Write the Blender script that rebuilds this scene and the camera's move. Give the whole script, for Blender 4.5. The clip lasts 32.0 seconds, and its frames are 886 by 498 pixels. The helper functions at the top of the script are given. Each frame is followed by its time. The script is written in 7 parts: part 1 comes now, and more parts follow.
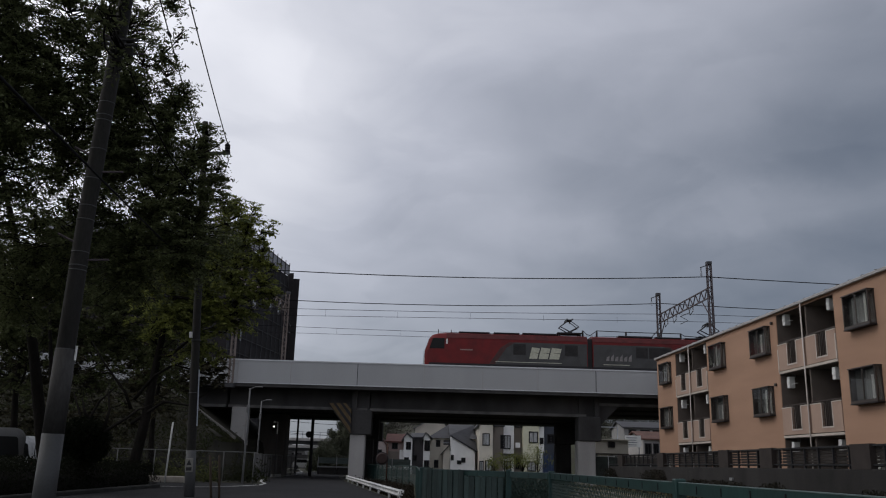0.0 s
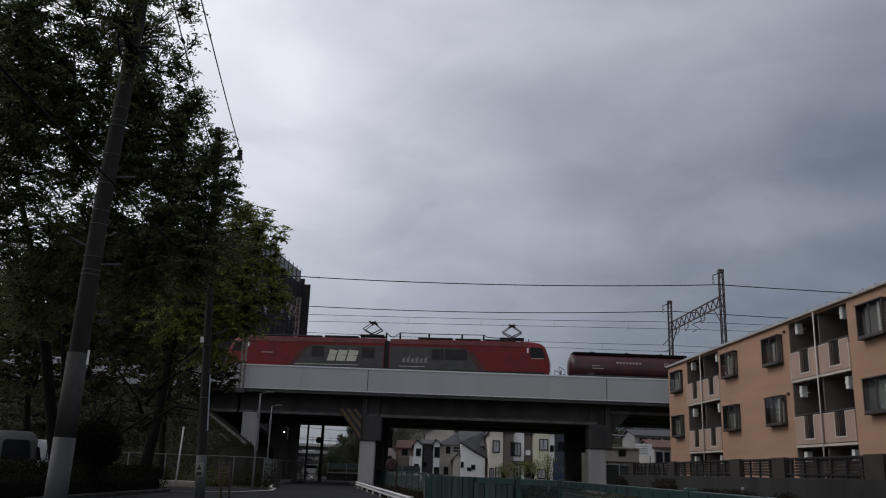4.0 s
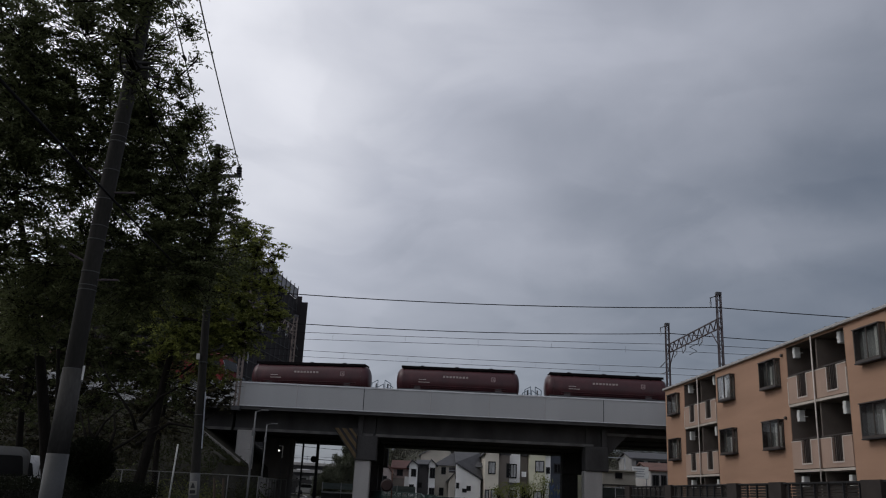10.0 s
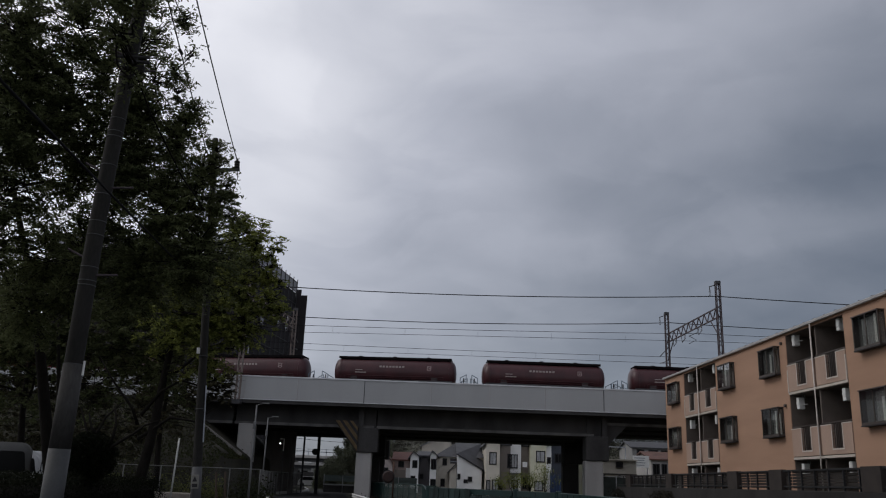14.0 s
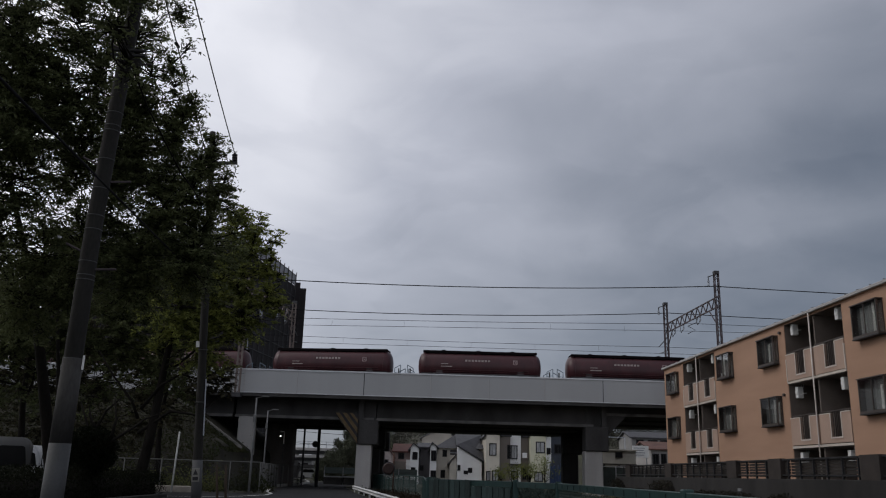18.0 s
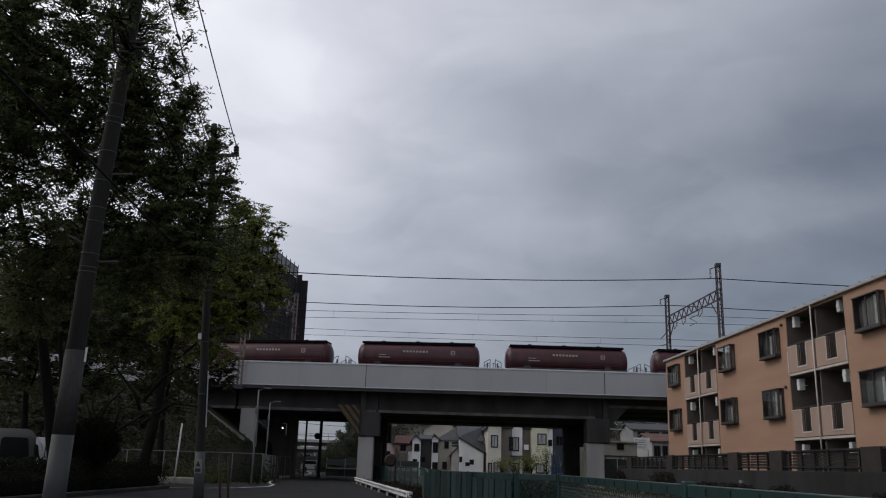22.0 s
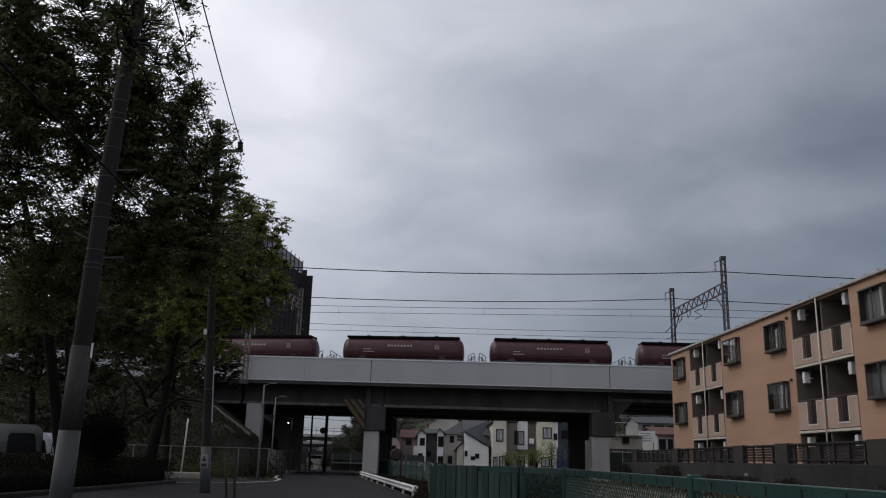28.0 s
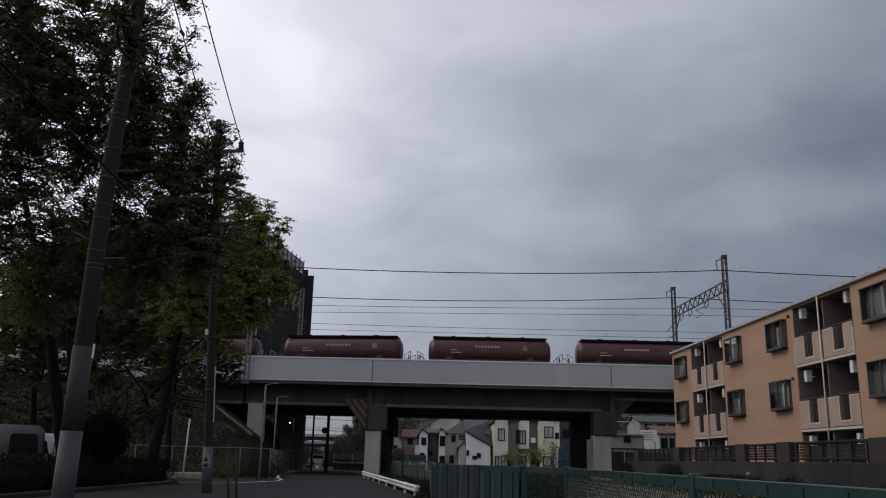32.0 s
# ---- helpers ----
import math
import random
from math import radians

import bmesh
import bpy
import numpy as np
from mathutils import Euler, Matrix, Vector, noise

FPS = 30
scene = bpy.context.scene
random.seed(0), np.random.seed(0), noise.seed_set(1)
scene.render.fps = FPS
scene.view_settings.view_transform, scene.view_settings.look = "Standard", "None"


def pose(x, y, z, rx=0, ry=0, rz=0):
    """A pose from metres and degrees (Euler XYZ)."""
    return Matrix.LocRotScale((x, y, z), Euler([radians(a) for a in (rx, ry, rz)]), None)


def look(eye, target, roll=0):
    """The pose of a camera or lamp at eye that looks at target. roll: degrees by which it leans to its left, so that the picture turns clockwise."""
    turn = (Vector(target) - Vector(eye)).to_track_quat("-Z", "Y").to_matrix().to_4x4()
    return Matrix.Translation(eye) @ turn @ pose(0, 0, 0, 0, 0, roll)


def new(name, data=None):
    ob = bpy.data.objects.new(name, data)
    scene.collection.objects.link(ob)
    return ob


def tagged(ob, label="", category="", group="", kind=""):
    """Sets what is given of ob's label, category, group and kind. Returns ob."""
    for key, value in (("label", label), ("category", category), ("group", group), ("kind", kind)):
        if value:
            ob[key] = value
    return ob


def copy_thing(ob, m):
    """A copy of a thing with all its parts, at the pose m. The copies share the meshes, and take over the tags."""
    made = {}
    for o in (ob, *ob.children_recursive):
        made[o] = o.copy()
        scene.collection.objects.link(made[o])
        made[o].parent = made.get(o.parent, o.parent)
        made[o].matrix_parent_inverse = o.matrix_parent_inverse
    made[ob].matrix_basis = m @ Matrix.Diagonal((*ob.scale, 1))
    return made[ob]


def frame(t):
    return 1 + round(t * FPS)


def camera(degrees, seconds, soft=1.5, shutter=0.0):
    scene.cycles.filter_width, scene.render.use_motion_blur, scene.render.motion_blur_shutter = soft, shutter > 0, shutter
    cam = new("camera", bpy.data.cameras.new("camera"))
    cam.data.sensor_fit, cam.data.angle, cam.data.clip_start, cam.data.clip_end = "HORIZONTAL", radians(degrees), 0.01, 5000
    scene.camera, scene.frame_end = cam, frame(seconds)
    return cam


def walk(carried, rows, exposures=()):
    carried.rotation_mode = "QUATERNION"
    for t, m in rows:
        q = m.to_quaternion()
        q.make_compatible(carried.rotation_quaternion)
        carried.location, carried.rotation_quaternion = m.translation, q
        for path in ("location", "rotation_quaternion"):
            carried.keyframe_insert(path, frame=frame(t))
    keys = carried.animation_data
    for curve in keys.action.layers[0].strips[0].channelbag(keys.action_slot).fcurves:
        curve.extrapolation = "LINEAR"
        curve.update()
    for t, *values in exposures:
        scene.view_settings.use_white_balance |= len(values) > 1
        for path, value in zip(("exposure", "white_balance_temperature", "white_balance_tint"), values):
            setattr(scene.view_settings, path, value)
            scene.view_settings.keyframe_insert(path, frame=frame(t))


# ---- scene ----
# ---- camera ----
EYE = (0.0, 0.0, 1.27)
cam = camera(56.15, 32.0, soft=1.1)


def view(turn, tilt, lean):
    """The camera's pose: heading, upward tilt and lean, in degrees."""
    return pose(*EYE, 0, 0, turn) @ pose(0, 0, 0, 90 + tilt) @ pose(0, 0, 0, 0, 0, lean)


walk(cam, [(t, view(a, b, c)) for t, a, b, c in (
    (0, -0.973, 14.525, 1.584),
    (0.5, -1.023, 14.601, 1.637),
    (1, -0.891, 14.711, 1.694),
    (1.5, -0.828, 14.743, 1.751),
    (2, -0.773, 14.796, 1.861),
    (2.5, -0.621, 14.806, 1.961),
    (3, -0.396, 14.827, 1.968),
    (3.5, -0.277, 14.856, 2.019),
    (5.5, 0.192, 15.548, 2.298),
    (6, 0.295, 15.818, 2.468),
    (6.5, 0.385, 16.044, 2.551),
    (7, 0.378, 16.182, 2.613),
    (7.5, 0.183, 16.214, 2.645),
    (8, 0.092, 16.296, 2.773),
    (8.5, 0.095, 16.243, 2.765),
    (9, -0.011, 16.296, 2.779),
    (9.5, -0.124, 16.338, 2.776),
    (10, -0.264, 16.287, 2.738),
    (10.5, -0.228, 16.283, 2.592),
    (11, -0.146, 16.298, 2.562),
    (11.5, -0.174, 16.247, 2.759),
    (12, -0.267, 16.266, 2.665),
    (12.5, -0.217, 16.279, 2.645),
    (13, -0.262, 16.196, 2.493),
    (13.5, -0.376, 15.786, 2.226),
    (14, -0.365, 15.717, 2.117),
    (14.5, -0.360, 15.818, 1.880),
    (16.5, -0.487, 15.190, 1.608),
    (17, -0.495, 15.116, 1.534),
    (17.5, -0.471, 15.138, 1.591),
    (18, -0.486, 15.165, 1.686),
    (18.5, -0.483, 15.024, 1.694),
    (19, -0.558, 14.881, 1.652),
    (19.5, -0.544, 14.809, 1.678),
    (20, -0.483, 14.749, 1.684),
    (20.5, -0.431, 14.773, 1.772),
    (21, -0.367, 14.771, 1.793),
    (21.5, -0.355, 14.744, 1.715),
    (22, -0.377, 14.627, 1.711),
    (22.5, -0.430, 14.571, 1.694),
    (23, -0.412, 14.439, 1.727),
    (23.5, -0.376, 14.386, 1.704),
    (24, -0.385, 14.377, 1.671),
    (24.5, -0.379, 14.341, 1.684),
    (25, -0.340, 14.380, 1.685),
    (25.5, -0.281, 14.356, 1.644),
    (27.5, -0.141, 14.226, 1.524),
    (28, -0.075, 14.236, 1.505),
    (28.5, -0.069, 14.241, 1.523),
    (29, -0.120, 14.195, 1.530),
    (29.5, -0.126, 14.200, 1.596),
    (30, -0.068, 14.204, 1.546),
    (30.5, -0.058, 14.229, 1.531),
    (31, -0.061, 14.231, 1.478),
    (31.5, -0.060, 14.198, 1.401),
    (32, -0.001, 14.201, 1.349),
)], [(0, -0.06), (6, -0.05), (9, -0.12), (13, -0.14), (17, -0.10), (21, -0.03), (25, 0.0), (28, 0.02), (32, 0.04)])

# ---- world and sun ----
SUN_TURN, SUN_UP = radians(-68), radians(48)
world = bpy.data.worlds.new("overcast_sky")
scene.world = world
world.use_nodes = True
wt = world.node_tree
wt.nodes.clear()


def wnode(kind, **values):
    n = wt.nodes.new(kind)
    for key, value in values.items():
        n.inputs[key].default_value = value
    return n


def wmath(op, a, b=None, clamp=False):
    n = wt.nodes.new("ShaderNodeMath")
    n.operation, n.use_clamp = op, clamp
    for i, v in enumerate((a, b)):
        if v is None:
            continue
        if isinstance(v, (int, float)):
            n.inputs[i].default_value = v
        else:
            wt.links.new(v, n.inputs[i])
    return n.outputs[0]


def build_sky():
    co = wt.nodes.new("ShaderNodeTexCoord").outputs["Generated"]
    sep = wt.nodes.new("ShaderNodeSeparateXYZ")
    wt.links.new(co, sep.inputs[0])
    # brighter part of the cloud deck, where the veiled sun stands
    dot = wt.nodes.new("ShaderNodeVectorMath")
    dot.operation = "DOT_PRODUCT"
    wt.links.new(co, dot.inputs[0])
    d = Vector((-0.62, 0.42, 0.66)).normalized()
    dot.inputs[1].default_value = d
    glow = wmath("POWER", wmath("MAXIMUM", dot.outputs["Value"], 0.0), 3.4)
    # cloud layers: the deck is flattened towards the horizon
    den = wmath("ADD", wmath("MAXIMUM", sep.outputs[2], 0.0), 0.22)
    comb = wt.nodes.new("ShaderNodeCombineXYZ")
    wt.links.new(wmath("DIVIDE", sep.outputs[0], den), comb.inputs[0])
    wt.links.new(wmath("DIVIDE", sep.outputs[1], den), comb.inputs[1])
    big = wnode("ShaderNodeTexNoise", Scale=1.15, Detail=4.0, Roughness=0.5, Distortion=0.35)
    small = wnode("ShaderNodeTexNoise", Scale=3.0, Detail=5.0, Roughness=0.5, Distortion=0.4)
    wt.links.new(comb.outputs[0], big.inputs["Vector"])
    wt.links.new(comb.outputs[0], small.inputs["Vector"])
    cloud = wmath("ADD", wmath("MULTIPLY", wmath("SUBTRACT", big.outputs[0], 0.5), 0.55),
                  wmath("MULTIPLY", wmath("SUBTRACT", small.outputs[0], 0.5), 0.46))
    # firmer undersides of the nearer cloud banks
    bank = wnode("ShaderNodeTexNoise", Scale=2.3, Detail=5.0, Roughness=0.5, Distortion=0.9)
    wt.links.new(comb.outputs[0], bank.inputs["Vector"])
    under = wt.nodes.new("ShaderNodeMapRange")
    under.interpolation_type = "SMOOTHSTEP"
    under.inputs["From Min"].default_value, under.inputs["From Max"].default_value = 0.46, 0.56
    under.inputs["To Min"].default_value, under.inputs["To Max"].default_value = -0.03, 0.03
    wt.links.new(bank.outputs[0], under.inputs["Value"])
    cloud = wmath("ADD", cloud, under.outputs[0])
    # the deck thins towards the horizon and darkens eastwards
    turn = wmath("ARCTAN2", sep.outputs[0], sep.outputs[1])
    rise = wmath("ARCSINE", sep.outputs[2])
    cloud = wmath("ADD", cloud, wmath("ADD", 0.235, wmath("MULTIPLY", wmath("MINIMUM", wmath("MAXIMUM", turn, -0.6), 0.6), -0.152)))
    cloud = wmath("ADD", cloud, wmath("MULTIPLY", wmath("MINIMUM", wmath("MAXIMUM", rise, 0.0), 0.5), -0.62))
    # separate cloud banks: heading, height, half width, half height, firmness, brightness
    warp = wnode("ShaderNodeTexNoise", Scale=5.0, Detail=5.0, Roughness=0.6)
    wt.links.new(co, warp.inputs["Vector"])
    split = wt.nodes.new("ShaderNodeSeparateXYZ")
    wt.links.new(warp.outputs["Color"], split.inputs[0])
    turn_w = wmath("ADD", turn, wmath("MULTIPLY", wmath("SUBTRACT", split.outputs[0], 0.5), 0.17))
    rise_w = wmath("ADD", rise, wmath("MULTIPLY", wmath("SUBTRACT", split.outputs[1], 0.5), 0.085))
    for a0, e0, ra, re, firm, gain in (
            (0.080, 0.325, 0.120, 0.064, 0.45, 0.070),
            (0.179, 0.338, 0.110, 0.036, 0.35, -0.075),
            (0.150, 0.270, 0.150, 0.034, 0.25, 0.085),
            (0.380, 0.288, 0.130, 0.040, 0.45, 0.105),
            (0.472, 0.349, 0.230, 0.080, 0.1, -0.26),
            (0.273, 0.296, 0.090, 0.051, 0.1, -0.075),
            (0.158, 0.433, 0.240, 0.090, 0.1, -0.09),
            (0.450, 0.205, 0.260, 0.100, 0.1, -0.26),
            (-0.190, 0.402, 0.139, 0.165, 0.1, 0.13),
            (0.320, 0.500, 0.320, 0.095, 0.1, 0.20),
            (0.220, 0.150, 0.700, 0.130, 0.0, -0.13),
            (-0.100, 0.040, 0.600, 0.100, 0.2, -0.42)):
        dx = wmath("DIVIDE", wmath("SUBTRACT", turn_w, a0), ra)
        dy = wmath("DIVIDE", wmath("SUBTRACT", rise_w, e0), re)
        away = wmath("SQRT", wmath("ADD", wmath("MULTIPLY", dx, dx), wmath("MULTIPLY", dy, dy)))
        edge = wt.nodes.new("ShaderNodeMapRange")
        edge.interpolation_type = "SMOOTHSTEP"
        edge.inputs["From Min"].default_value, edge.inputs["From Max"].default_value = 1.0, firm
        edge.inputs["To Min"].default_value, edge.inputs["To Max"].default_value = 0.0, gain
        wt.links.new(away, edge.inputs["Value"])
        cloud = wmath("ADD", cloud, edge.outputs[0])
    back = wmath("MULTIPLY", wmath("MAXIMUM", wmath("MULTIPLY", sep.outputs[1], -1.0), 0.0), 0.40)
    bright = wmath("ADD", wmath("ADD", wmath("MULTIPLY", glow, 1.02), 0.175), back)
    low = wmath("MULTIPLY", wmath("MAXIMUM", sep.outputs[2], 0.0), 0.26)
    value = wmath("MULTIPLY", wmath("ADD", bright, low), wmath("ADD", cloud, 1.0))
    ramp = wt.nodes.new("ShaderNodeValToRGB")
    ramp.color_ramp.elements[0].position, ramp.color_ramp.elements[0].color = 0.10, (0.080, 0.100, 0.135, 1)
    ramp.color_ramp.elements[1].position, ramp.color_ramp.elements[1].color = 0.95, (0.93, 0.93, 0.98, 1)
    mid = ramp.color_ramp.elements.new(0.5)
    mid.color = (0.46, 0.475, 0.54, 1)
    wt.links.new(value, ramp.inputs[0])
    sky = wt.nodes.new("ShaderNodeTexSky")
    sky.sky_type, sky.sun_disc = "NISHITA", False
    sky.sun_elevation, sky.sun_rotation = SUN_UP, SUN_TURN
    bg_sky = wnode("ShaderNodeBackground", Strength=0.012)
    bg_cloud = wnode("ShaderNodeBackground", Strength=1.0)
    wt.links.new(sky.outputs[0], bg_sky.inputs[0])
    wt.links.new(ramp.outputs[0], bg_cloud.inputs[0])
    add = wt.nodes.new("ShaderNodeAddShader")
    wt.links.new(bg_sky.outputs[0], add.inputs[0])
    wt.links.new(bg_cloud.outputs[0], add.inputs[1])
    out = wt.nodes.new("ShaderNodeOutputWorld")
    wt.links.new(add.outputs[0], out.inputs[0])


build_sky()
sun = new("sun", bpy.data.lights.new("sun", "SUN"))
sun.data.energy, sun.data.angle, sun.data.color = 0.7, radians(25), (1.0, 0.96, 0.9)
sun.matrix_world = look((-40 * math.cos(0.2), 18, 38), (0, 20, 0))
scene.view_settings.exposure = 0.0

# ---- materials ----
MATS = {}


def mat(name, color, rough=0.8, metal=0.0, vary=0.25, scale=2.0, bump=0.1, fine=30.0, second=None, stretch=(1, 1, 1),
        per_piece=0.0, spec=0.3):
    """Procedural surface: broad stains, fine grain, and relief."""
    if name in MATS:
        return MATS[name]
    m = bpy.data.materials.new(name)
    m.use_nodes = True
    nt = m.node_tree
    b = nt.nodes["Principled BSDF"]
    b.inputs["Roughness"].default_value, b.inputs["Metallic"].default_value = rough, metal
    b.inputs["Specular IOR Level"].default_value = spec
    co = nt.nodes.new("ShaderNodeTexCoord")
    mp = nt.nodes.new("ShaderNodeMapping")
    mp.inputs["Scale"].default_value = stretch
    nt.links.new(co.outputs["Object"], mp.inputs[0])
    broad, grain = nt.nodes.new("ShaderNodeTexNoise"), nt.nodes.new("ShaderNodeTexNoise")
    broad.inputs["Scale"].default_value, broad.inputs["Detail"].default_value = scale, 5
    grain.inputs["Scale"].default_value, grain.inputs["Detail"].default_value = fine, 3
    for n in (broad, grain):
        nt.links.new(mp.outputs[0], n.inputs["Vector"])
    ramp = nt.nodes.new("ShaderNodeValToRGB")
    dark = second or tuple(c * (1 - vary) for c in color)
    ramp.color_ramp.elements[0].position, ramp.color_ramp.elements[0].color = 0.32, (*dark, 1)
    ramp.color_ramp.elements[1].position, ramp.color_ramp.elements[1].color = 0.66, (*color, 1)
    nt.links.new(broad.outputs[0], ramp.inputs[0])
    mix = nt.nodes.new("ShaderNodeMix")
    mix.data_type, mix.blend_type = "RGBA", "OVERLAY"
    mix.inputs["Factor"].default_value = min(0.5, vary)
    nt.links.new(ramp.outputs[0], mix.inputs["A"])
    nt.links.new(grain.outputs[0], mix.inputs["B"])
    result = mix.outputs["Result"]
    if per_piece:
        info = nt.nodes.new("ShaderNodeObjectInfo")
        hsv = nt.nodes.new("ShaderNodeHueSaturation")
        rng = nt.nodes.new("ShaderNodeMapRange")
        rng.inputs["To Min"].default_value, rng.inputs["To Max"].default_value = 1 - per_piece, 1 + per_piece
        nt.links.new(info.outputs["Random"], rng.inputs[0])
        nt.links.new(rng.outputs[0], hsv.inputs["Value"])
        nt.links.new(result, hsv.inputs["Color"])
        result = hsv.outputs[0]
    nt.links.new(result, b.inputs["Base Color"])
    if bump:
        bp = nt.nodes.new("ShaderNodeBump")
        bp.inputs["Strength"].default_value, bp.inputs["Distance"].default_value = bump, 0.02
        nt.links.new(grain.outputs[0], bp.inputs["Height"])
        nt.links.new(bp.outputs[0], b.inputs["Normal"])
    MATS[name] = m
    return m


def leaf_mat(name, color, second):
    m = mat(name, color, 0.65, vary=0.45, scale=0.6, bump=0, second=second)
    nt = m.node_tree
    b = nt.nodes["Principled BSDF"]
    b.inputs["Specular IOR Level"].default_value = 0.07
    isl = nt.nodes.new("ShaderNodeNewGeometry")
    hsv = nt.nodes.new("ShaderNodeHueSaturation")
    rng = nt.nodes.new("ShaderNodeMapRange")
    rng.inputs["To Min"].default_value, rng.inputs["To Max"].default_value = 0.55, 1.45
    src = b.inputs["Base Color"].links[0].from_socket
    nt.links.new(isl.outputs["Random Per Island"], rng.inputs[0])
    nt.links.new(rng.outputs[0], hsv.inputs["Value"])
    nt.links.new(src, hsv.inputs["Color"])
    nt.links.new(hsv.outputs[0], b.inputs["Base Color"])
    tr = nt.nodes.new("ShaderNodeBsdfTranslucent")
    ms = nt.nodes.new("ShaderNodeMixShader")
    ms.inputs[0].default_value = 0.42
    nt.links.new(hsv.outputs[0], tr.inputs[0])
    nt.links.new(b.outputs[0], ms.inputs[1])
    nt.links.new(tr.outputs[0], ms.inputs[2])
    nt.links.new(ms.outputs[0], nt.nodes["Material Output"].inputs[0])
    return m


def glow_mat(name, color, strength):
    m = bpy.data.materials.new(name)
    m.use_nodes = True
    b = m.node_tree.nodes["Principled BSDF"]
    b.inputs["Base Color"].default_value = (*color, 1)
    b.inputs["Emission Color"].default_value = (*color, 1)
    b.inputs["Emission Strength"].default_value = strength
    return m


ASPHALT = mat("asphalt", (0.026, 0.026, 0.028), 0.9, spec=0.12, vary=0.35, scale=0.5, bump=0.4, fine=60)
EARTH = mat("earth_and_grass", (0.048, 0.052, 0.028), 0.95, vary=0.5, scale=0.35, bump=0.6, fine=14, second=(0.036, 0.031, 0.024))
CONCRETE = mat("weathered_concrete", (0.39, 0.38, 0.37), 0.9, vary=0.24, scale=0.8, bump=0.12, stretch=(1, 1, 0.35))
# Concrete darkened for the bridge underside: deck shade is put into the colour.
CONCRETE_DARK = mat("shade_dark_concrete", (0.062, 0.060, 0.060), 0.92, vary=0.45, scale=0.7, bump=0.3, stretch=(1, 1, 0.4))
PANEL = mat("grey_parapet_panel", (0.37, 0.378, 0.385), 0.75, vary=0.09, scale=0.5, bump=0.015, stretch=(1, 1, 0.25), per_piece=0.05)
PANEL_EDGE = mat("pale_aluminium_edge", (0.52, 0.53, 0.55), 0.5, metal=0.2, vary=0.12)
STEEL_DARK = mat("dark_painted_steel", (0.055, 0.055, 0.06), 0.6, vary=0.3, scale=3, bump=0.1)
STEEL_GALV = mat("galvanised_steel", (0.36, 0.37, 0.39), 0.5, metal=0.6, vary=0.25, scale=4)
STEEL_MAST = mat("weathered_mast_steel", (0.080, 0.064, 0.070), 0.7, metal=0.0, vary=0.35, scale=2)
RAIL_STEEL = mat("rusty_rail", (0.16, 0.10, 0.07), 0.6, metal=0.5, vary=0.4)
RED = mat("locomotive_red", (0.165, 0.012, 0.013), 0.5, vary=0.35, scale=1.2, bump=0.03, second=(0.105, 0.011, 0.012), spec=0.25)
GREY_LOCO = mat("locomotive_grey", (0.062, 0.062, 0.063), 0.55, vary=0.3, scale=1.4, bump=0.03)
BLACK = mat("matt_black", (0.02, 0.02, 0.022), 0.6, vary=0.3)
WHITE = mat("white_paint", (0.78, 0.78, 0.76), 0.6, vary=0.12)
TANK = mat("maroon_tank_paint", (0.060, 0.0205, 0.024), 0.36, vary=0.4, scale=1.5, bump=0.05, second=(0.042, 0.016, 0.019), stretch=(1, 1, 0.5))
TANK_TOP = mat("oily_black_tank_top", (0.010, 0.008, 0.009), 0.85, vary=0.4, scale=2, spec=0.06)
PALE_STEEL = mat("pale_blue_grey_steel", (0.42, 0.45, 0.50), 0.55, vary=0.2)
GLASS = mat("dark_window_glass", (0.03, 0.035, 0.04), 0.08, vary=0.2, bump=0, spec=0.8)
TINTED = mat("tinted_black_glass", (0.008, 0.008, 0.009), 0.25, vary=0.2, bump=0, spec=0.15)
PARAPET_APT = mat("pale_pink_balcony_render", (0.385, 0.273, 0.215), 0.9, vary=0.18, scale=0.8, bump=0.2, fine=40, stretch=(1, 1, 0.3))
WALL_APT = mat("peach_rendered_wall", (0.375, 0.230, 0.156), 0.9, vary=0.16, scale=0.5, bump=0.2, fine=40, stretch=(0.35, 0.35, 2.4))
TRIM_APT = mat("pale_cream_trim", (0.50, 0.445, 0.39), 0.8, vary=0.15)
FRAME_BROWN = mat("dark_brown_window_frame", (0.066, 0.053, 0.047), 0.5, vary=0.25)
# Balcony recess colour: a brown darkened to hold the recess shade.
RECESS = mat("shaded_balcony_brown", (0.145, 0.120, 0.105), 0.9, vary=0.2)
CURTAIN = mat("pale_curtain", (0.50, 0.49, 0.47), 0.9, vary=0.3, scale=6, stretch=(6, 6, 0.3))
ROOF_METAL = mat("grey_roof_sheet", (0.22, 0.22, 0.23), 0.6, metal=0.2, vary=0.25)
# Pole concrete near black: the shade of the crowns is put into it.
POLE_CONC = mat("shade_dark_pole", (0.024, 0.0225, 0.020), 0.85, vary=0.5, scale=1.5, stretch=(1, 1, 0.3))
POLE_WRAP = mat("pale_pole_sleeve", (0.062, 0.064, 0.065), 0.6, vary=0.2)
CABLE = mat("black_cable", (0.010, 0.010, 0.011), 0.75, vary=0.2, spec=0.1)
GREEN_FENCE = mat("green_painted_fence", (0.015, 0.043, 0.040), 0.5, vary=0.3, scale=5, bump=0.05)
BARK = mat("dark_bark", (0.018, 0.016, 0.014), 0.95, vary=0.45, scale=4, bump=0.7, fine=25, stretch=(1, 1, 0.3), spec=0.06)
LEAF_DARK = leaf_mat("dark_green_leaf", (0.108, 0.122, 0.055), (0.080, 0.092, 0.044))
LEAF_BRIGHT = leaf_mat("spring_green_leaf", (0.215, 0.235, 0.060), (0.120, 0.136, 0.044))
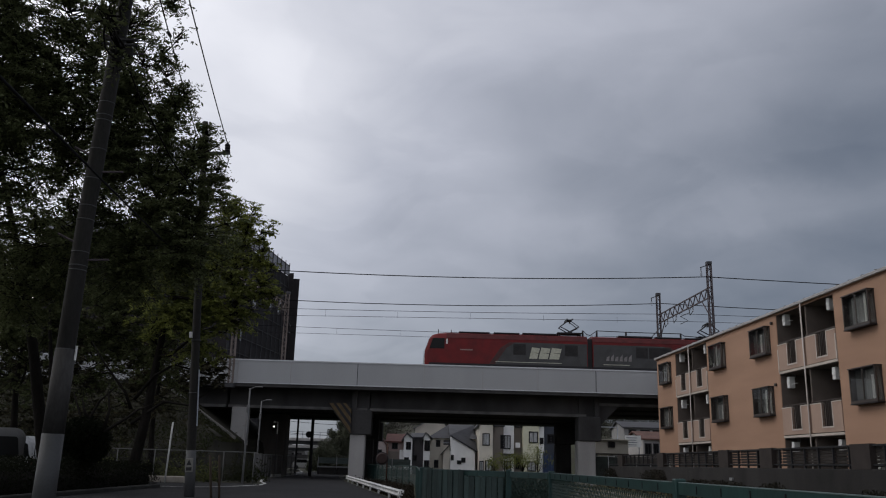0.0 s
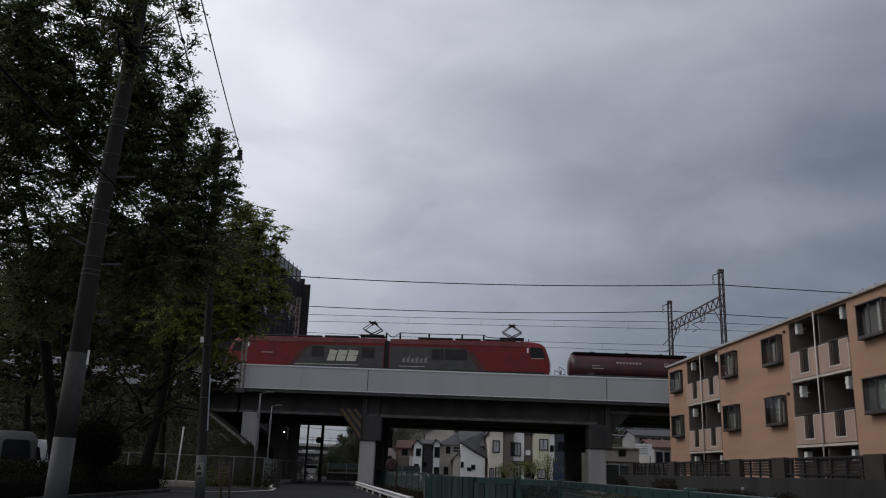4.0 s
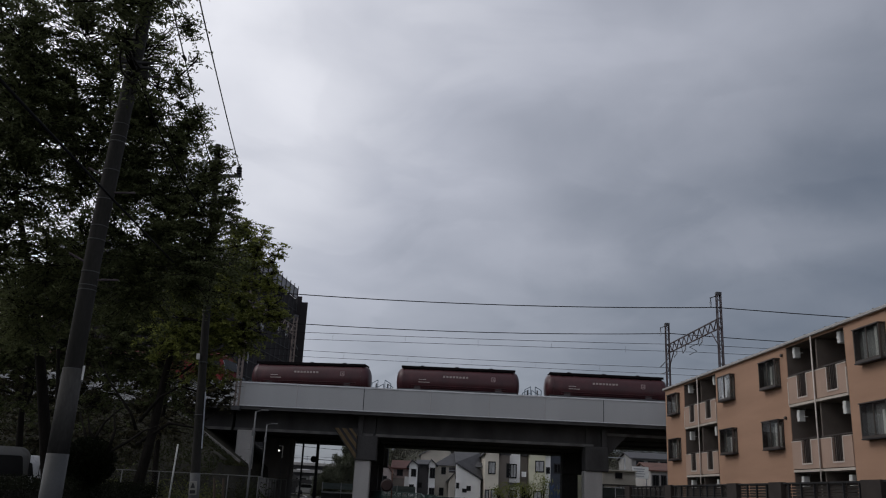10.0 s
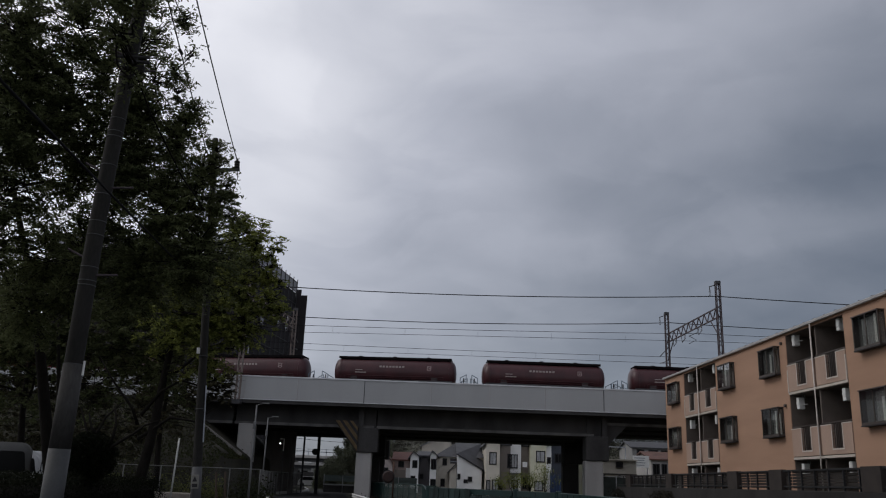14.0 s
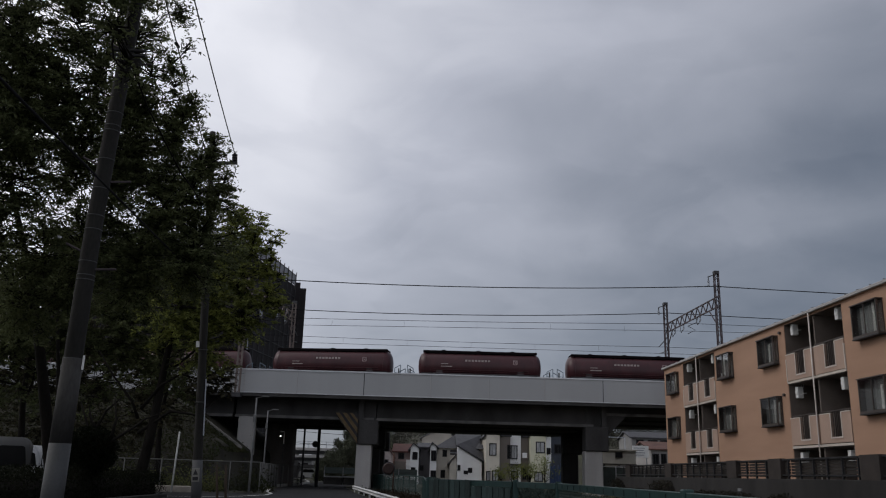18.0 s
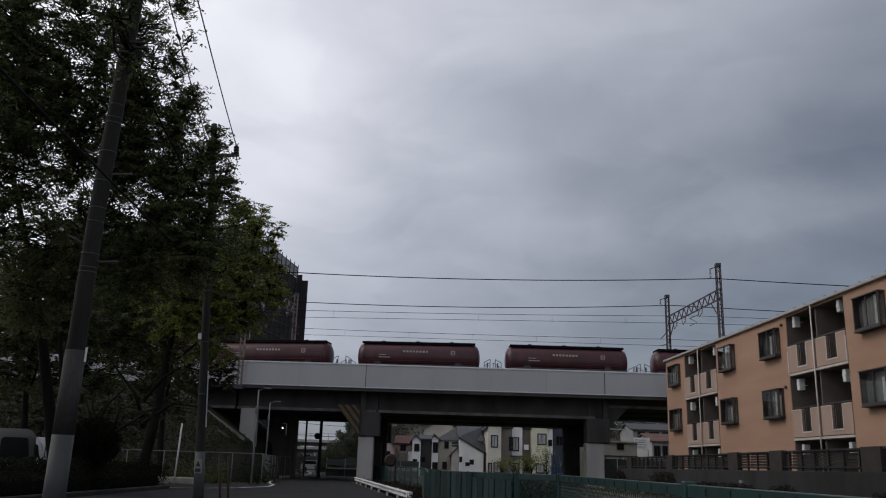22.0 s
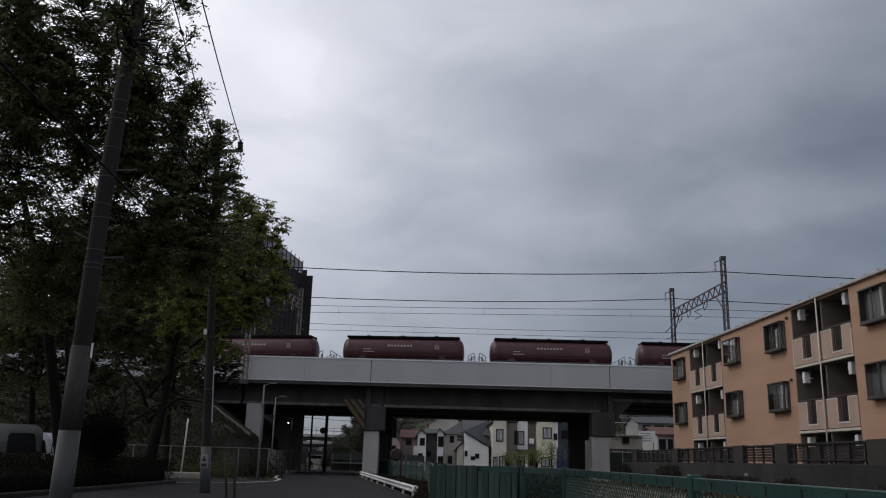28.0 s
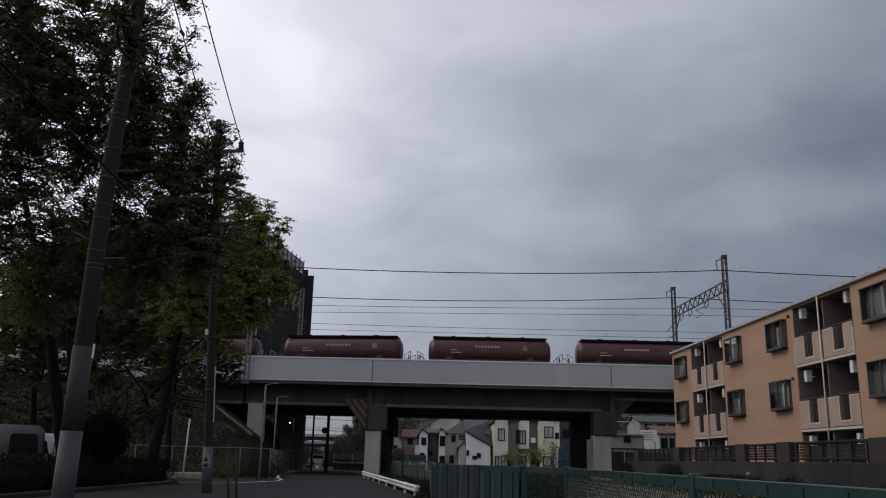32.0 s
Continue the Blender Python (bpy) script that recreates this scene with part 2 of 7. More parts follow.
LEAF_HAZY = leaf_mat("dull_olive_leaf", (0.075, 0.07, 0.042), (0.05, 0.046, 0.03))
# Undergrowth leaf darkened: tree shade on the embankment is put into the colour.
LEAF_SHRUB = leaf_mat("shade_dark_shrub_leaf", (0.038, 0.037, 0.019), (0.024, 0.033, 0.014))
NET = mat("brown_scaffold_net", (0.026, 0.023, 0.025), 0.85, vary=0.3, scale=0.6, stretch=(1, 1, 0.4))
LINE_WHITE = mat("worn_road_paint", (0.55, 0.55, 0.53), 0.8, vary=0.3, scale=8)


# ---- mesh helpers ----
def quad(bm, pts):
    return bm.faces.new([bm.verts.new(p) for p in pts])


def box(bm, x0, x1, y0, y1, z0, z1, edge=0.0):
    r = bmesh.ops.create_cube(bm, size=1)
    for v in r["verts"]:
        v.co = Vector((x0 + (v.co.x + 0.5) * (x1 - x0), y0 + (v.co.y + 0.5) * (y1 - y0), z0 + (v.co.z + 0.5) * (z1 - z0)))
    if edge:
        bmesh.ops.bevel(bm, geom=list({e for v in r["verts"] for e in v.link_edges}), offset=edge, segments=1, affect="EDGES")
    return r["verts"]


def rod(bm, a, b, r0, r1=None, n=8):
    """A tapered rod from a to b with closed ends."""
    a, b = Vector(a), Vector(b)
    r1 = r0 if r1 is None else r1
    d = (b - a).normalized()
    u = d.orthogonal().normalized()
    w = d.cross(u)
    ring = [(math.cos(2 * math.pi * i / n), math.sin(2 * math.pi * i / n)) for i in range(n)]
    lo = [bm.verts.new(a + (u * c + w * s) * r0) for c, s in ring]
    hi = [bm.verts.new(b + (u * c + w * s) * r1) for c, s in ring]
    for i in range(n):
        f = bm.faces.new((lo[i], lo[(i + 1) % n], hi[(i + 1) % n], hi[i]))
        f.smooth = n > 6
    bm.faces.new(lo[::-1])
    bm.faces.new(hi)


def tube(bm, pts, r, n=5, end=None):
    """One continuous round tube through the points, tapering from r to end."""
    pts = [Vector(p) for p in pts]
    end = r if end is None else end
    rings, u = [], None
    for i, p in enumerate(pts):
        d = (pts[min(i + 1, len(pts) - 1)] - pts[max(i - 1, 0)]).normalized()
        u = d.orthogonal().normalized() if u is None else (u - d * u.dot(d)).normalized()
        w = d.cross(u)
        k = r + (end - r) * i / (len(pts) - 1)
        rings.append([bm.verts.new(p + (u * math.cos(2 * math.pi * j / n) + w * math.sin(2 * math.pi * j / n)) * k) for j in range(n)])
    for a, b in zip(rings, rings[1:]):
        for j in range(n):
            bm.faces.new((a[j], a[(j + 1) % n], b[(j + 1) % n], b[j])).smooth = True
    bm.faces.new(rings[0][::-1])
    bm.faces.new(rings[-1])


def prism(bm, outline, lift):
    """A plate: the outline (3D points, flat) thickened by the vector lift."""
    lo = [bm.verts.new(p) for p in outline]
    hi = [bm.verts.new(Vector(p) + Vector(lift)) for p in outline]
    k = len(lo)
    bm.faces.new(lo[::-1])
    bm.faces.new(hi)
    for i in range(k):
        bm.faces.new((lo[i], lo[(i + 1) % k], hi[(i + 1) % k], hi[i]))


def lattice(bm, base, top, half, leg=0.05, steps=8):
    """A square lattice mast with four legs and crossed braces."""
    x, y, z0 = base
    z1 = top
    cs = [(-half, -half), (half, -half), (half, half), (-half, half)]
    for cx, cy in cs:
        box(bm, x + cx - leg, x + cx + leg, y + cy - leg, y + cy + leg, z0, z1)
    h = (z1 - z0) / steps
    for i in range(steps):
        for k in range(4):
            a, b = cs[k], cs[(k + 1) % 4]
            p, q = (a, b) if (i + k) % 2 else (b, a)
            rod(bm, (x + p[0], y + p[1], z0 + i * h), (x + q[0], y + q[1], z0 + (i + 1) * h), leg * 0.6, n=4)


def part(name, bm, material, parent=None, label="", at=None):
    me = bpy.data.meshes.new(name)
    bmesh.ops.recalc_face_normals(bm, faces=bm.faces[:])
    bm.to_mesh(me)
    bm.free()
    me.materials.append(material)
    ob = new(name, me)
    if parent is not None:
        ob.parent = parent
    if at is not None:
        ob.matrix_basis = at
    if label:
        tagged(ob, label)
    return ob


def share(name, me, parent, m):
    """One more object on a mesh that another piece already uses."""
    ob = new(name, me)
    ob.parent = parent
    ob.matrix_basis = m
    return ob


def thing(name, label, category, group="", at=None, kind=""):
    ob = new(name)
    ob.empty_display_size = 0.3
    if at is not None:
        ob.matrix_basis = at
    return tagged(ob, label, category, group, kind)


def B():
    return bmesh.new()


def boxed(name, dims, material, parent=None, label="", edge=0.0, at=None):
    bm = B()
    box(bm, *dims, edge)
    return part(name, bm, material, parent, label, at)


def rods(name, pairs, r, material, parent=None, label="", n=6):
    bm = B()
    for a, b in pairs:
        rod(bm, a, b, r, n=n)
    return part(name, bm, material, parent, label)


# ---- ground and road ----
def setting(name, bm, material, label, category):
    return tagged(part(name, bm, material), label, category, kind="structure")


def build_ground():
    bm = B()
    quad(bm, [(-1500, -900, -0.02), (1500, -900, -0.02), (1500, 2500, -0.02), (-1500, 2500, -0.02)])
    setting("ground", bm, EARTH, "rough earth and grass stretching to the horizon", "ground")
    bm = B()
    prism(bm, [(-5.2, -30, -0.02), (1.6, -30, -0.02), (1.6, 13, -0.02), (-0.9, 17, -0.02), (-0.9, 30, -0.02), (-5.2, 58, -0.02),
               (-7.2, 74, -0.02), (-9.5, 130, -0.02), (-13.5, 130, -0.02), (-11.5, 74, -0.02), (-10.2, 56, -0.02),
               (-8.2, 46, -0.02), (-13.2, 45.5, -0.02), (-40, 47, -0.02), (-40, 36, -0.02), (-12.2, 37, -0.02), (-11.0, 22, -0.02), (-11, -30, -0.02)], (0, 0, 0.024))
    setting("road", bm, ASPHALT, "dark worn asphalt road running under the railway bridge", "road")
    # painted edge line that bends round the corner
    bm = B()
    pts = [(-13, 38.0), (-10.2, 38.2), (-8.9, 40.5), (-8.2, 44.0), (-8.5, 47.0), (-9.6, 51.5), (-10.3, 56.0)]
    for (ax, ay), (bx, by) in zip(pts, pts[1:]):
        d = Vector((bx - ax, by - ay, 0)).normalized()
        n = Vector((-d.y, d.x, 0)) * 0.09
        a, b = Vector((ax, ay, 0.009)), Vector((bx, by, 0.009))
        quad(bm, [a - n, b - n, b + n, a + n])
    setting("road_marking", bm, LINE_WHITE, "worn white edge line curving at the junction", "marking")
    bm = B()
    box(bm, -11.35, -11.1, 16, 37, -0.02, 0.14, 0.03)
    # kerb colour lowered to carry the shade of the crowns above
    setting("kerb_1", bm, mat("shade_dark_kerb", (0.032, 0.032, 0.029), 0.92, vary=0.45, scale=1.5, bump=0.3), "low concrete kerb beside the parking area", "kerb")
    bm = B()
    box(bm, -14.3, -12.1, 44.2, 44.5, -0.02, 0.32, 0.04)
    setting("kerb_2", bm, mat("dull_cream_kerb", (0.34, 0.31, 0.27), 0.9, vary=0.35, scale=1.5, bump=0.2), "short cream concrete kerb wall", "kerb")


build_ground()

# ---- railway bridge ----
def track_y(x):
    """The near track runs straight over the bridge and bends away past its far end."""
    return 64.6 + (0.005 * (min(x, 5.0) - 5.0) ** 2 if x > -16 else 2.205 + 0.21 * (-16 - x))


PX0, PX1 = -62.0, 185.0
RAIL_Z = 7.25
bridge = thing("railway_bridge", "long grey concrete railway bridge with panelled parapet", "bridge", kind="structure")


def build_bridge():
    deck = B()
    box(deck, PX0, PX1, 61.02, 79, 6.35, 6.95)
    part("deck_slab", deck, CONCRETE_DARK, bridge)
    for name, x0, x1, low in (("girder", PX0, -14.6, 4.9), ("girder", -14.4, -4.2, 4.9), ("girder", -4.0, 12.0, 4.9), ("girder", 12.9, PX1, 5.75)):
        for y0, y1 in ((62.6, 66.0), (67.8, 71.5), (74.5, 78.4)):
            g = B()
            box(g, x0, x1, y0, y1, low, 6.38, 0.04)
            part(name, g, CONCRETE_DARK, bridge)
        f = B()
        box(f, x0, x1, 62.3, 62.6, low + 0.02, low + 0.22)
        # lower flange in a paler tone than the girder
        part("girder_flange", f, mat("pale_flange_concrete", (0.15, 0.147, 0.143), 0.9, vary=0.45, scale=1.2, bump=0.2), bridge)
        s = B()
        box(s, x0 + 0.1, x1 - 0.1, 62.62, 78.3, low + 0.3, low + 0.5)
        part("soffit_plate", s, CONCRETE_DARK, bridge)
    # broad brownish abutment pier under the deck beside the road
    c = B()
    box(c, -13.4, -11.25, 69.6, 71.8, -0.3, 4.92, 0.08)
    part("abutment_pier", c, mat("rust_stained_concrete", (0.16, 0.145, 0.135), 0.92, vary=0.5, scale=0.9, bump=0.35, stretch=(1, 1, 0.3)), bridge)
    # haunch beside the second pier
    h = B()
    prism(h, [(12.9, 62.4, 4.2), (14.5, 62.4, 5.8), (12.9, 62.4, 5.8)], (0, 15, 0))
    part("haunch", h, CONCRETE_DARK, bridge)
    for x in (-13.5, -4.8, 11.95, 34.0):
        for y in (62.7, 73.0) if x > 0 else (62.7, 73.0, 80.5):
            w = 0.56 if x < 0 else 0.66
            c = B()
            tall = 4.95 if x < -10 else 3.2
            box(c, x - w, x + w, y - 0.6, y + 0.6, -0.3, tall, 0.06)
            # front columns keep plain concrete, rear ones carry the painted deck shade
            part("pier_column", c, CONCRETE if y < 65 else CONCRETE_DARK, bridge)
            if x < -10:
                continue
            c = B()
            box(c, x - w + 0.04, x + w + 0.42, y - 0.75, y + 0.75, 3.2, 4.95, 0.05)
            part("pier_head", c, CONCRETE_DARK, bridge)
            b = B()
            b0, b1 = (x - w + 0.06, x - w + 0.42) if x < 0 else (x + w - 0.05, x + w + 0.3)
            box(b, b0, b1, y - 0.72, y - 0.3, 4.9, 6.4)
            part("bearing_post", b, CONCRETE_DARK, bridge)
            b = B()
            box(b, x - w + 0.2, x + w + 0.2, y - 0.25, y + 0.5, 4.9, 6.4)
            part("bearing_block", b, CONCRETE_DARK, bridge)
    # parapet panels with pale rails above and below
    xs = [-13.62, -9.79, -4.94, -0.09, 4.17, 8.23, 12.5, 17.0]
    xs = [-13.62 - 4.5 * k for k in range(10, 0, -1)] + xs + [17.0 + 4.4 * k for k in range(1, 10)]
    for a, b in zip(xs, xs[1:]):
        p = B()
        box(p, a + 0.02, b - 0.02, 61.0, 61.09, 6.65, 8.22, 0.008)
        part("parapet_panel", p, PANEL, bridge)
        p = B()
        box(p, a + 0.006, b - 0.006, 60.96, 61.16, 8.21, 8.32, 0.012)
        part("coping", p, PANEL_EDGE, bridge)
        p = B()
        box(p, a + 0.006, b - 0.006, 60.975, 61.14, 6.575, 6.65, 0.012)
        part("lower_edge", p, PANEL_EDGE, bridge)
        strong = round(abs(a + 4.94) / 4.3) % 4 == 0
        p = B()
        box(p, a - 0.024, a + 0.024, 60.992 if strong else 61.012, 61.07, 6.62, 8.24)
        part("joint_strip", p, STEEL_DARK if strong else CONCRETE, bridge)
    p = B()
    box(p, PX0, PX1, 78.9, 79.05, 6.35, 8.3)
    part("rear_parapet", p, PANEL, bridge)
    bl = B()
    box(bl, PX0, PX1, 61.2, 78.8, 6.94, 7.05)
    part("ballast_bed", bl, mat("ballast", (0.2, 0.17, 0.15), 0.95, vary=0.5, scale=6, bump=0.8), bridge)
    for yc in (64.6, 75.2):
        bend = [-160] + [x for x in range(-45, 62, 3)] + [PX1] if yc < 70 else [-42, PX1]
        shift = (lambda x: track_y(x) - 64.6) if yc < 70 else (lambda x: 0.0)
        for dy in (-0.57, 0.57):
            r = B()
            for a, b in zip(bend, bend[1:]):
                ya, yb = yc + dy + shift(a), yc + dy + shift(b)
                prism(r, [(a, ya - 0.035, 7.09), (b, yb - 0.035, 7.09), (b, yb + 0.035, 7.09), (a, ya + 0.035, 7.09)], (0, 0, RAIL_Z - 7.09))
            part("rail", r, RAIL_STEEL, bridge)
        for i in range(0, 140):
            x = -24 + i * 0.6
            y = yc + shift(x)
            if i == 0:
                sl = B()
                box(sl, -0.12, 0.12, -1.1, 1.1, 7.0, 7.10)
                sleeper = part("sleeper", sl, CONCRETE, bridge, at=pose(x, y, 0))
            else:
                share("sleeper", sleeper.data, bridge, pose(x, y, 0))


build_bridge()
bank = B()
for za, wa, zb, wb in ((-0.2, 12.0, 6.94, 4.2), (6.94, 3.2, 7.06, 2.6)):
    ring = []
    for x in (-165.0, -61.9):
        y = track_y(x)
        ring.append([bank.verts.new(p) for p in ((x, y - wa, za), (x, y + wa, za), (x, y + wb, zb), (x, y - wb, zb))])
    for i in range(4):
        bank.faces.new((ring[0][i], ring[0][(i + 1) % 4], ring[1][(i + 1) % 4], ring[1][i]))
    bank.faces.new(ring[0])
    bank.faces.new(ring[1][::-1])
setting("track_embankment", bank, EARTH, "grassy embankment carrying the track past the bridge", "embankment")


# ---- overhead line ----
def portal(x_near, x_far, name_label, top=16.6, steel=STEEL_MAST):
    p = thing("catenary_portal", name_label, "catenary mast", "masts over the railway")
    for x, y in ((x_near, 60.55), (x_far, 72.6)):
        m = B()
        lattice(m, (x, y, 6.4), top, 0.145, 0.034, 24)
        part("lattice_mast", m, steel, p)
        c = B()
        box(c, x - 0.3, x + 0.3, y - 0.3, y + 0.3, 6.2, 6.5)
        part("mast_foot", c, STEEL_DARK, p)
        boxed("mast_cap", (x - 0.19, x + 0.19, y - 0.19, y + 0.19, top - 0.2, top + 0.02), STEEL_DARK, p)
        rods("top_bracket", [((x - 0.1, y, top - 0.25), (x - 0.65, y, top - 0.45)), ((x - 0.6, y, top - 0.42), (x - 0.6, y, top - 0.75))], 0.035, STEEL_DARK, p)
        i = B()
        for k in range(4):
            rod(i, (x - 0.6, y, top - 0.75 - 0.1 * k), (x - 0.6, y, top - 0.79 - 0.1 * k), 0.09, n=8)
        part("insulator", i, PALE_STEEL, p)
    t = B()
    n = 10
    for dz in (0.0, 0.75):
        rod(t, (x_near, 60.55, 13.9 + dz), (x_far, 72.6, 13.9 + dz), 0.062, n=4)
    for k in range(n):
        f0, f1 = k / n, (k + 1) / n
        P0 = lambda f, z: (x_near + (x_far - x_near) * f, 60.55 + 12.05 * f, z)
        rod(t, P0(f0, 13.9), P0((f0 + f1) / 2, 14.65), 0.046, n=4)
        rod(t, P0((f0 + f1) / 2, 14.65), P0(f1, 13.9), 0.046, n=4)
    part("truss_beam", t, steel, p)
    for y in (track_y(x_near),):
        f = (y - 60.55) / 12.05
        x = x_near + (x_far - x_near) * f
        d = B()
        tube(d, [(x, y, 13.95), (x - 0.2, y, 13.4), (x - 0.9, y, 13.1)], 0.03)
        tube(d, [(x - 0.9, y, 13.12), (x - 0.3, y, 12.8), (x - 0.9, y, 12.5)], 0.03)
        part("registration_arm", d, STEEL_DARK, p)
    d = B()
    tube(d, [(x_far, 72.6, 13.4), (x_far, 74.0, 13.2), (x_far, 75.2, 13.05)], 0.04)
    tube(d, [(x_far, 72.6, 12.3), (x_far, 74.2, 12.35), (x_far, 75.2, 12.45)], 0.04)
    part("cantilever_arm", d, STEEL_DARK, p)
    for xk, yk, f, ye in ((x_near, 60.55, 0.14, 62.3), (x_far, 72.6, 0.86, 70.9)):
        rods("knee_brace", [((xk, yk, 12.3), (x_near + (x_far - x_near) * f, ye, 13.9))], 0.045, STEEL_MAST, p)
    for f in (0.3, 0.62, 0.8):
        x, y = x_near + (x_far - x_near) * f, 60.55 + 12.05 * f
        d = B()
        tube(d, [(x, y, 13.9), (x, y + 0.15, 13.5), (x - 0.1, y + 0.5, 13.25), (x, y + 0.9, 13.5), (x, y + 1.1, 13.9)], 0.028)
        part("hanging_loop", d, STEEL_DARK, p)
        d = B()
        for k in range(3):
            rod(d, (x, y + 0.1, 13.8 - k * 0.12), (x, y + 0.1, 13.74 - k * 0.12), 0.075, n=8)
        rod(d, (x, y + 0.1, 13.9), (x, y + 0.1, 13.4), 0.025, n=6)
        part("insulator", d, PALE_STEEL, p)
    return p


portal(21.12, 20.6, "tall lattice steel portal mast over the railway tracks")
portal(-14.0, -12.4, "pale lattice steel portal mast beside the dark building", 15.7, mat("pale_mast_steel", (0.20, 0.165, 0.15), 0.7, vary=0.35, scale=2))


def wire(name, a, b, sag, r, label, n=24):
    a, b = Vector(a), Vector(b)
    pts = [a.lerp(b, i / n) - Vector((0, 0, sag * 4 * (i / n) * (1 - i / n))) for i in range(n + 1)]
    bm = B()
    tube(bm, pts, r, 5)
    return tagged(part(name, bm, CABLE), label, "cable", "railway cables" if pts[0].y > 55 and pts[-1].y > 55 else "street cables")


for xa, xb in ((-60, -14), (-14, 20.9), (20.9, 70)):
    wire("feeder_cable", (xa, 60.55, 15.0 if xa < 20 else 15.45), (xb, 60.55, 15.45 if xb > 0 else 15.0), 0.4, 0.035, "thick black feeder cable above the railway")
    wire("feeder_cable", (xa, 72.6, 15.0 if xa < 20 else 15.7), (xb, 72.6, 15.7 if xb > 0 else 15.0), 0.38, 0.035, "thick black feeder cable above the railway")
    for y, z in ((64.6, 12.5), (75.2, 12.45)):
        ya, yb = (track_y(max(xa, -45)), track_y(xb)) if y < 70 else (y, y)
        za, zb = (z + 0.22 * (y < 70 and x > 15) for x in (xa, xb))
        wire("messenger_wire", (xa, ya, za + 0.6), (xb, yb, zb + 0.6), 0.12, 0.018, "thin grey messenger wire over the track")
        wire("contact_wire", (xa, ya, za), (xb, yb, zb), 0.0, 0.016, "thin contact wire over the track", 4)
        k = max(2, int((xb - xa) / 5))
        for i in range(1, k):
            x = xa + (xb - xa) * i / k
            bm = B()
            yd = ya + (yb - ya) * i / k
            rod(bm, (x, yd, z), (x, yd, z + 0.5), 0.01, n=4)
            tagged(part("dropper_wire", bm, CABLE), "short dropper wire between messenger and contact wire", "cable", "railway cables")


# ---- train ----
def bogie(parent, x, label=""):
    b = B()
    for s in (-1, 1):
        box(b, x - 1.25, x + 1.25, s * 0.98 - 0.07, s * 0.98 + 0.07, 0.42, 0.66, 0.03)
        box(b, x - 0.25, x + 0.25, s * 0.98 - 0.1, s * 0.98 + 0.1, 0.3, 0.8, 0.03)
    box(b, x - 0.2, x + 0.2, -1.0, 1.0, 0.45, 0.75, 0.03)
    bo = part("bogie_frame", b, STEEL_DARK, parent)
    for dx in (-0.9, 0.9):
        w = B()
        rod(w, (x + dx, -0.75, 0.43), (x + dx, 0.75, 0.43), 0.08, n=10)
        for s in (-1, 1):
            rod(w, (x + dx, s * 0.53, 0.43), (x + dx, s * 0.64, 0.43), 0.43, n=20)
            rod(w, (x + dx, s * 0.5, 0.43), (x + dx, s * 0.53, 0.43), 0.46, n=20)
        part("wheelset", w, RAIL_STEEL, bo)


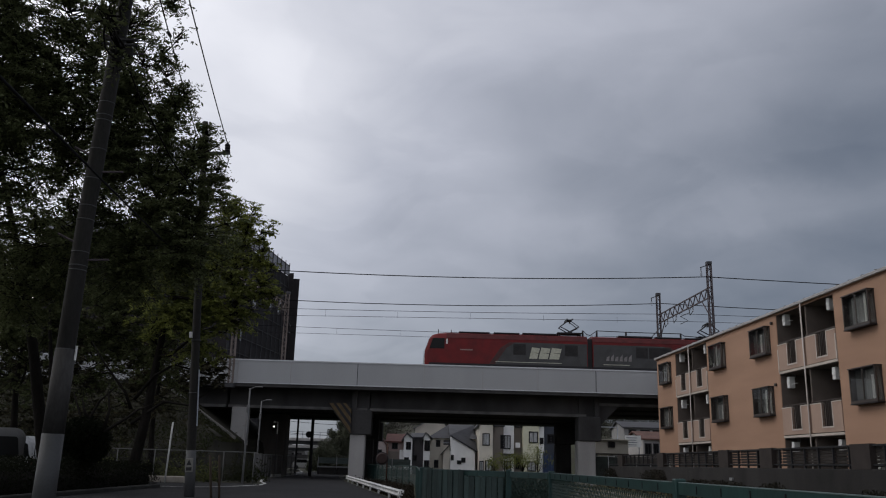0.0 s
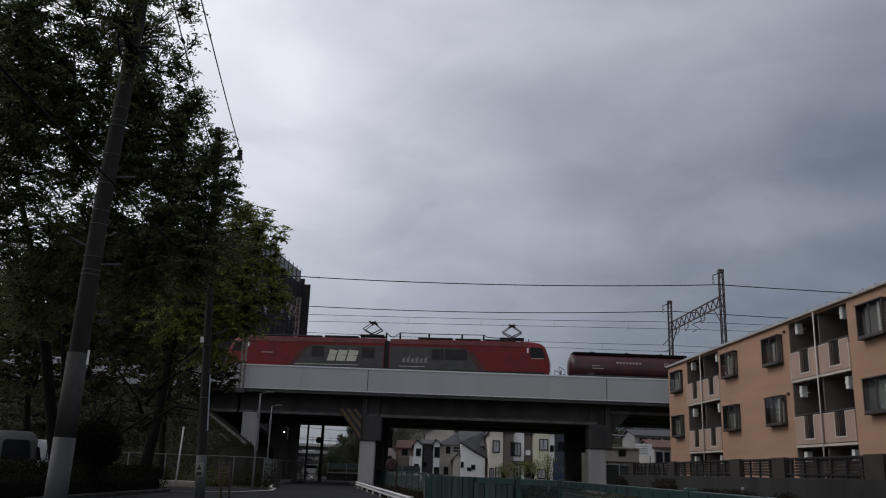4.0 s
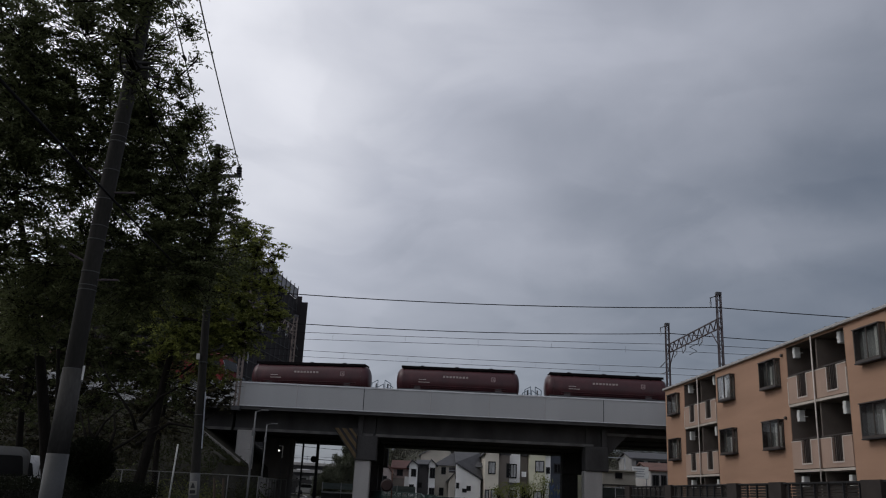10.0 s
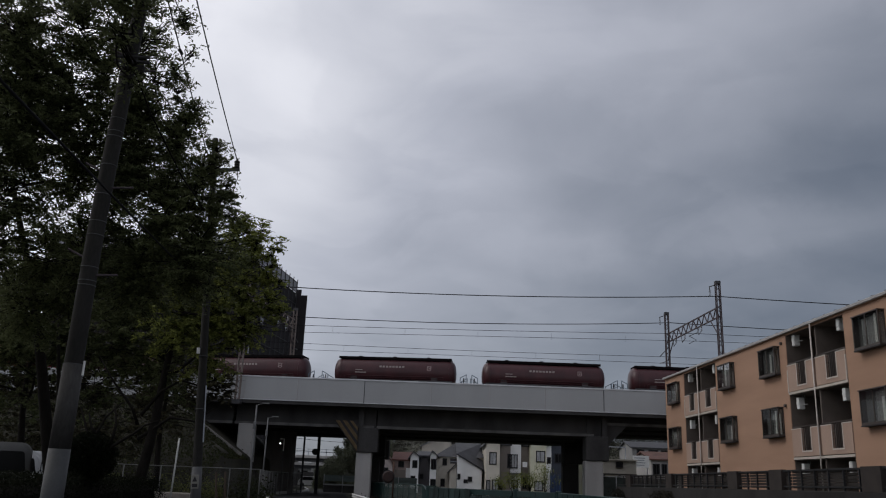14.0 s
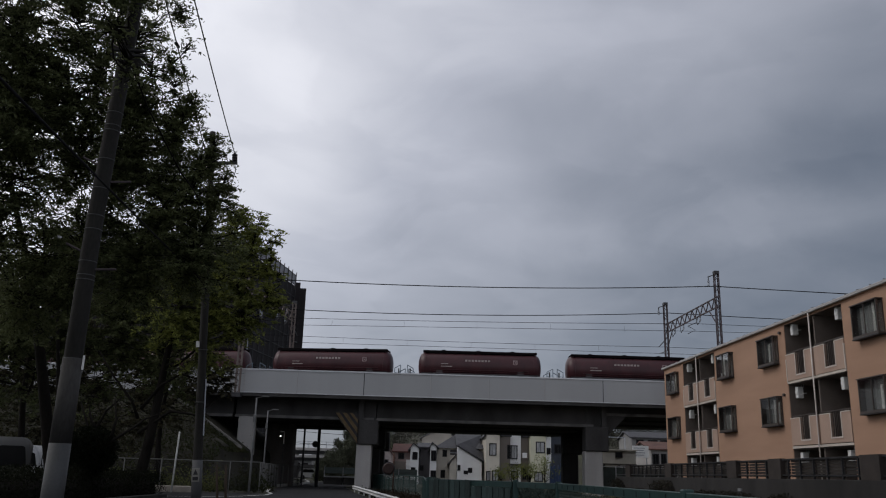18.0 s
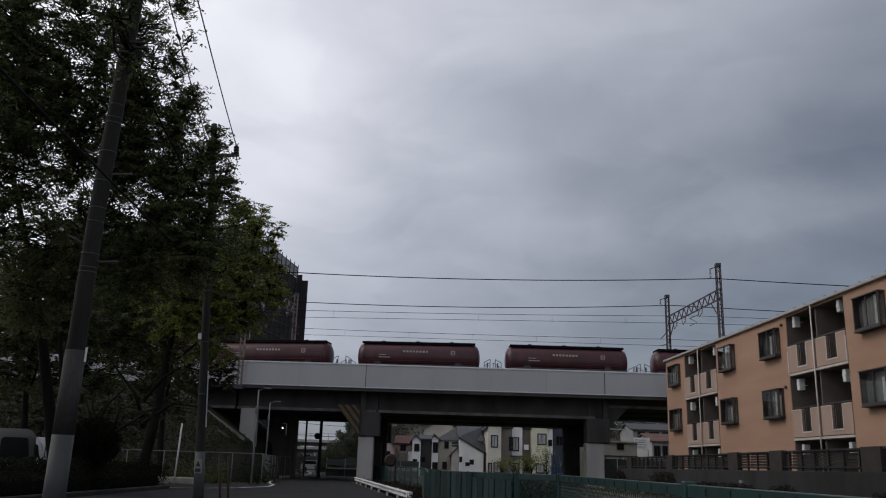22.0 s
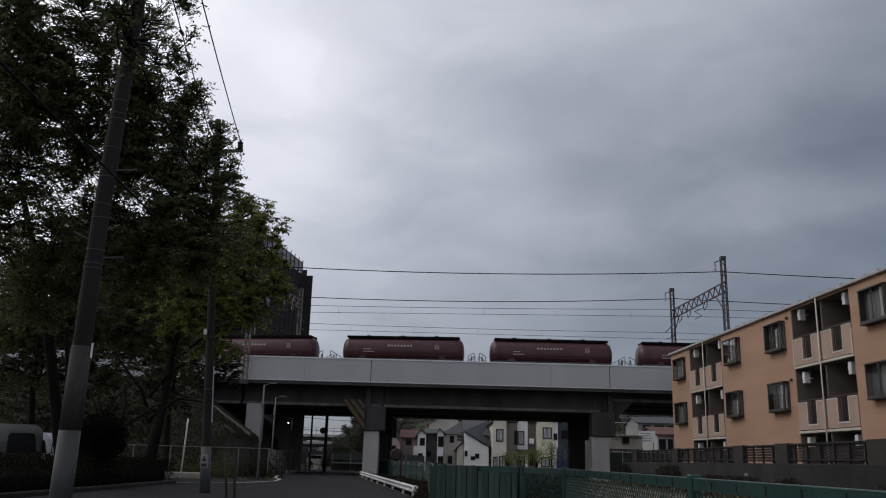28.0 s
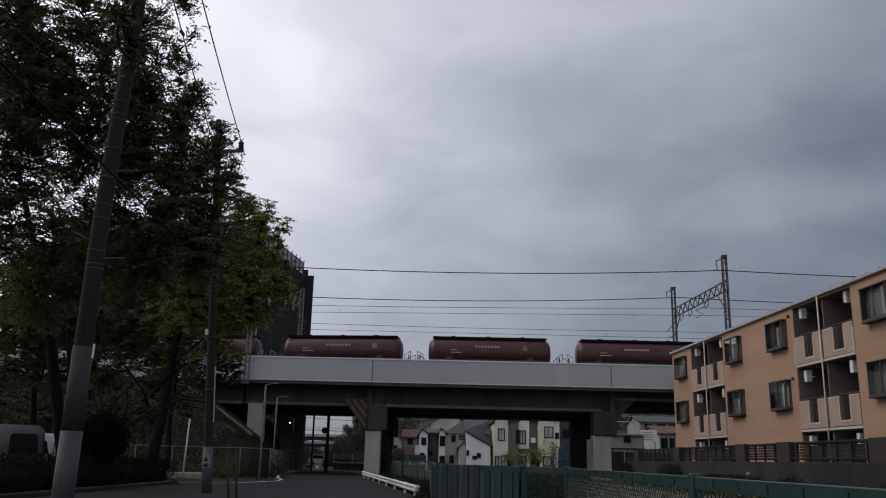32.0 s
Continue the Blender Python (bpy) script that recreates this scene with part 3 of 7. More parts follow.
def loco_section(parent, x0, x1, cab_low):
    """Half of the locomotive; the cab is at x0 if cab_low, else at x1."""
    half = [(-1.4, 1.0), (-1.4, 1.55), (-1.4, 2.1), (-1.4, 2.4), (-1.4, 2.9), (-1.4, 3.25), (-1.2, 3.6), (-0.6, 3.76)]
    prof = half + [(-y, z) for y, z in half[::-1]]

    def nose(z):
        """How far the front stands back at that height: a bulging lower face under a raked windscreen."""
        return float(np.interp(z, (1.0, 1.55, 2.1, 2.4, 2.9, 3.25, 3.6, 3.76), (0.16, 0.02, 0.0, 0.05, 0.22, 0.36, 0.56, 0.72)))

    bm = B()
    rings = []
    length = x1 - x0
    for u, squeeze, drop, k in ((0.0, 0.90, 0.16, 1.0), (0.22, 0.965, 0.10, 0.95), (0.75, 1.0, 0.05, 0.55), (1.6, 1.0, 0.0, 0.0), (length, 1.0, 0.0, 0.0)):
        ring = []
        for y, z in prof:
            ux = u + nose(z) * k
            low = drop * max(0.0, (z - 3.2) / 0.56)
            ring.append(bm.verts.new((x0 + ux if cab_low else x1 - ux, y * squeeze, z - low)))
        rings.append(ring)
    n = len(prof)
    for a, b in zip(rings, rings[1:]):
        for i in range(n):
            f = bm.faces.new((a[i], a[(i + 1) % n], b[(i + 1) % n], b[i]))
    bm.faces.new(rings[0])
    bm.faces.new(rings[-1][::-1])
    body = part("body_section", bm, RED, parent)

    def X(u):
        return x0 + u if cab_low else x1 - u
    for s in (-1, 1):
        g = B()
        y = s * 1.404
        outline = [(4.7, 1.05), (5.35, 1.5), (5.8, 2.1), (6.25, 2.7), (6.9, 3.08), (length - 0.05, 3.08), (length - 0.05, 1.05)]
        prism(g, [(X(u), y, z) for u, z in outline], (0, s * 0.006, 0))
        part("grey_side_panel", g, GREY_LOCO, body)
        g = B()
        fade = [(u - 0.45, z) for u, z in outline[:5]] + [(u, z) for u, z in outline[4::-1]]
        prism(g, [(X(u), s * 1.4025, z) for u, z in fade], (0, s * 0.004, 0))
        part("fade_band", g, mat("sooty_red_fade", (0.085, 0.034, 0.032), 0.55, vary=0.4, scale=2), body)
        g = B()
        prism(g, [(X(1.65), s * 1.41, 3.27), (X(length), s * 1.41, 3.27), (X(length), s * 1.21, 3.625), (X(1.65), s * 1.21, 3.625)], (0, s * 0.008, 0.008))
        part("roof_edge", g, mat("sooty_dark_red_roof", (0.095, 0.013, 0.013), 0.6, vary=0.45, scale=1.5), body)
        g = B()
        prism(g, [(X(0.36), s * 1.37, 2.5), (X(1.5), s * 1.395, 2.5), (X(1.5), s * 1.395, 3.24), (X(0.62), s * 1.37, 3.24)], (0, s * 0.025, 0))
        part("cab_side_window", g, TINTED, body, "black cab side window")
        g = B()
        box(g, min(X(1.62), X(1.74)), max(X(1.62), X(1.74)), y - 0.01, y + 0.01, 2.85, 3.2)
        part("white_mark", g, WHITE, body)
        g = B()
        n0, n1 = (2.7, 3.65) if cab_low else (0.45, 1.4)
        box(g, min(X(n0), X(n1)), max(X(n0), X(n1)), y - 0.012, y + 0.012, 2.42, 2.5)
        part("number_bar", g, mat("dull_pink_lettering", (0.30, 0.22, 0.20), 0.6, vary=0.25, scale=5), body)
        for u0, u1 in ((6.75, 7.7), (length - 1.75, length - 0.75)) if cab_low else ((length - 4.2, length - 3.3), (length - 6.0, length - 4.3)):
            g = B()
            a, b = sorted((X(u0), X(u1)))
            box(g, a, b, y - 0.012, y + 0.012, 2.2, 2.98)
            for k in range(7):
                z = 2.26 + k * 0.1
                box(g, a + 0.03, b - 0.03, y - 0.03, y + 0.03, z, z + 0.04)
            part("louvre", g, mat("dark_louvre_grey", (0.032, 0.030, 0.030), 0.7, vary=0.3), body, "dark ventilation louvre")
        g = B()
        a, b = sorted((X(5.4), X(length - 2.0)) if cab_low else (X(length - 0.8), X(length - 2.8)))
        box(g, a, b, y - 0.012, y + 0.012, 1.66, 1.70)
        part("white_stripe", g, mat("aged_cream_lettering", (0.50, 0.50, 0.40), 0.6, vary=0.25, scale=5), body)
        g = B()
        a, b = sorted((X(0.35), X(length)))
        box(g, a, b, y - 0.02, y + 0.02, 0.95, 1.5)
        part("lower_band", g, BLACK, body, "black lower side band")
        # the operator's mark and the class emblem, as plain slanted shapes
        g = B()
        yy = s * 1.41
        if cab_low:
            for u0, w in ((7.95, 0.6), (8.66, 0.70), (9.47, 0.74)):
                g = B()
                for z0, z1, cut in ((1.95, 2.33, 0.0), (2.38, 2.70, 0.0)):
                    sh = (z0 - 1.9) * 0.28
                    sh1 = (z1 - 1.9) * 0.28
                    ww = w - (cut if u0 > 9 else 0) * 2.4
                    prism(g, [(X(u0 + sh), yy, z0), (X(u0 + sh + ww), yy, z0), (X(u0 + sh1 + ww), yy, z1), (X(u0 + sh1), yy, z1 + 0.065)], (0, s * 0.006, 0))
                part("white_emblem", g, mat("aged_cream_lettering", (0.50, 0.50, 0.40), 0.6, vary=0.25, scale=5), body)
        else:
            for k in range(6):
                u = length - 1.0 - k * 0.34
                g = B()
                prism(g, [(X(u), yy, 1.95), (X(u - 0.24), yy, 1.95), (X(u - 0.26), yy, 2.3 + 0.14 * (k % 2)), (X(u - 0.05), yy, 2.22)], (0, s * 0.006, 0))
                part("pale_emblem", g, mat("faded_grey_emblem", (0.24, 0.225, 0.22), 0.6, vary=0.4, scale=8), body)
    # front: windscreen, lamps, skirt
    g = B()
    prism(g, [(X(0.05), -1.16, 2.42), (X(0.05), 1.16, 2.42), (X(0.34), 1.14, 3.2), (X(0.34), -1.14, 3.2)], (-0.03 if cab_low else 0.03, 0, 0.01))
    part("windscreen", g, TINTED, body, "sloping black cab windscreen")
    for y in (-1.2, 1.2):
        g = B()
        tube(g, [(X(0.05), y, 1.25), (X(-0.06), y, 1.5), (X(-0.05), y, 2.2), (X(0.06), y, 2.45), (X(0.3), y, 3.1)], 0.022, 6)
        part("front_handrail", g, PALE_STEEL, body)
    for y in (-0.95, 0.95):
        g = B()
        rod(g, (X(0.05), y, 1.75), (X(-0.05), y, 1.75), 0.13, n=12)
        part("headlight", g, WHITE, body)
    g = B()
    a, b = sorted((X(0.1), X(0.5)))
    box(g, a, b, -1.2, 1.2, 0.45, 1.0, 0.05)
    part("skirt", g, BLACK, parent)
    g = B()
    rod(g, (X(0.2), 0, 0.85), (X(-0.4), 0, 0.85), 0.12, n=8)
    part("coupler", g, STEEL_DARK, parent)
    g = B()
    a, b = sorted((X(1.2), X(length)))
    box(g, a, b, -1.25, 1.25, 0.75, 1.02)
    part("underframe", g, BLACK, parent)
    for k, u in enumerate((2.9, 9.3)):
        bogie(parent, X(u))
    for u0, u1, h in ((2.6, 5.0, 0.1), (5.3, 7.3, 0.11), (7.5, 10.2, 0.13)):
        g = B()
        a, b = sorted((X(u0), X(u1)))
        box(g, a, b, -0.75, 0.75, 3.74, 3.76 + h, 0.04)
        part("roof_hatch", g, BLACK, parent)


def pantograph(parent, x):
    g = B()
    box(g, x - 0.95, x + 0.95, -0.6, 0.6, 3.95, 4.03)
    for dx in (-0.8, 0.8):
        for y in (-0.5, 0.5):
            rod(g, (x + dx, y, 3.72), (x + dx, y, 3.97), 0.06, n=8)
    part("pantograph_base", g, BLACK, parent)
    g = B()
    for y in (-0.45, 0.45):
        for s in (-1, 1):
            rod(g, (x - s * 0.2, y, 4.02), (x + s * 0.74, y * 0.9, 4.48), 0.04, n=6)
            rod(g, (x + s * 0.74, y * 0.9, 4.48), (x + s * 0.04, y * 0.7, 4.97), 0.03, n=6)
            rod(g, (x + s * 0.74, 0.4, 4.48), (x + s * 0.74, -0.4, 4.48), 0.02, n=6)
    part("pantograph_frame", g, STEEL_DARK, parent)
    g = B()
    box(g, x - 0.22, x + 0.22, -0.5, 0.5, 4.94, 5.0)
    for dx in (-0.2, 0.2):
        tube(g, [(x + dx, -0.9, 4.9), (x + dx, -0.6, 5.03), (x + dx, 0.6, 5.03), (x + dx, 0.9, 4.9)], 0.035)
    part("contact_head", g, BLACK, parent)


def build_loco():
    t = thing("electric_locomotive", "two-section red and grey electric freight locomotive", "locomotive")
    loco_section(t, -0.12, 12.3, True)
    loco_section(t, 12.7, 25.0, False)
    g = B()
    box(g, 12.25, 12.75, -1.15, 1.15, 1.0, 3.5)
    part("gangway_bellows", g, BLACK, t)
    pantograph(t, 11.1)
    pantograph(t, 22.1)
    for x in (12.2, 13.3, 15.6, 18.2, 19.9):
        g = B()
        rod(g, (x, 0, 3.75), (x, 0, 4.28), 0.075, n=8)
        part("roof_insulator", g, BLACK, t)
    g = B()
    tube(g, [(12.2, 0, 4.3), (12.5, 0, 4.0), (12.8, 0, 3.95), (13.3, 0, 4.3), (15.6, 0, 4.26), (17.6, 0, 4.25), (19.9, 0, 4.26), (20.2, 0, 4.1), (21.2, 0, 4.05)], 0.03)
    part("roof_busbar", g, BLACK, t)
    for x in (0.9, 1.9, 23.4):
        g = B()
        rod(g, (x, -0.5, 3.7), (x, -0.5, 3.98), 0.03, n=6)
        part("aerial", g, BLACK, t)
    # full height of the body over the rail and length over the ends
    done = set()
    for ob in t.children_recursive:
        if ob.type == "MESH" and ob.data.name not in done:
            done.add(ob.data.name)
            for v in ob.data.vertices:
                v.co.x *= 1.005
                v.co.z += 0.075 * max(0.0, v.co.z - 1.4)
    return t


def build_tank_car():
    t = thing("tank_wagon", "maroon oil tank wagon with a sooty black top", "tank wagon", "wagons of the freight train")
    L, R, ZC = 9.5, 1.12, 2.08
    prof = [(0.0, 0.0), (0.02, 0.35), (0.08, 0.68), (0.2, 0.93), (0.42, 1.08), (0.62, 1.12)]
    prof = [(u, r * R / 1.12) for u, r in prof] + [(L - u, r * R / 1.12) for u, r in prof[::-1]]
    bm = B()
    n = 32
    rings = []
    for u, r in prof:
        rings.append([bm.verts.new((u, max(r, 0.01) * math.cos(2 * math.pi * i / n), ZC + max(r, 0.01) * math.sin(2 * math.pi * i / n))) for i in range(n)])
    for a, b in zip(rings, rings[1:]):
        for i in range(n):
            bm.faces.new((a[i], a[(i + 1) % n], b[(i + 1) % n], b[i])).smooth = True
    tank = part("tank_barrel", bm, TANK, t)
    bm = B()
    for i in range(14):
        a0, a1 = radians(56 + i * 68 / 14), radians(56 + (i + 1) * 68 / 14)
        r = R + 0.008
        quad(bm, [(0.62, r * math.cos(a0), ZC + r * math.sin(a0)), (L - 0.62, r * math.cos(a0), ZC + r * math.sin(a0)),
                  (L - 0.62, r * math.cos(a1), ZC + r * math.sin(a1)), (0.62, r * math.cos(a1), ZC + r * math.sin(a1))])
    part("blackened_top", bm, TANK_TOP, tank)
    for u in (0.62, L - 0.62):
        bm = B()
        for i in range(n):
            a0, a1 = 2 * math.pi * i / n, 2 * math.pi * (i + 1) / n
            rod(bm, (u, R * math.cos(a0), ZC + R * math.sin(a0)), (u, R * math.cos(a1), ZC + R * math.sin(a1)), 0.022, n=4)
        part("end_seam", bm, TANK, tank)
    for u in (1.95, 4.65, 7.3):
        bm = B()
        rod(bm, (u, 0, ZC + R - 0.03), (u, 0, ZC + R + 0.12), 0.5, 0.24, n=16)
        rod(bm, (u, 0, ZC + R + 0.12), (u, 0, ZC + R + 0.2), 0.24, 0.1, n=16)
        part("manhole_dome", bm, TANK_TOP, tank)
    bm = B()
    box(bm, 0.36, L - 0.36, -0.66, 0.66, ZC + R - 0.03, ZC + R + 0.04, 0.01)
    walk_deck = part("walkway", bm, TANK_TOP, tank)
    bm = B()
    for y in (-0.66, 0.66):
        box(bm, 0.36, L - 0.36, y - 0.02, y + 0.02, ZC + R - 0.12, ZC + R + 0.06)
        for k in range(12):
            u = 0.6 + k * (L - 1.2) / 11
            box(bm, u - 0.025, u + 0.025, y - 0.02, y + 0.02, ZC + 0.86, ZC + R - 0.1)
    part("walkway_edge", bm, TANK_TOP, walk_deck)
    # pipes and drain valve along the lower flank
    for s in (-1, 1):
        bm = B()
        for z in (-0.34, -0.47, -0.60):
            rod(bm, (1.2, s * (math.sqrt(R * R - z * z) + 0.03), ZC + z), (L - 1.0, s * (math.sqrt(R * R - z * z) + 0.03), ZC + z), 0.03, n=6)
        part("heating_pipe", bm, TANK, tank)
        bm = B()
        for u in (0.95, L - 0.95):
            rod(bm, (u, s * R * 0.93, ZC - 0.52), (u, s * R * 0.93, ZC + 0.1), 0.025, n=5)
        part("grab_rail", bm, TANK, tank)
    # lettering bars and the small emblem
    for s in (-1, 1):
        bm = B()
        for k in range(8):
            u = 3.6 + k * 0.25
            a = radians(20)
            c, z = s * (R + 0.004) * math.cos(a), ZC + (R + 0.004) * math.sin(a)
            box(bm, u, u + 0.17, c - 0.012, c + 0.012, z - 0.075, z + 0.075)
        part("lettering", bm, mat("faded_white_lettering", (0.40, 0.345, 0.33), 0.7, vary=0.3, scale=9), tank)
    for s in (-1, 1):
        bm = B()
        c = s * (R * 0.95 + 0.03)
        for q0, q1, z0, z1 in ((7.27, 7.35, 0.18, 0.5), (7.53, 7.61, 0.18, 0.5), (7.27, 7.61, 0.42, 0.5), (7.40, 7.48, 0.25, 0.36), (7.33, 7.55, 0.14, 0.19)):
            box(bm, q0, q1, c - 0.012, c + 0.012, ZC + z0, ZC + z1)
        part("small_emblem", bm, mat("faded_emblem", (0.40, 0.30, 0.30), 0.7, vary=0.4, scale=12), tank)
    for s in (-1, 1):
        c = s * (R + 0.005)
        for u1, z0, z1 in ((2.6, -0.12, -0.06), (2.3, 0.08, 0.13)):
            bm = B()
            box(bm, 1.75, u1, c - 0.01, c + 0.01, ZC + z0, ZC + z1)
            part("data_bar", bm, MATS["faded_white_lettering"], tank)
    bm = B()
    for s in (-1, 1):
        box(bm, -0.95, L + 0.95, s * 0.95 - 0.05, s * 0.95 + 0.05, 0.85, 1.1, 0.01)
        box(bm, 0.25, L - 0.25, s * 1.13 - 0.03, s * 1.13 + 0.03, 1.3, 1.47)
    box(bm, -0.95, L + 0.95, -0.25, 0.25, 0.8, 1.05)
    for u in (-0.95, L + 0.85):
        box(bm, u, u + 0.1, -1.25, 1.25, 0.8, 1.12)
    part("underframe", bm, STEEL_DARK, t)
    for u in (1.65, L - 1.65):
        for s in (-1, 1):
            bm = B()
            prism(bm, [(u - 0.3, s * 1.06, 1.0), (u + 0.3, s * 1.06, 1.0), (u + 0.22, s * 1.06, 1.75), (u - 0.22, s * 1.06, 1.75)], (0, -s * 0.6, 0))
            part("saddle", bm, mat("grey_saddle_steel", (0.085, 0.075, 0.078), 0.6, vary=0.4), t)
    for u in (1.6, L - 1.6):
        bogie(t, u)
    for u, s in ((-0.8, 1), (L + 0.8, -1)):
        for y in (-1.15, 1.15):
            bm = B()
            rod(bm, (u, y, 1.0), (u, y, 2.0), 0.028, n=5)
            rod(bm, (u + s * 0.45, y, 1.0), (u + s * 0.45, y, 1.75), 0.028, n=5)
            rod(bm, (u, y, 2.0), (u + s * 0.45, y, 1.75), 0.028, n=5)
            rod(bm, (u, y, 1.5), (u + s * 0.45, y, 1.4), 0.018, n=5)
            part("end_handrail", bm, mat("blue_grey_handrail", (0.13, 0.17, 0.21), 0.55, vary=0.25), t)
        bm = B()
        rod(bm, (u + s * 0.2, -0.75, 1.0), (u + s * 0.2, -0.75, 1.78), 0.05, n=6)
        rod(bm, (u + s * 0.2, -0.95, 1.6), (u + s * 0.2, -0.55, 1.6), 0.03, n=6)
        part("brake_stand", bm, STEEL_DARK, t)
        bm = B()
        rod(bm, (u - s * 0.15, 0, 0.85), (u - s * 0.5, 0, 0.85), 0.12, n=8)
        part("coupler", bm, STEEL_DARK, t)
    return t


SPEED = 4.065
train = [(build_loco(), 0.01, 25.0)]
first = build_tank_car()
train.append((first, 26.44, 9.5))
for k in range(1, 13):
    train.append((copy_thing(first, pose(0, 0, 0)), 26.44 + 11.410 * k, 9.5))


# ---- apartment house ----
A0, A1 = Vector((15.52, 55.59, 0)), Vector((16.39, 29.83, 0))
APT_DIR = (A1 - A0).normalized()
# local x runs along the facade towards the street, local y into the house
APT = Matrix(((APT_DIR.x, -APT_DIR.y, 0, A0.x), (APT_DIR.y, APT_DIR.x, 0, A0.y), (0, 0, 1, 0), (0, 0, 0, 1)))


def build_apartment():
    t = thing("apartment_building", "three-storey peach rendered apartment house with bay windows", "apartment house", at=APT)
    END, DEEP = 34.0, 9.0
    recesses = [(3.75, 9.1), (17.95, 23.1), (32.2, 34.0)]
    floors = [(0.0, 2.85), (2.85, 5.68), (5.68, 8.4)]
    # solid wall between the balconies, then the strips of wall at slab level
    solid, a = [], 0.0
    for r0, r1 in recesses:
        solid.append((a, r0))
        a = r1
    for a, b in solid:
        boxed("facade_wall", (a, b, 0, 1.7, -0.3, 8.4), WALL_APT, t)
    boxed("rear_body", (0, END, 1.7, DEEP, -0.3, 8.4), WALL_APT, t)
    for r0, r1 in recesses:
        for z in (-0.1, 2.8, 5.64):
            boxed("balcony_slab", (r0, r1, -0.02, 1.7, z, z + 0.1), TRIM_APT, t)
        boxed("balcony_head", (r0, r1, 0.0, 1.7, 8.34, 8.4), WALL_APT, t)
        mid = (r0 + r1) / 2
        for z0, z1 in floors:
            for side in (0, 1):
                a, b = (r0, mid - 0.05) if side == 0 else (mid + 0.05, r1)
                if b - a < 1.2:
                    continue
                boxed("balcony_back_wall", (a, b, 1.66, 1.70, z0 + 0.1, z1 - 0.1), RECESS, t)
                d = boxed("balcony_door", (a + 0.5, b - 0.45, 1.60, 1.658, z0 + 0.12, z0 + 2.1), FRAME_BROWN, t)
                boxed("pane", (a + 0.58, (a + b) / 2 - 0.03, 1.585, 1.6, z0 + 0.2, z0 + 2.02), GLASS, d)
                boxed("pane", ((a + b) / 2 + 0.03, b - 0.53, 1.585, 1.6, z0 + 0.2, z0 + 2.02), GLASS, d)
                zb, zt = z0 + 0.2, z0 + 1.25
                s0 = a + (b - a) * 0.38
                s1 = s0 + 0.8
                boxed("balcony_parapet", (a + 0.02, s0, -0.03, 0.1, zb - 0.12, zt), PARAPET_APT, t)
                boxed("balcony_parapet", (s1, b - 0.02, -0.03, 0.1, zb - 0.12, zt), PARAPET_APT, t)
                boxed("balcony_parapet", (s0, s1, -0.028, 0.1, zb - 0.12, zb + 0.1), PARAPET_APT, t)
                bm = B()
                box(bm, s0 - 0.06, s0, -0.045, 0.12, zb + 0.08, zt + 0.02)
                box(bm, s1, s1 + 0.06, -0.045, 0.12, zb + 0.08, zt + 0.02)
                box(bm, a + 0.02, s0 - 0.06, -0.045, 0.11, zt - 0.01, zt + 0.03)
                box(bm, s1 + 0.06, b - 0.02, -0.045, 0.11, zt - 0.01, zt + 0.03)
                box(bm, s0 - 0.06, s1 + 0.06, -0.045, 0.12, zb + 0.05, zb + 0.11)
                part("slot_trim", bm, TRIM_APT, t)
                bm = B()
                for k in range(6):
                    x = s0 + 0.08 + k * (s1 - s0 - 0.16) / 5
                    boxed("rail_bar", (x - 0.012, x + 0.012, 0.022, 0.048, zb + 0.1, zt + 0.09), FRAME_BROWN, t)
                box(bm, a + 0.02, b - 0.02, 0.01, 0.06, zt + 0.08, zt + 0.12)
                for x in (a + 0.1, s0 - 0.15, s1 + 0.15, b - 0.1):
                    box(bm, x - 0.015, x + 0.015, 0.02, 0.05, zt - 0.02, zt + 0.1)
                part("balcony_railing", bm, FRAME_BROWN, t)
                ac_x = a + 0.42 if side == 0 else b - 0.74
                ac = boxed("air_conditioner", (ac_x - 0.12, ac_x + 0.12, 0.16, 0.42, z0 + 2.14, z0 + 2.64), AC_GREY, t, "white hanging air conditioner unit", 0.012)
                bm = B()
                rod(bm, (ac_x, 0.162, z0 + 2.4), (ac_x, 0.145, z0 + 2.4), 0.11, n=14)
                part("fan_grille", bm, AC_GREY, ac)
                tube_line = B()
                tube(tube_line, [(ac_x + 0.12, 0.3, z0 + 2.3), (ac_x + 0.2, 0.34, z0 + 2.34), (ac_x + 0.34, 0.44, z0 + 2.34)], 0.014, 6)
                part("coolant_pipe", tube_line, AC_GREY, ac)
                for side in (-0.1, 0.1):
                    rods("bracket", [((ac_x + side, 0.45, z0 + 2.6), (ac_x + side, 0.45, z1 - 0.05))], 0.015, STEEL_GALV, ac)
                if side == 1:
                    pb = boxed("partition_board", (a + 0.22, a + 1.35, 0.42, 0.46, z0 + 1.3, z0 + 1.86), AC_GREY_DARK, t)
                    bm = B()
                    for q in ((a + 0.18, a + 0.24, z0 + 1.1, z0 + 1.9), (a + 1.33, a + 1.39, z0 + 1.1, z0 + 1.9)):
                        box(bm, q[0], q[1], 0.4, 0.48, q[2], q[3])
                    box(bm, a + 0.18, a + 1.39, 0.4, 0.48, z0 + 1.84, z0 + 1.9)
                    part("board_frame", bm, FRAME_BROWN, pb)
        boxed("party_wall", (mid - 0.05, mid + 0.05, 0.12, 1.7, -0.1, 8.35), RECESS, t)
        # thin dark linings over side walls and ceilings paint the recess shade
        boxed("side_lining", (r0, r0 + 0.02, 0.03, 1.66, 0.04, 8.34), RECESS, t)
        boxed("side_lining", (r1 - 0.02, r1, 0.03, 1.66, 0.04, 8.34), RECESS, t)
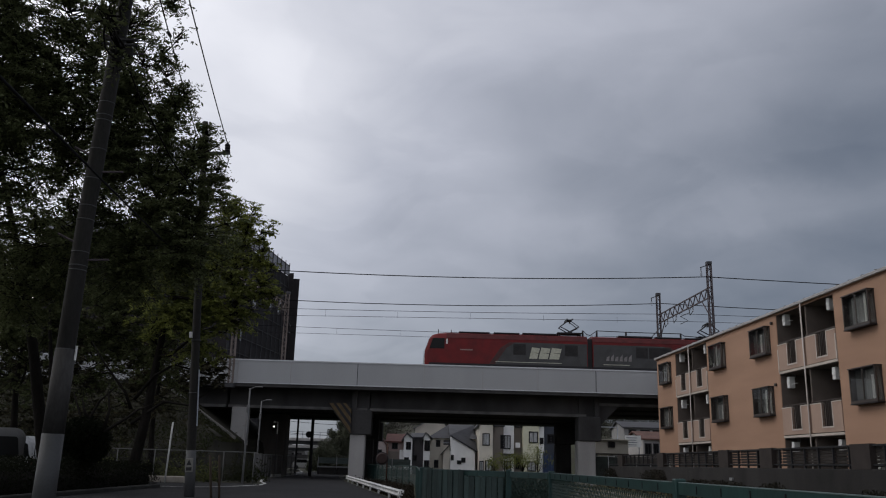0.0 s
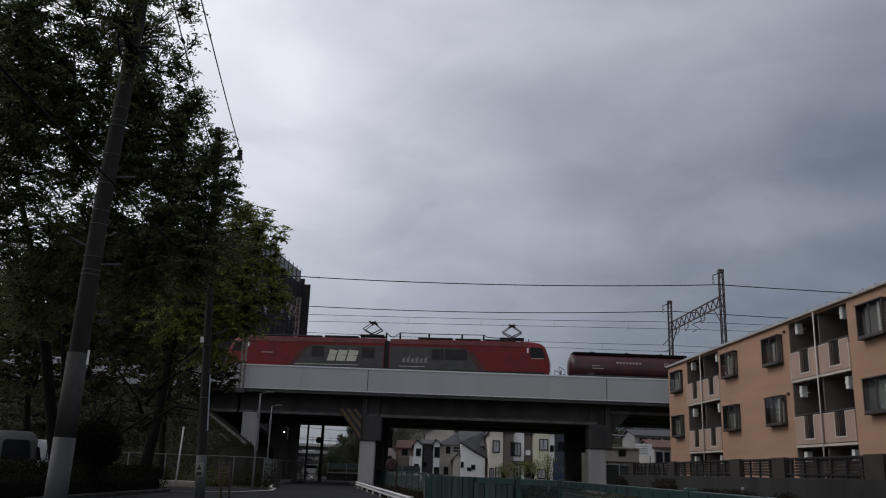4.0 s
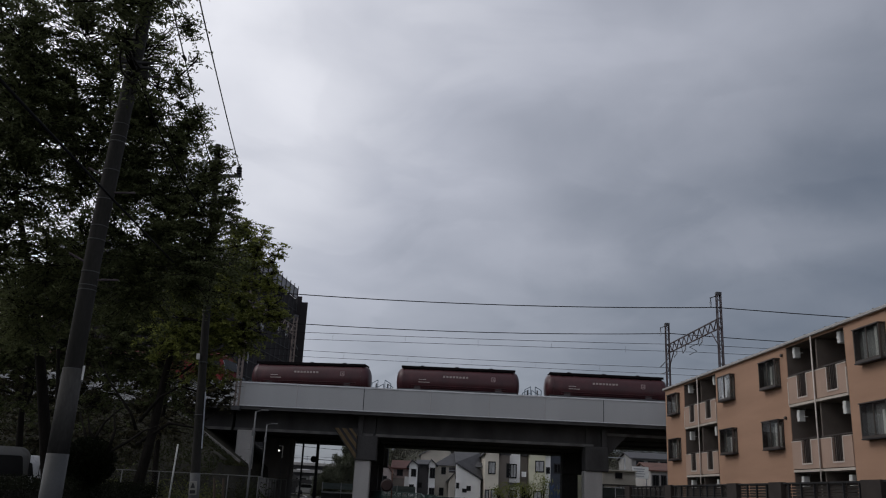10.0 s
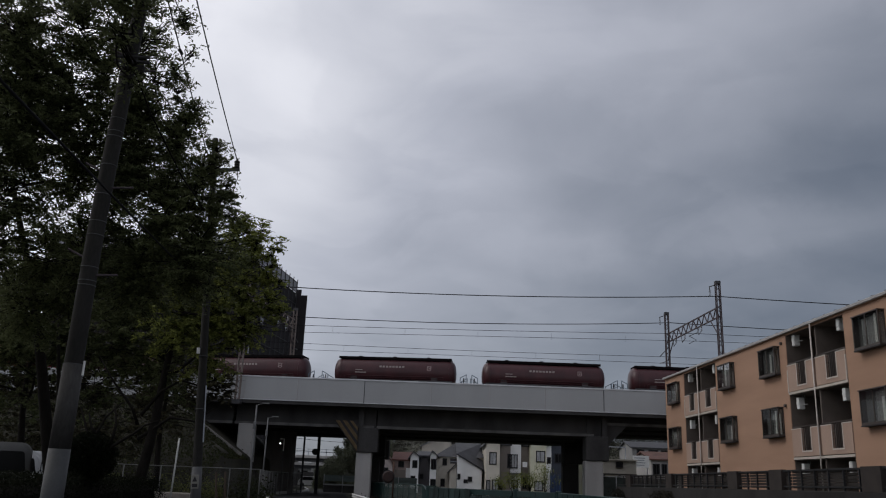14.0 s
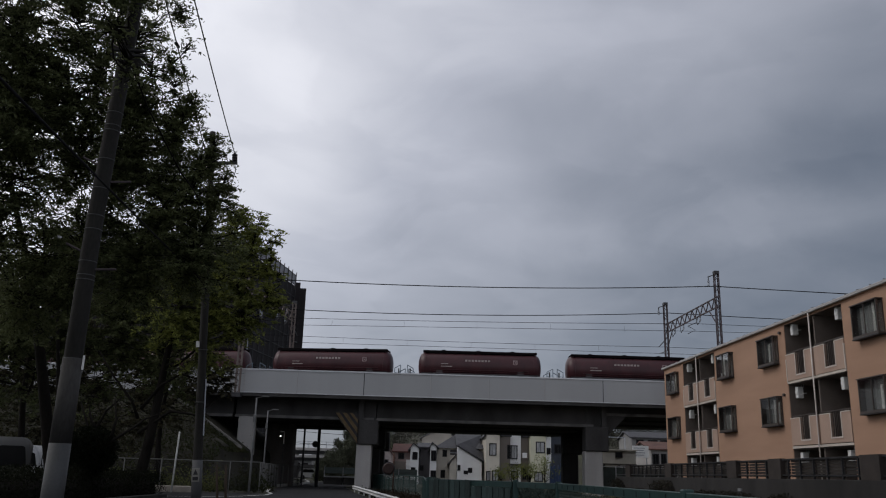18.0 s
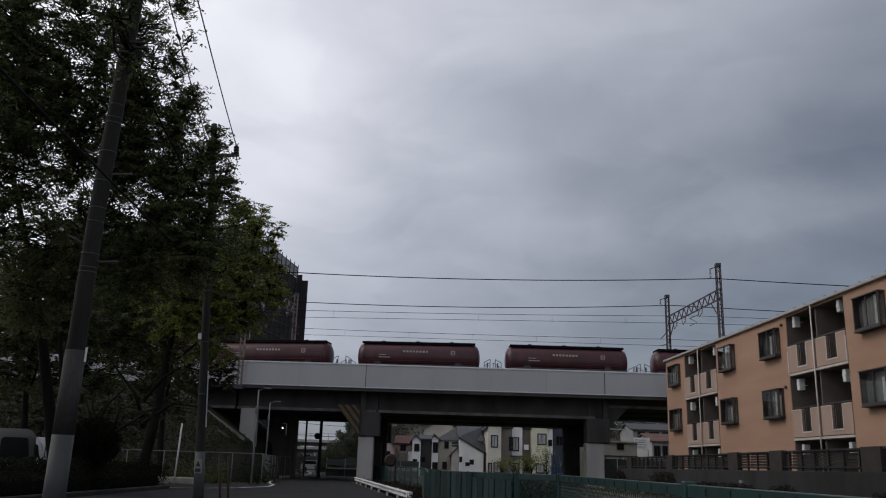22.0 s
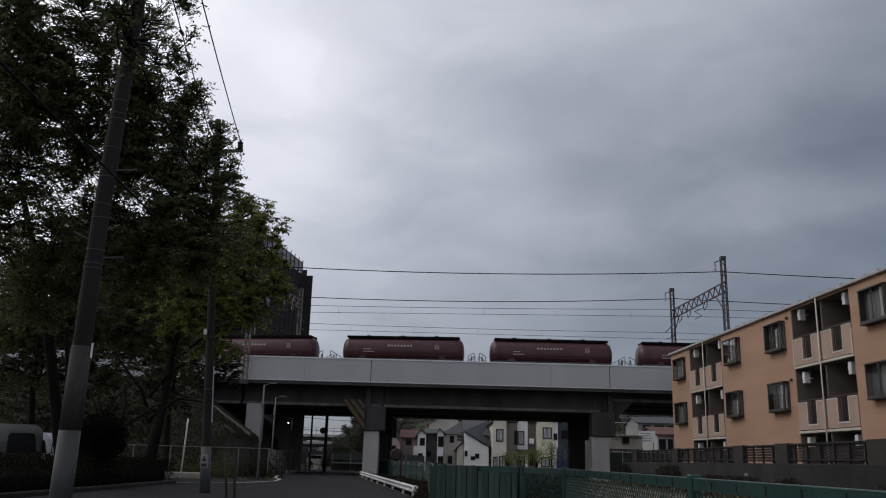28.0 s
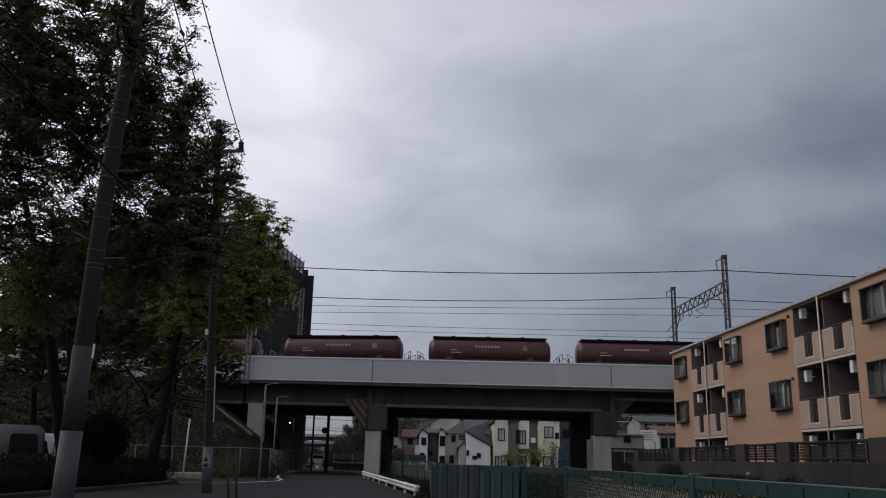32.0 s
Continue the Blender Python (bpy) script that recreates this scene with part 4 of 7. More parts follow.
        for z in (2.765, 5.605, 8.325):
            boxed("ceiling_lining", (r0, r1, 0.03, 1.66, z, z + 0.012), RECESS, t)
        bm = B()
        rod(bm, (mid + 0.05, -0.12, -0.2), (mid + 0.05, -0.12, 8.42), 0.031, n=10)
        part("drainpipe", bm, mat("dull_beige_pipe", (0.55, 0.5, 0.455), 0.7, vary=0.2), t)
        for x in (r0 + 0.03, r1 - 0.03):
            boxed("corner_trim", (x - 0.035, x + 0.035, -0.045, 0.05, 5.72, 6.75), TRIM_APT, t)
    # projecting bay windows
    for s in (1.12, 10.04, 15.46, 24.22, 29.7):
        for z in (1.05, 3.92, 6.72):
            h, w, out = 1.22, 1.78, 0.27
            win = boxed("bay_window", (s, s + w, -out, 0.02, z - 0.05, z), FRAME_BROWN, t, "dark brown projecting bay window")
            boxed("window_sill", (s - 0.02, s + w + 0.02, -out - 0.02, 0.02, z - 0.09, z - 0.05), BLACK, win)
            boxed("window_head", (s - 0.03, s + w + 0.03, -out - 0.03, 0.02, z + h, z + h + 0.04), FRAME_BROWN, win)
            bm = B()
            for x, wd in ((s, 0.045), (s + w * 0.5, 0.03), (s + w - 0.05, 0.05)):
                box(bm, x, x + wd, -out, -out + 0.05, z, z + h)
            box(bm, s, s + w, -out, -out + 0.05, z, z + 0.05)
            box(bm, s + w - 0.05, s + w, -0.05, 0.0, z, z + h)
            part("frame", bm, FRAME_BROWN, win)
            boxed("pane", (s + 0.045, s + w * 0.5, -out + 0.02, -out + 0.028, z + 0.05, z + h), PANE, win).visible_shadow = False
            boxed("pane", (s + w * 0.5 + 0.03, s + w - 0.05, -out + 0.03, -out + 0.038, z + 0.05, z + h), PANE, win).visible_shadow = False
            boxed("side_pane", (s + w - 0.03, s + w - 0.022, -out + 0.05, -0.05, z + 0.05, z + h), PANE, win).visible_shadow = False
            boxed("side_panel", (s + 0.01, s + 0.04, -out + 0.05, 0.0, z, z + h), FRAME_BROWN, win)
            # dark sheet on the solid wall paints the gloom of an unlit room
            boxed("dim_backing", (s + 0.05, s + w - 0.05, -0.03, -0.01, z, z + h), mat("unlit_room_tone", (0.085, 0.083, 0.082), 0.9, vary=0.6, scale=1.2), win)
            # a hazy net curtain over part of the width and a drawn pale one
            a = s + w * (0.1 + 0.4 * random.random())
            b = s + w - 0.06 - 0.3 * random.random()
            folds = [(a + (b - a) * k / 18, -0.09 - 0.012 * (k % 2)) for k in range(19)]
            bm = B()
            prism(bm, [(x, y, z + 0.03) for x, y in folds] + [(x, y + 0.008, z + 0.03) for x, y in folds[::-1]], (0, 0, h * (0.55 + 0.4 * random.random())))
            part("lace_curtain", bm, LACE, win)
            u0 = s + w * (0.45 + 0.3 * random.random())
            folds = [(u0 + k * 0.04, -0.13 - 0.03 * (k % 2)) for k in range(3 + int(6 * random.random()))]
            bm = B()
            prism(bm, [(x, y, z + 0.03) for x, y in folds] + [(x, y + 0.012, z + 0.03) for x, y in folds[::-1]], (0, 0, h * (0.6 + 0.35 * random.random())))
            part("curtain", bm, CURTAIN, win)
            if random.random() < 0.5:
                x = s + 0.2 + 0.8 * random.random()
                bm = B()
                rod(bm, (x, -0.15, z), (x, -0.15, z + 0.16 + 0.14 * random.random()), 0.05, 0.035, n=10)
                part("sill_ornament", bm, CURTAIN, win)
    # eaves and flat-pitched roof
    bm = B()
    box(bm, -0.12, END + 0.2, -0.06, DEEP + 0.3, 8.4, 8.5)
    part("eaves_soffit", bm, WALL_APT, t)
    bm = B()
    box(bm, -0.15, END + 0.25, -0.15, -0.05, 8.42, 8.55, 0.02)
    part("gutter", bm, mat("pale_grey_gutter", (0.36, 0.35, 0.34), 0.6, vary=0.25, scale=3), t)
    bm = B()
    prism(bm, [(-0.15, -0.1, 8.5), (-0.15, DEEP + 0.35, 8.5), (-0.15, DEEP / 2, 8.9)], (END + 0.4, 0, 0))
    part("roof", bm, ROOF_METAL, t)
    bm = B()
    box(bm, -0.02, 0.02, -0.12, 0.0, 8.5, 8.6)
    guard = part("snow_guard", bm, ROOF_METAL, t)
    for k in range(1, 38):
        share("snow_guard", guard.data, t, pose(k * 0.91, 0, 0))
    for s in (17.55,):
        for z in (5.2, 8.05):
            bm = B()
            rod(bm, (s, 0.0, z), (s, -0.1, z), 0.07, n=10)
            part("vent_cap", bm, FRAME_BROWN, t)


AC_GREY_DARK = mat("dull_frosted_board", (0.17, 0.16, 0.152), 0.7, vary=0.2)
LACE = mat("grey_lace_curtain", (0.20, 0.198, 0.195), 0.9, vary=0.4, scale=3, stretch=(5, 5, 0.4))
AC_GREY = mat("pale_grey_enamel", (0.66, 0.66, 0.64), 0.5, vary=0.15)
PANE = bpy.data.materials.new("clear_window_pane")
PANE.use_nodes = True
_b = PANE.node_tree.nodes["Principled BSDF"]
_b.inputs["Base Color"].default_value = (0.8, 0.83, 0.83, 1)
_b.inputs["Roughness"].default_value = 0.03
_b.inputs["Transmission Weight"].default_value = 1.0
_b.inputs["IOR"].default_value = 1.45
build_apartment()


# ---- poles and wires ----
def utility_pole(x, y, lean, label, high, r0, r1):
    t = thing("utility_pole", label, "utility pole", "poles along the street", pose(x, y, 0, 0, lean, 0))
    bm = B()
    tube(bm, [(0, 0, -0.3 + (high + 0.3) * i / 12) for i in range(13)], r0, 20, r1)
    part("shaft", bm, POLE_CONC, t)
    return t


pole_1 = utility_pole(-6.04, 14.0, 0.45, "weathered concrete utility pole with pale lower sleeve", 13.2, 0.165, 0.11)
pole_2 = utility_pole(-7.72, 29.0, -3.3, "concrete utility pole with a crossarm and warning plate", 13.4, 0.165, 0.105)


def dress_poles():
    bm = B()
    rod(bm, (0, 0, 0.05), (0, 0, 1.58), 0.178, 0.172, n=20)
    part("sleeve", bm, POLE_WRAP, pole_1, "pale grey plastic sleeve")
    # added cover, no real sleeve: a lighter tone painted over the lower shaft
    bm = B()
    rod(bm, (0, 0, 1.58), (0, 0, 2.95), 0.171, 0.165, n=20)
    part("upper_sleeve", bm, mat("light_toned_shaft", (0.050, 0.048, 0.046), 0.8, vary=0.45, scale=3, stretch=(1, 1, 0.3)), pole_1, "weathered brownish grey cover, added as the lighter lower shaft")
    for z in (2.32, 2.95, 4.3, 4.38, 4.62, 5.2, 5.45, 5.95, 6.5, 7.05, 7.15, 7.4, 8.2):
        bm = B()
        rod(bm, (0, 0, z), (0, 0, z + 0.016), 0.165 - 0.055 * z / 13.2 + 0.006, n=20)
        part("steel_band", bm, POLE_WRAP, pole_1)
    bm = B()
    rod(bm, (0.185, -0.02, 2.78), (0.185, -0.02, 3.02), 0.02, n=6)
    part("marker_plate", bm, WHITE, pole_1)
    for z in (4.5, 6.1, 8.4):
        rods("step_bolt", [((0.1, 0, z), (0.5, 0, z + 0.02))], 0.02, STEEL_MAST, pole_1)
        rods("step_bolt", [((-0.1, 0, z + 0.3), (-0.42, 0, z + 0.45))], 0.02, STEEL_MAST, pole_1)
    for z in (8.50, 8.60):
        boxed("crossarm", (-0.22, 0.42, -0.17, -0.11, z, z + 0.035), STEEL_DARK, pole_1)
    bm = B()
    box(bm, 0.18, 0.34, -0.16, -0.04, 8.26, 8.46, 0.02)
    tube(bm, [(0.26, -0.1, 8.3), (0.24, -0.1, 8.1), (0.12, -0.1, 8.0)], 0.02)
    part("switch_box", bm, POLE_CONC, pole_1)
    boxed("crossarm", (-0.8, 0.9, -0.06, 0.06, 12.35, 12.47), STEEL_DARK, pole_1)
    boxed("crossarm", (-0.95, 0.5, -0.06, 0.06, 13.1, 13.2), STEEL_DARK, pole_1)
    boxed("crossarm", (-0.75, 0.95, -0.05, 0.05, 12.1, 12.2), STEEL_DARK, pole_2)
    boxed("crossarm", (-0.4, 0.85, -0.05, 0.05, 11.05, 11.13), STEEL_DARK, pole_2)
    bm = B()
    for k in range(3):
        rod(bm, (0.85, 0, 12.22 + k * 0.1), (0.85, 0, 12.28 + k * 0.1), 0.1, n=10)
    rod(bm, (0.85, 0, 12.15), (0.85, 0, 12.56), 0.045, n=8)
    part("insulator", bm, BLACK, pole_2)
    bm = B()
    tube(bm, [(0.85, 0, 12.2), (0.9, 0, 11.85), (0.78, 0, 11.4), (0.45, 0, 11.1)], 0.016)
    part("jumper_cable", bm, CABLE, pole_2)
    bm = B()
    box(bm, -0.13, 0.13, -0.2, -0.17, 0.79, 1.24, 0.01)
    pl = part("warning_plate", bm, mat("dull_cream_plate", (0.21, 0.205, 0.185), 0.6, vary=0.2), pole_2)
    bm = B()
    prism(bm, [(-0.08, -0.204, 1.02), (0.08, -0.204, 1.02), (0.0, -0.204, 1.2)], (0, -0.004, 0))
    box(bm, -0.09, 0.09, -0.208, -0.2, 0.84, 0.95)
    part("black_symbol", bm, BLACK, pl)
    bm = B()
    rod(bm, (0, 0, 0.02), (0, 0, 1.5), 0.172, 0.17, n=16)
    part("sleeve", bm, mat("grey_pole_sleeve", (0.085, 0.087, 0.09), 0.7, vary=0.25), pole_2, "dull grey plastic sleeve")
    for z in (3.4, 5.2, 7.0):
        bm = B()
        rod(bm, (0, 0, z), (0, 0, z + 0.03), 0.168, n=16)
        part("steel_band", bm, POLE_WRAP, pole_2)
    bm = B()
    box(bm, -0.19, -0.09, -0.20, -0.12, 5.3, 5.5)
    part("junction_box", bm, WHITE, pole_2)
    bm = B()
    rod(bm, (0.17, -0.05, 2.3), (0.17, -0.05, 4.2), 0.025, n=6)
    part("conduit", bm, PALE_STEEL, pole_2)
    # the tall pole bows slightly towards the road under the pull of its cables
    for ob in pole_1.children_recursive:
        for v in ob.data.vertices:
            v.co.x += 0.034 * max(0.0, v.co.z - 5.0)


dress_poles()
wire("overhead_cable", (-7.6, 29.0, 12.55), (-5.6, 14.0, 12.5), 0.12, 0.018, "thin black overhead street cable")
wire("overhead_cable", (-8.57, 29.0, 12.3), (-6.78, 14.0, 14.2), 0.1, 0.018, "thin black overhead street cable")
wire("overhead_cable", (-8.25, 29.0, 7.63), (-4.55, 7.2, 5.11), 0.03, 0.021, "sagging black communications cable")
for k, (x, y, z) in enumerate(((-7.72, 21.9, 13.1), (-7.86, 23.1, 12.95))):
    bm = B()
    rod(bm, (x, y - 0.12, z), (x, y + 0.12, z), 0.05, n=8)
    tagged(part("cable_clamp", bm, BLACK), "small black clamp gripping the street cable", "cable clamp", "street cables")


wire("overhead_cable", (-16.0, 88.0, 5.35), (-2.0, 92.0, 5.15), 0.25, 0.02, "thin dark cable across the road beyond the bridge")
wire("overhead_cable", (-24.0, 118.0, 5.15), (-4.0, 122.0, 4.85), 0.2, 0.025, "thin dark cable across the road beyond the bridge")


# ---- trees ----
def leaves_mesh(name, centres, size, material, parent, label="", kind="stuff", droop=0.3, rng=None, flat=0.0):
    """Many small pointed leaves, four corners each, at the given places; flat: how level the blades lie."""
    rng = rng or np.random.default_rng(5)
    n = len(centres)
    c = np.asarray(centres)
    d = rng.normal(size=(n, 3))
    d[:, 2] = d[:, 2] * (1 - 0.75 * flat) - droop
    d /= np.linalg.norm(d, axis=1, keepdims=True)
    u = np.cross(d, rng.normal(size=(n, 3)) * (1 - 0.55 * flat) + np.array((0, 0, 1.2 * flat)))
    u /= np.linalg.norm(u, axis=1, keepdims=True)
    s = size * rng.uniform(0.6, 1.35, (n, 1))
    w = s * 0.42
    v = np.empty((n, 4, 3))
    v[:, 0], v[:, 1], v[:, 2], v[:, 3] = c - d * s * 0.5, c + u * w * 0.5, c + d * s * 0.6, c - u * w * 0.5
    me = bpy.data.meshes.new(name)
    me.vertices.add(4 * n)
    me.vertices.foreach_set("co", v.reshape(-1).astype(np.float32))
    me.loops.add(4 * n)
    me.loops.foreach_set("vertex_index", np.arange(4 * n, dtype=np.int32))
    me.polygons.add(n)
    me.polygons.foreach_set("loop_start", np.arange(0, 4 * n, 4, dtype=np.int32))
    me.update(calc_edges=True)
    me.materials.append(material)
    ob = new(name, me)
    if parent is not None:
        ob.parent = parent
    return tagged(ob, label, kind=kind)


def tree(label, base, height, lean, clumps, leaf, size, per, seed, trunk_r=0.17, bark=None, group="street trees", stems=(), stem_r=0.075):
    """clumps: (x, y, z, r, density) in the world; limbs reach from the trunk into each of them."""
    rng = np.random.default_rng(seed)
    t = thing("tree", label, "tree", group, pose(*base))
    b0 = Vector(base)
    wood = B()
    trunk = []
    for i in range(9):
        f = i / 8
        trunk.append(Vector((lean[0] * f + 0.12 * math.sin(f * 5 + seed), lean[1] * f + 0.1 * math.cos(f * 4 + seed), height * f)))
    tube(wood, trunk, trunk_r * 1.15, 12, trunk_r * 0.35)
    for line in stems:
        tube(wood, [Vector(p) - b0 for p in line], stem_r, 8, stem_r * 0.35)
    part("trunk", wood, bark or BARK, t)
    pts = []
    # limbs fork from the trunk or from the nearest limb already there
    forks = [(trunk[i], trunk_r * 0.42) for i in range(3, 9)]
    for cx, cy, cz, r, dens in sorted(clumps, key=lambda q: (Vector(q[:3]) - b0 - trunk[6]).length):
        c = Vector((cx, cy, cz)) - b0
        a, thick = min(forks, key=lambda q: (q[0] - c).length + 1.2 * max(0.0, q[0].z - c.z + 0.4))
        mid = a.lerp(c, 0.5) + Vector((rng.normal() * 0.25, rng.normal() * 0.25, -0.12 * (c - a).length + rng.normal() * 0.15))
        line = [a, a.lerp(mid, 0.55) + Vector(rng.normal(size=3) * 0.06), mid, mid.lerp(c, 0.5) + Vector(rng.normal(size=3) * 0.1), c]
        limbs = B()
        tube(limbs, line, thick, 6, max(0.015, thick * 0.4))
        forks += [(mid, thick * 0.7), (c, max(0.02, thick * 0.5))]
        n_tw = max(10, int((34 * dens + 26) * min(1.3, r)))
        floors = max(2, round(r * 2 / 0.42))
        tips = []
        # twigs spread in level tiers, as the boughs of this tree do
        for i in range(n_tw):
            a, far = rng.uniform(0, 2 * math.pi), r * math.sqrt(rng.uniform(0.06, 1.25))
            tier = (rng.integers(0, floors) + 0.5) / floors * 2 - 1
            far *= math.sqrt(max(0.12, 1 - 0.85 * tier * tier))
            tip = c + Vector((math.cos(a) * far, math.sin(a) * far, tier * r * 0.92 + rng.normal() * 0.05))
            start = c.lerp(mid, rng.uniform(0, 0.28)) + Vector((0, 0, tier * r * 0.45))
            bend = start.lerp(tip, 0.45) + Vector((rng.normal() * 0.1 * r, rng.normal() * 0.1 * r, 0.10 * r))
            tube(limbs, [start, bend, tip], 0.021, 4, 0.006)
            tips.append((np.array(start), np.array(bend), np.array(tip)))
        # leafy sprays: rows of slender leaves along short drooping shoots
        m = max(8, int(per * dens * r * r / 14))
        w = rng.integers(0, n_tw, m)
        g = np.clip(rng.beta(1.5, 1.0, m), 0, 1)[:, None]
        s3, b3, t3 = (np.array([tips[i][k] for i in w]) for k in range(3))
        root = np.where(g < 0.5, s3 + (b3 - s3) * g * 2, b3 + (t3 - b3) * (g * 2 - 1)) + rng.normal(size=(m, 3)) * np.array((0.05, 0.05, 0.03))
        way = (t3 - s3) / np.linalg.norm(t3 - s3, axis=1, keepdims=True) * 0.5 + rng.normal(size=(m, 3)) * np.array((0.7, 0.7, 0.14))
        way[:, 2] -= 0.12
        way *= rng.uniform(0.2, 0.44, (m, 1)) / np.linalg.norm(way, axis=1, keepdims=True)
        f = np.tile(np.linspace(0.05, 1.0, 14), m)[:, None]
        on = np.repeat(root, 14, 0) + np.repeat(way, 14, 0) * f
        on[:, 2] -= 0.09 * f[:, 0] ** 2
        on = on + rng.normal(size=on.shape) * np.array((0.05, 0.05, 0.02))
        pts.append(on)
        part("limb", limbs, bark or BARK, t)
    leaves_mesh("crown", np.concatenate(pts), size, leaf, t, rng=rng, flat=0.7)
    return t


# The first six boughs lie out of view, added to shade what is below.
top_boughs = [
    (-11.83, 21.50, 20.22, 2.05, 1.30),
    (-13.51, 19.50, 18.19, 1.99, 1.30),
    (-15.07, 18.50, 14.36, 2.01, 1.30),
    (-11.15, 22.50, 17.18, 1.99, 1.30),
    (-13.29, 21.50, 16.21, 1.90, 1.30),
    (-8.95, 22.50, 16.25, 1.22, 1.00),
    (-9.25, 21.50, 13.71, 1.10, 0.60),
    (-10.60, 21.50, 13.50, 1.39, 1.10),
    (-8.24, 21.50, 13.38, 0.44, 0.60),
    (-7.58, 21.70, 14.05, 0.40, 1.10),
    (-11.75, 20.50, 12.54, 1.32, 1.25),
    (-13.54, 20.50, 12.16, 1.67, 1.20),
    (-8.01, 19.70, 11.86, 0.87, 0.40),
    (-5.30, 12.90, 9.62, 0.42, 0.60),
    (-5.62, 12.90, 8.55, 0.36, 0.50),
    (-5.40, 12.90, 7.75, 0.30, 0.45)]
upper_boughs = [
    (-7.28, 21.70, 12.98, 0.27, 0.15),
    (-7.31, 20.70, 11.83, 0.37, 1.30),
    (-11.26, 20.70, 11.65, 0.99, 0.90),
    (-9.82, 22.00, 12.18, 1.27, 0.75),
    (-7.94, 20.70, 11.56, 0.77, 0.30),
    (-12.38, 22.20, 12.21, 1.21, 0.70),
    (-7.65, 21.70, 11.73, 0.44, 0.35),
    (-10.78, 21.50, 11.20, 1.39, 1.20),
    (-7.03, 21.70, 11.13, 0.38, 1.60),
    (-11.66, 20.50, 10.38, 1.32, 1.50),
    (-8.41, 21.70, 10.93, 0.74, 1.35),
    (-8.73, 21.70, 10.66, 1.40, 1.15),
    (-7.30, 21.70, 10.70, 0.52, 1.20)]
middle_boughs = [
    (-11.14, 21.00, 9.88, 1.14, 1.40),
    (-7.33, 21.70, 10.19, 0.86, 1.25),
    (-13.22, 20.50, 9.37, 1.81, 1.20),
    (-6.34, 21.70, 9.91, 0.35, 1.70),
    (-8.43, 21.70, 9.40, 0.89, 2.20),
    (-10.35, 22.50, 9.57, 1.30, 1.15),
    (-6.51, 21.70, 9.28, 0.59, 1.60),
    (-8.90, 22.00, 9.17, 0.97, 1.30),
    (-10.09, 22.00, 10.57, 0.95, 0.75),
    (-10.68, 22.00, 11.16, 0.80, 0.60),
    (-11.23, 21.50, 8.84, 1.32, 0.75),
    (-7.60, 21.70, 8.92, 0.71, 1.40),
    (-5.91, 21.70, 8.88, 0.35, 1.30),
    (-11.77, 21.50, 8.34, 1.17, 0.55),
    (-6.76, 21.70, 8.37, 0.89, 1.20)]
low_boughs = [
    (-9.26, 22.70, 8.64, 1.62, 0.50),
    (-5.99, 21.70, 8.39, 0.37, 1.20),
    (-5.74, 21.70, 8.15, 0.38, 0.80),
    (-7.50, 21.70, 8.03, 1.40, 0.90),
    (-12.44, 22.50, 7.33, 1.45, 0.60),
    (-12.63, 20.50, 6.76, 1.81, 1.20),
    (-11.46, 23.50, 7.30, 1.44, 0.70),
    (-9.80, 22.70, 7.12, 1.54, 0.80),
    (-6.46, 21.70, 6.78, 1.33, 1.70),
    (-8.31, 22.70, 6.66, 1.70, 1.50),
    (-10.87, 24.70, 6.57, 1.34, 0.80),
    (-12.36, 24.70, 6.18, 1.51, 1.00)]
tree("large spreading broadleaf tree with fine dark leaves", (-12.95, 30.60, -0.05), 10.5, (-1.2, -4.5),
     top_boughs + upper_boughs + middle_boughs + low_boughs, LEAF_DARK, 0.105, 3700, 11, 0.21,
     stems=[((-12.98, 30.5, 0.5), (-13.05, 30.2, 2.0), (-13.35, 30.0, 4.4), (-13.45, 29.6, 6.0), (-13.3, 29.0, 8.2))], stem_r=0.11)
tree("spring-green tree leaning behind the utility pole", (-12.45, 36.50, -0.05), 8.8, (1.5, -0.4), [
    (-9.04, 35.50, 11.35, 1.01, 1.20),
    (-8.16, 35.50, 10.73, 0.87, 1.35),
    (-8.49, 35.50, 9.31, 1.45, 1.35),
    (-7.35, 35.50, 9.84, 0.68, 1.3),
    (-7.20, 35.50, 8.58, 0.87, 1.10),
    (-9.54, 35.50, 8.52, 1.93, 1.40),
    (-8.21, 35.50, 7.56, 1.26, 1.40),
    (-9.76, 35.50, 6.34, 1.45, 1.40),
    (-11.09, 35.50, 7.98, 2.17, 1.40),
    (-8.04, 35.50, 11.43, 0.58, 0.80),
    (-8.71, 35.50, 12.04, 0.68, 1.2),
    (-7.81, 35.50, 11.80, 0.58, 0.80),
    (-7.09, 35.50, 11.14, 0.43, 0.70),
    (-7.37, 35.50, 10.82, 0.48, 0.70),
    (-6.80, 35.50, 8.09, 0.53, 0.80),
    (-6.89, 35.50, 9.35, 0.43, 0.70)], LEAF_BRIGHT, 0.145, 1500, 13, 0.22,
     stems=[((-12.45, 36.4, 2.6), (-11.05, 36.0, 3.53), (-10.0, 36.0, 3.4), (-9.2, 36.0, 4.0)),
            ((-12.4, 36.3, 3.6), (-11.58, 36.0, 4.6), (-10.8, 36.0, 5.1), (-9.2, 36.0, 4.7)),
            ((-12.5, 36.3, 3.2), (-12.7, 36.0, 3.85), (-13.7, 36.0, 5.0), (-14.4, 36.0, 6.0))])
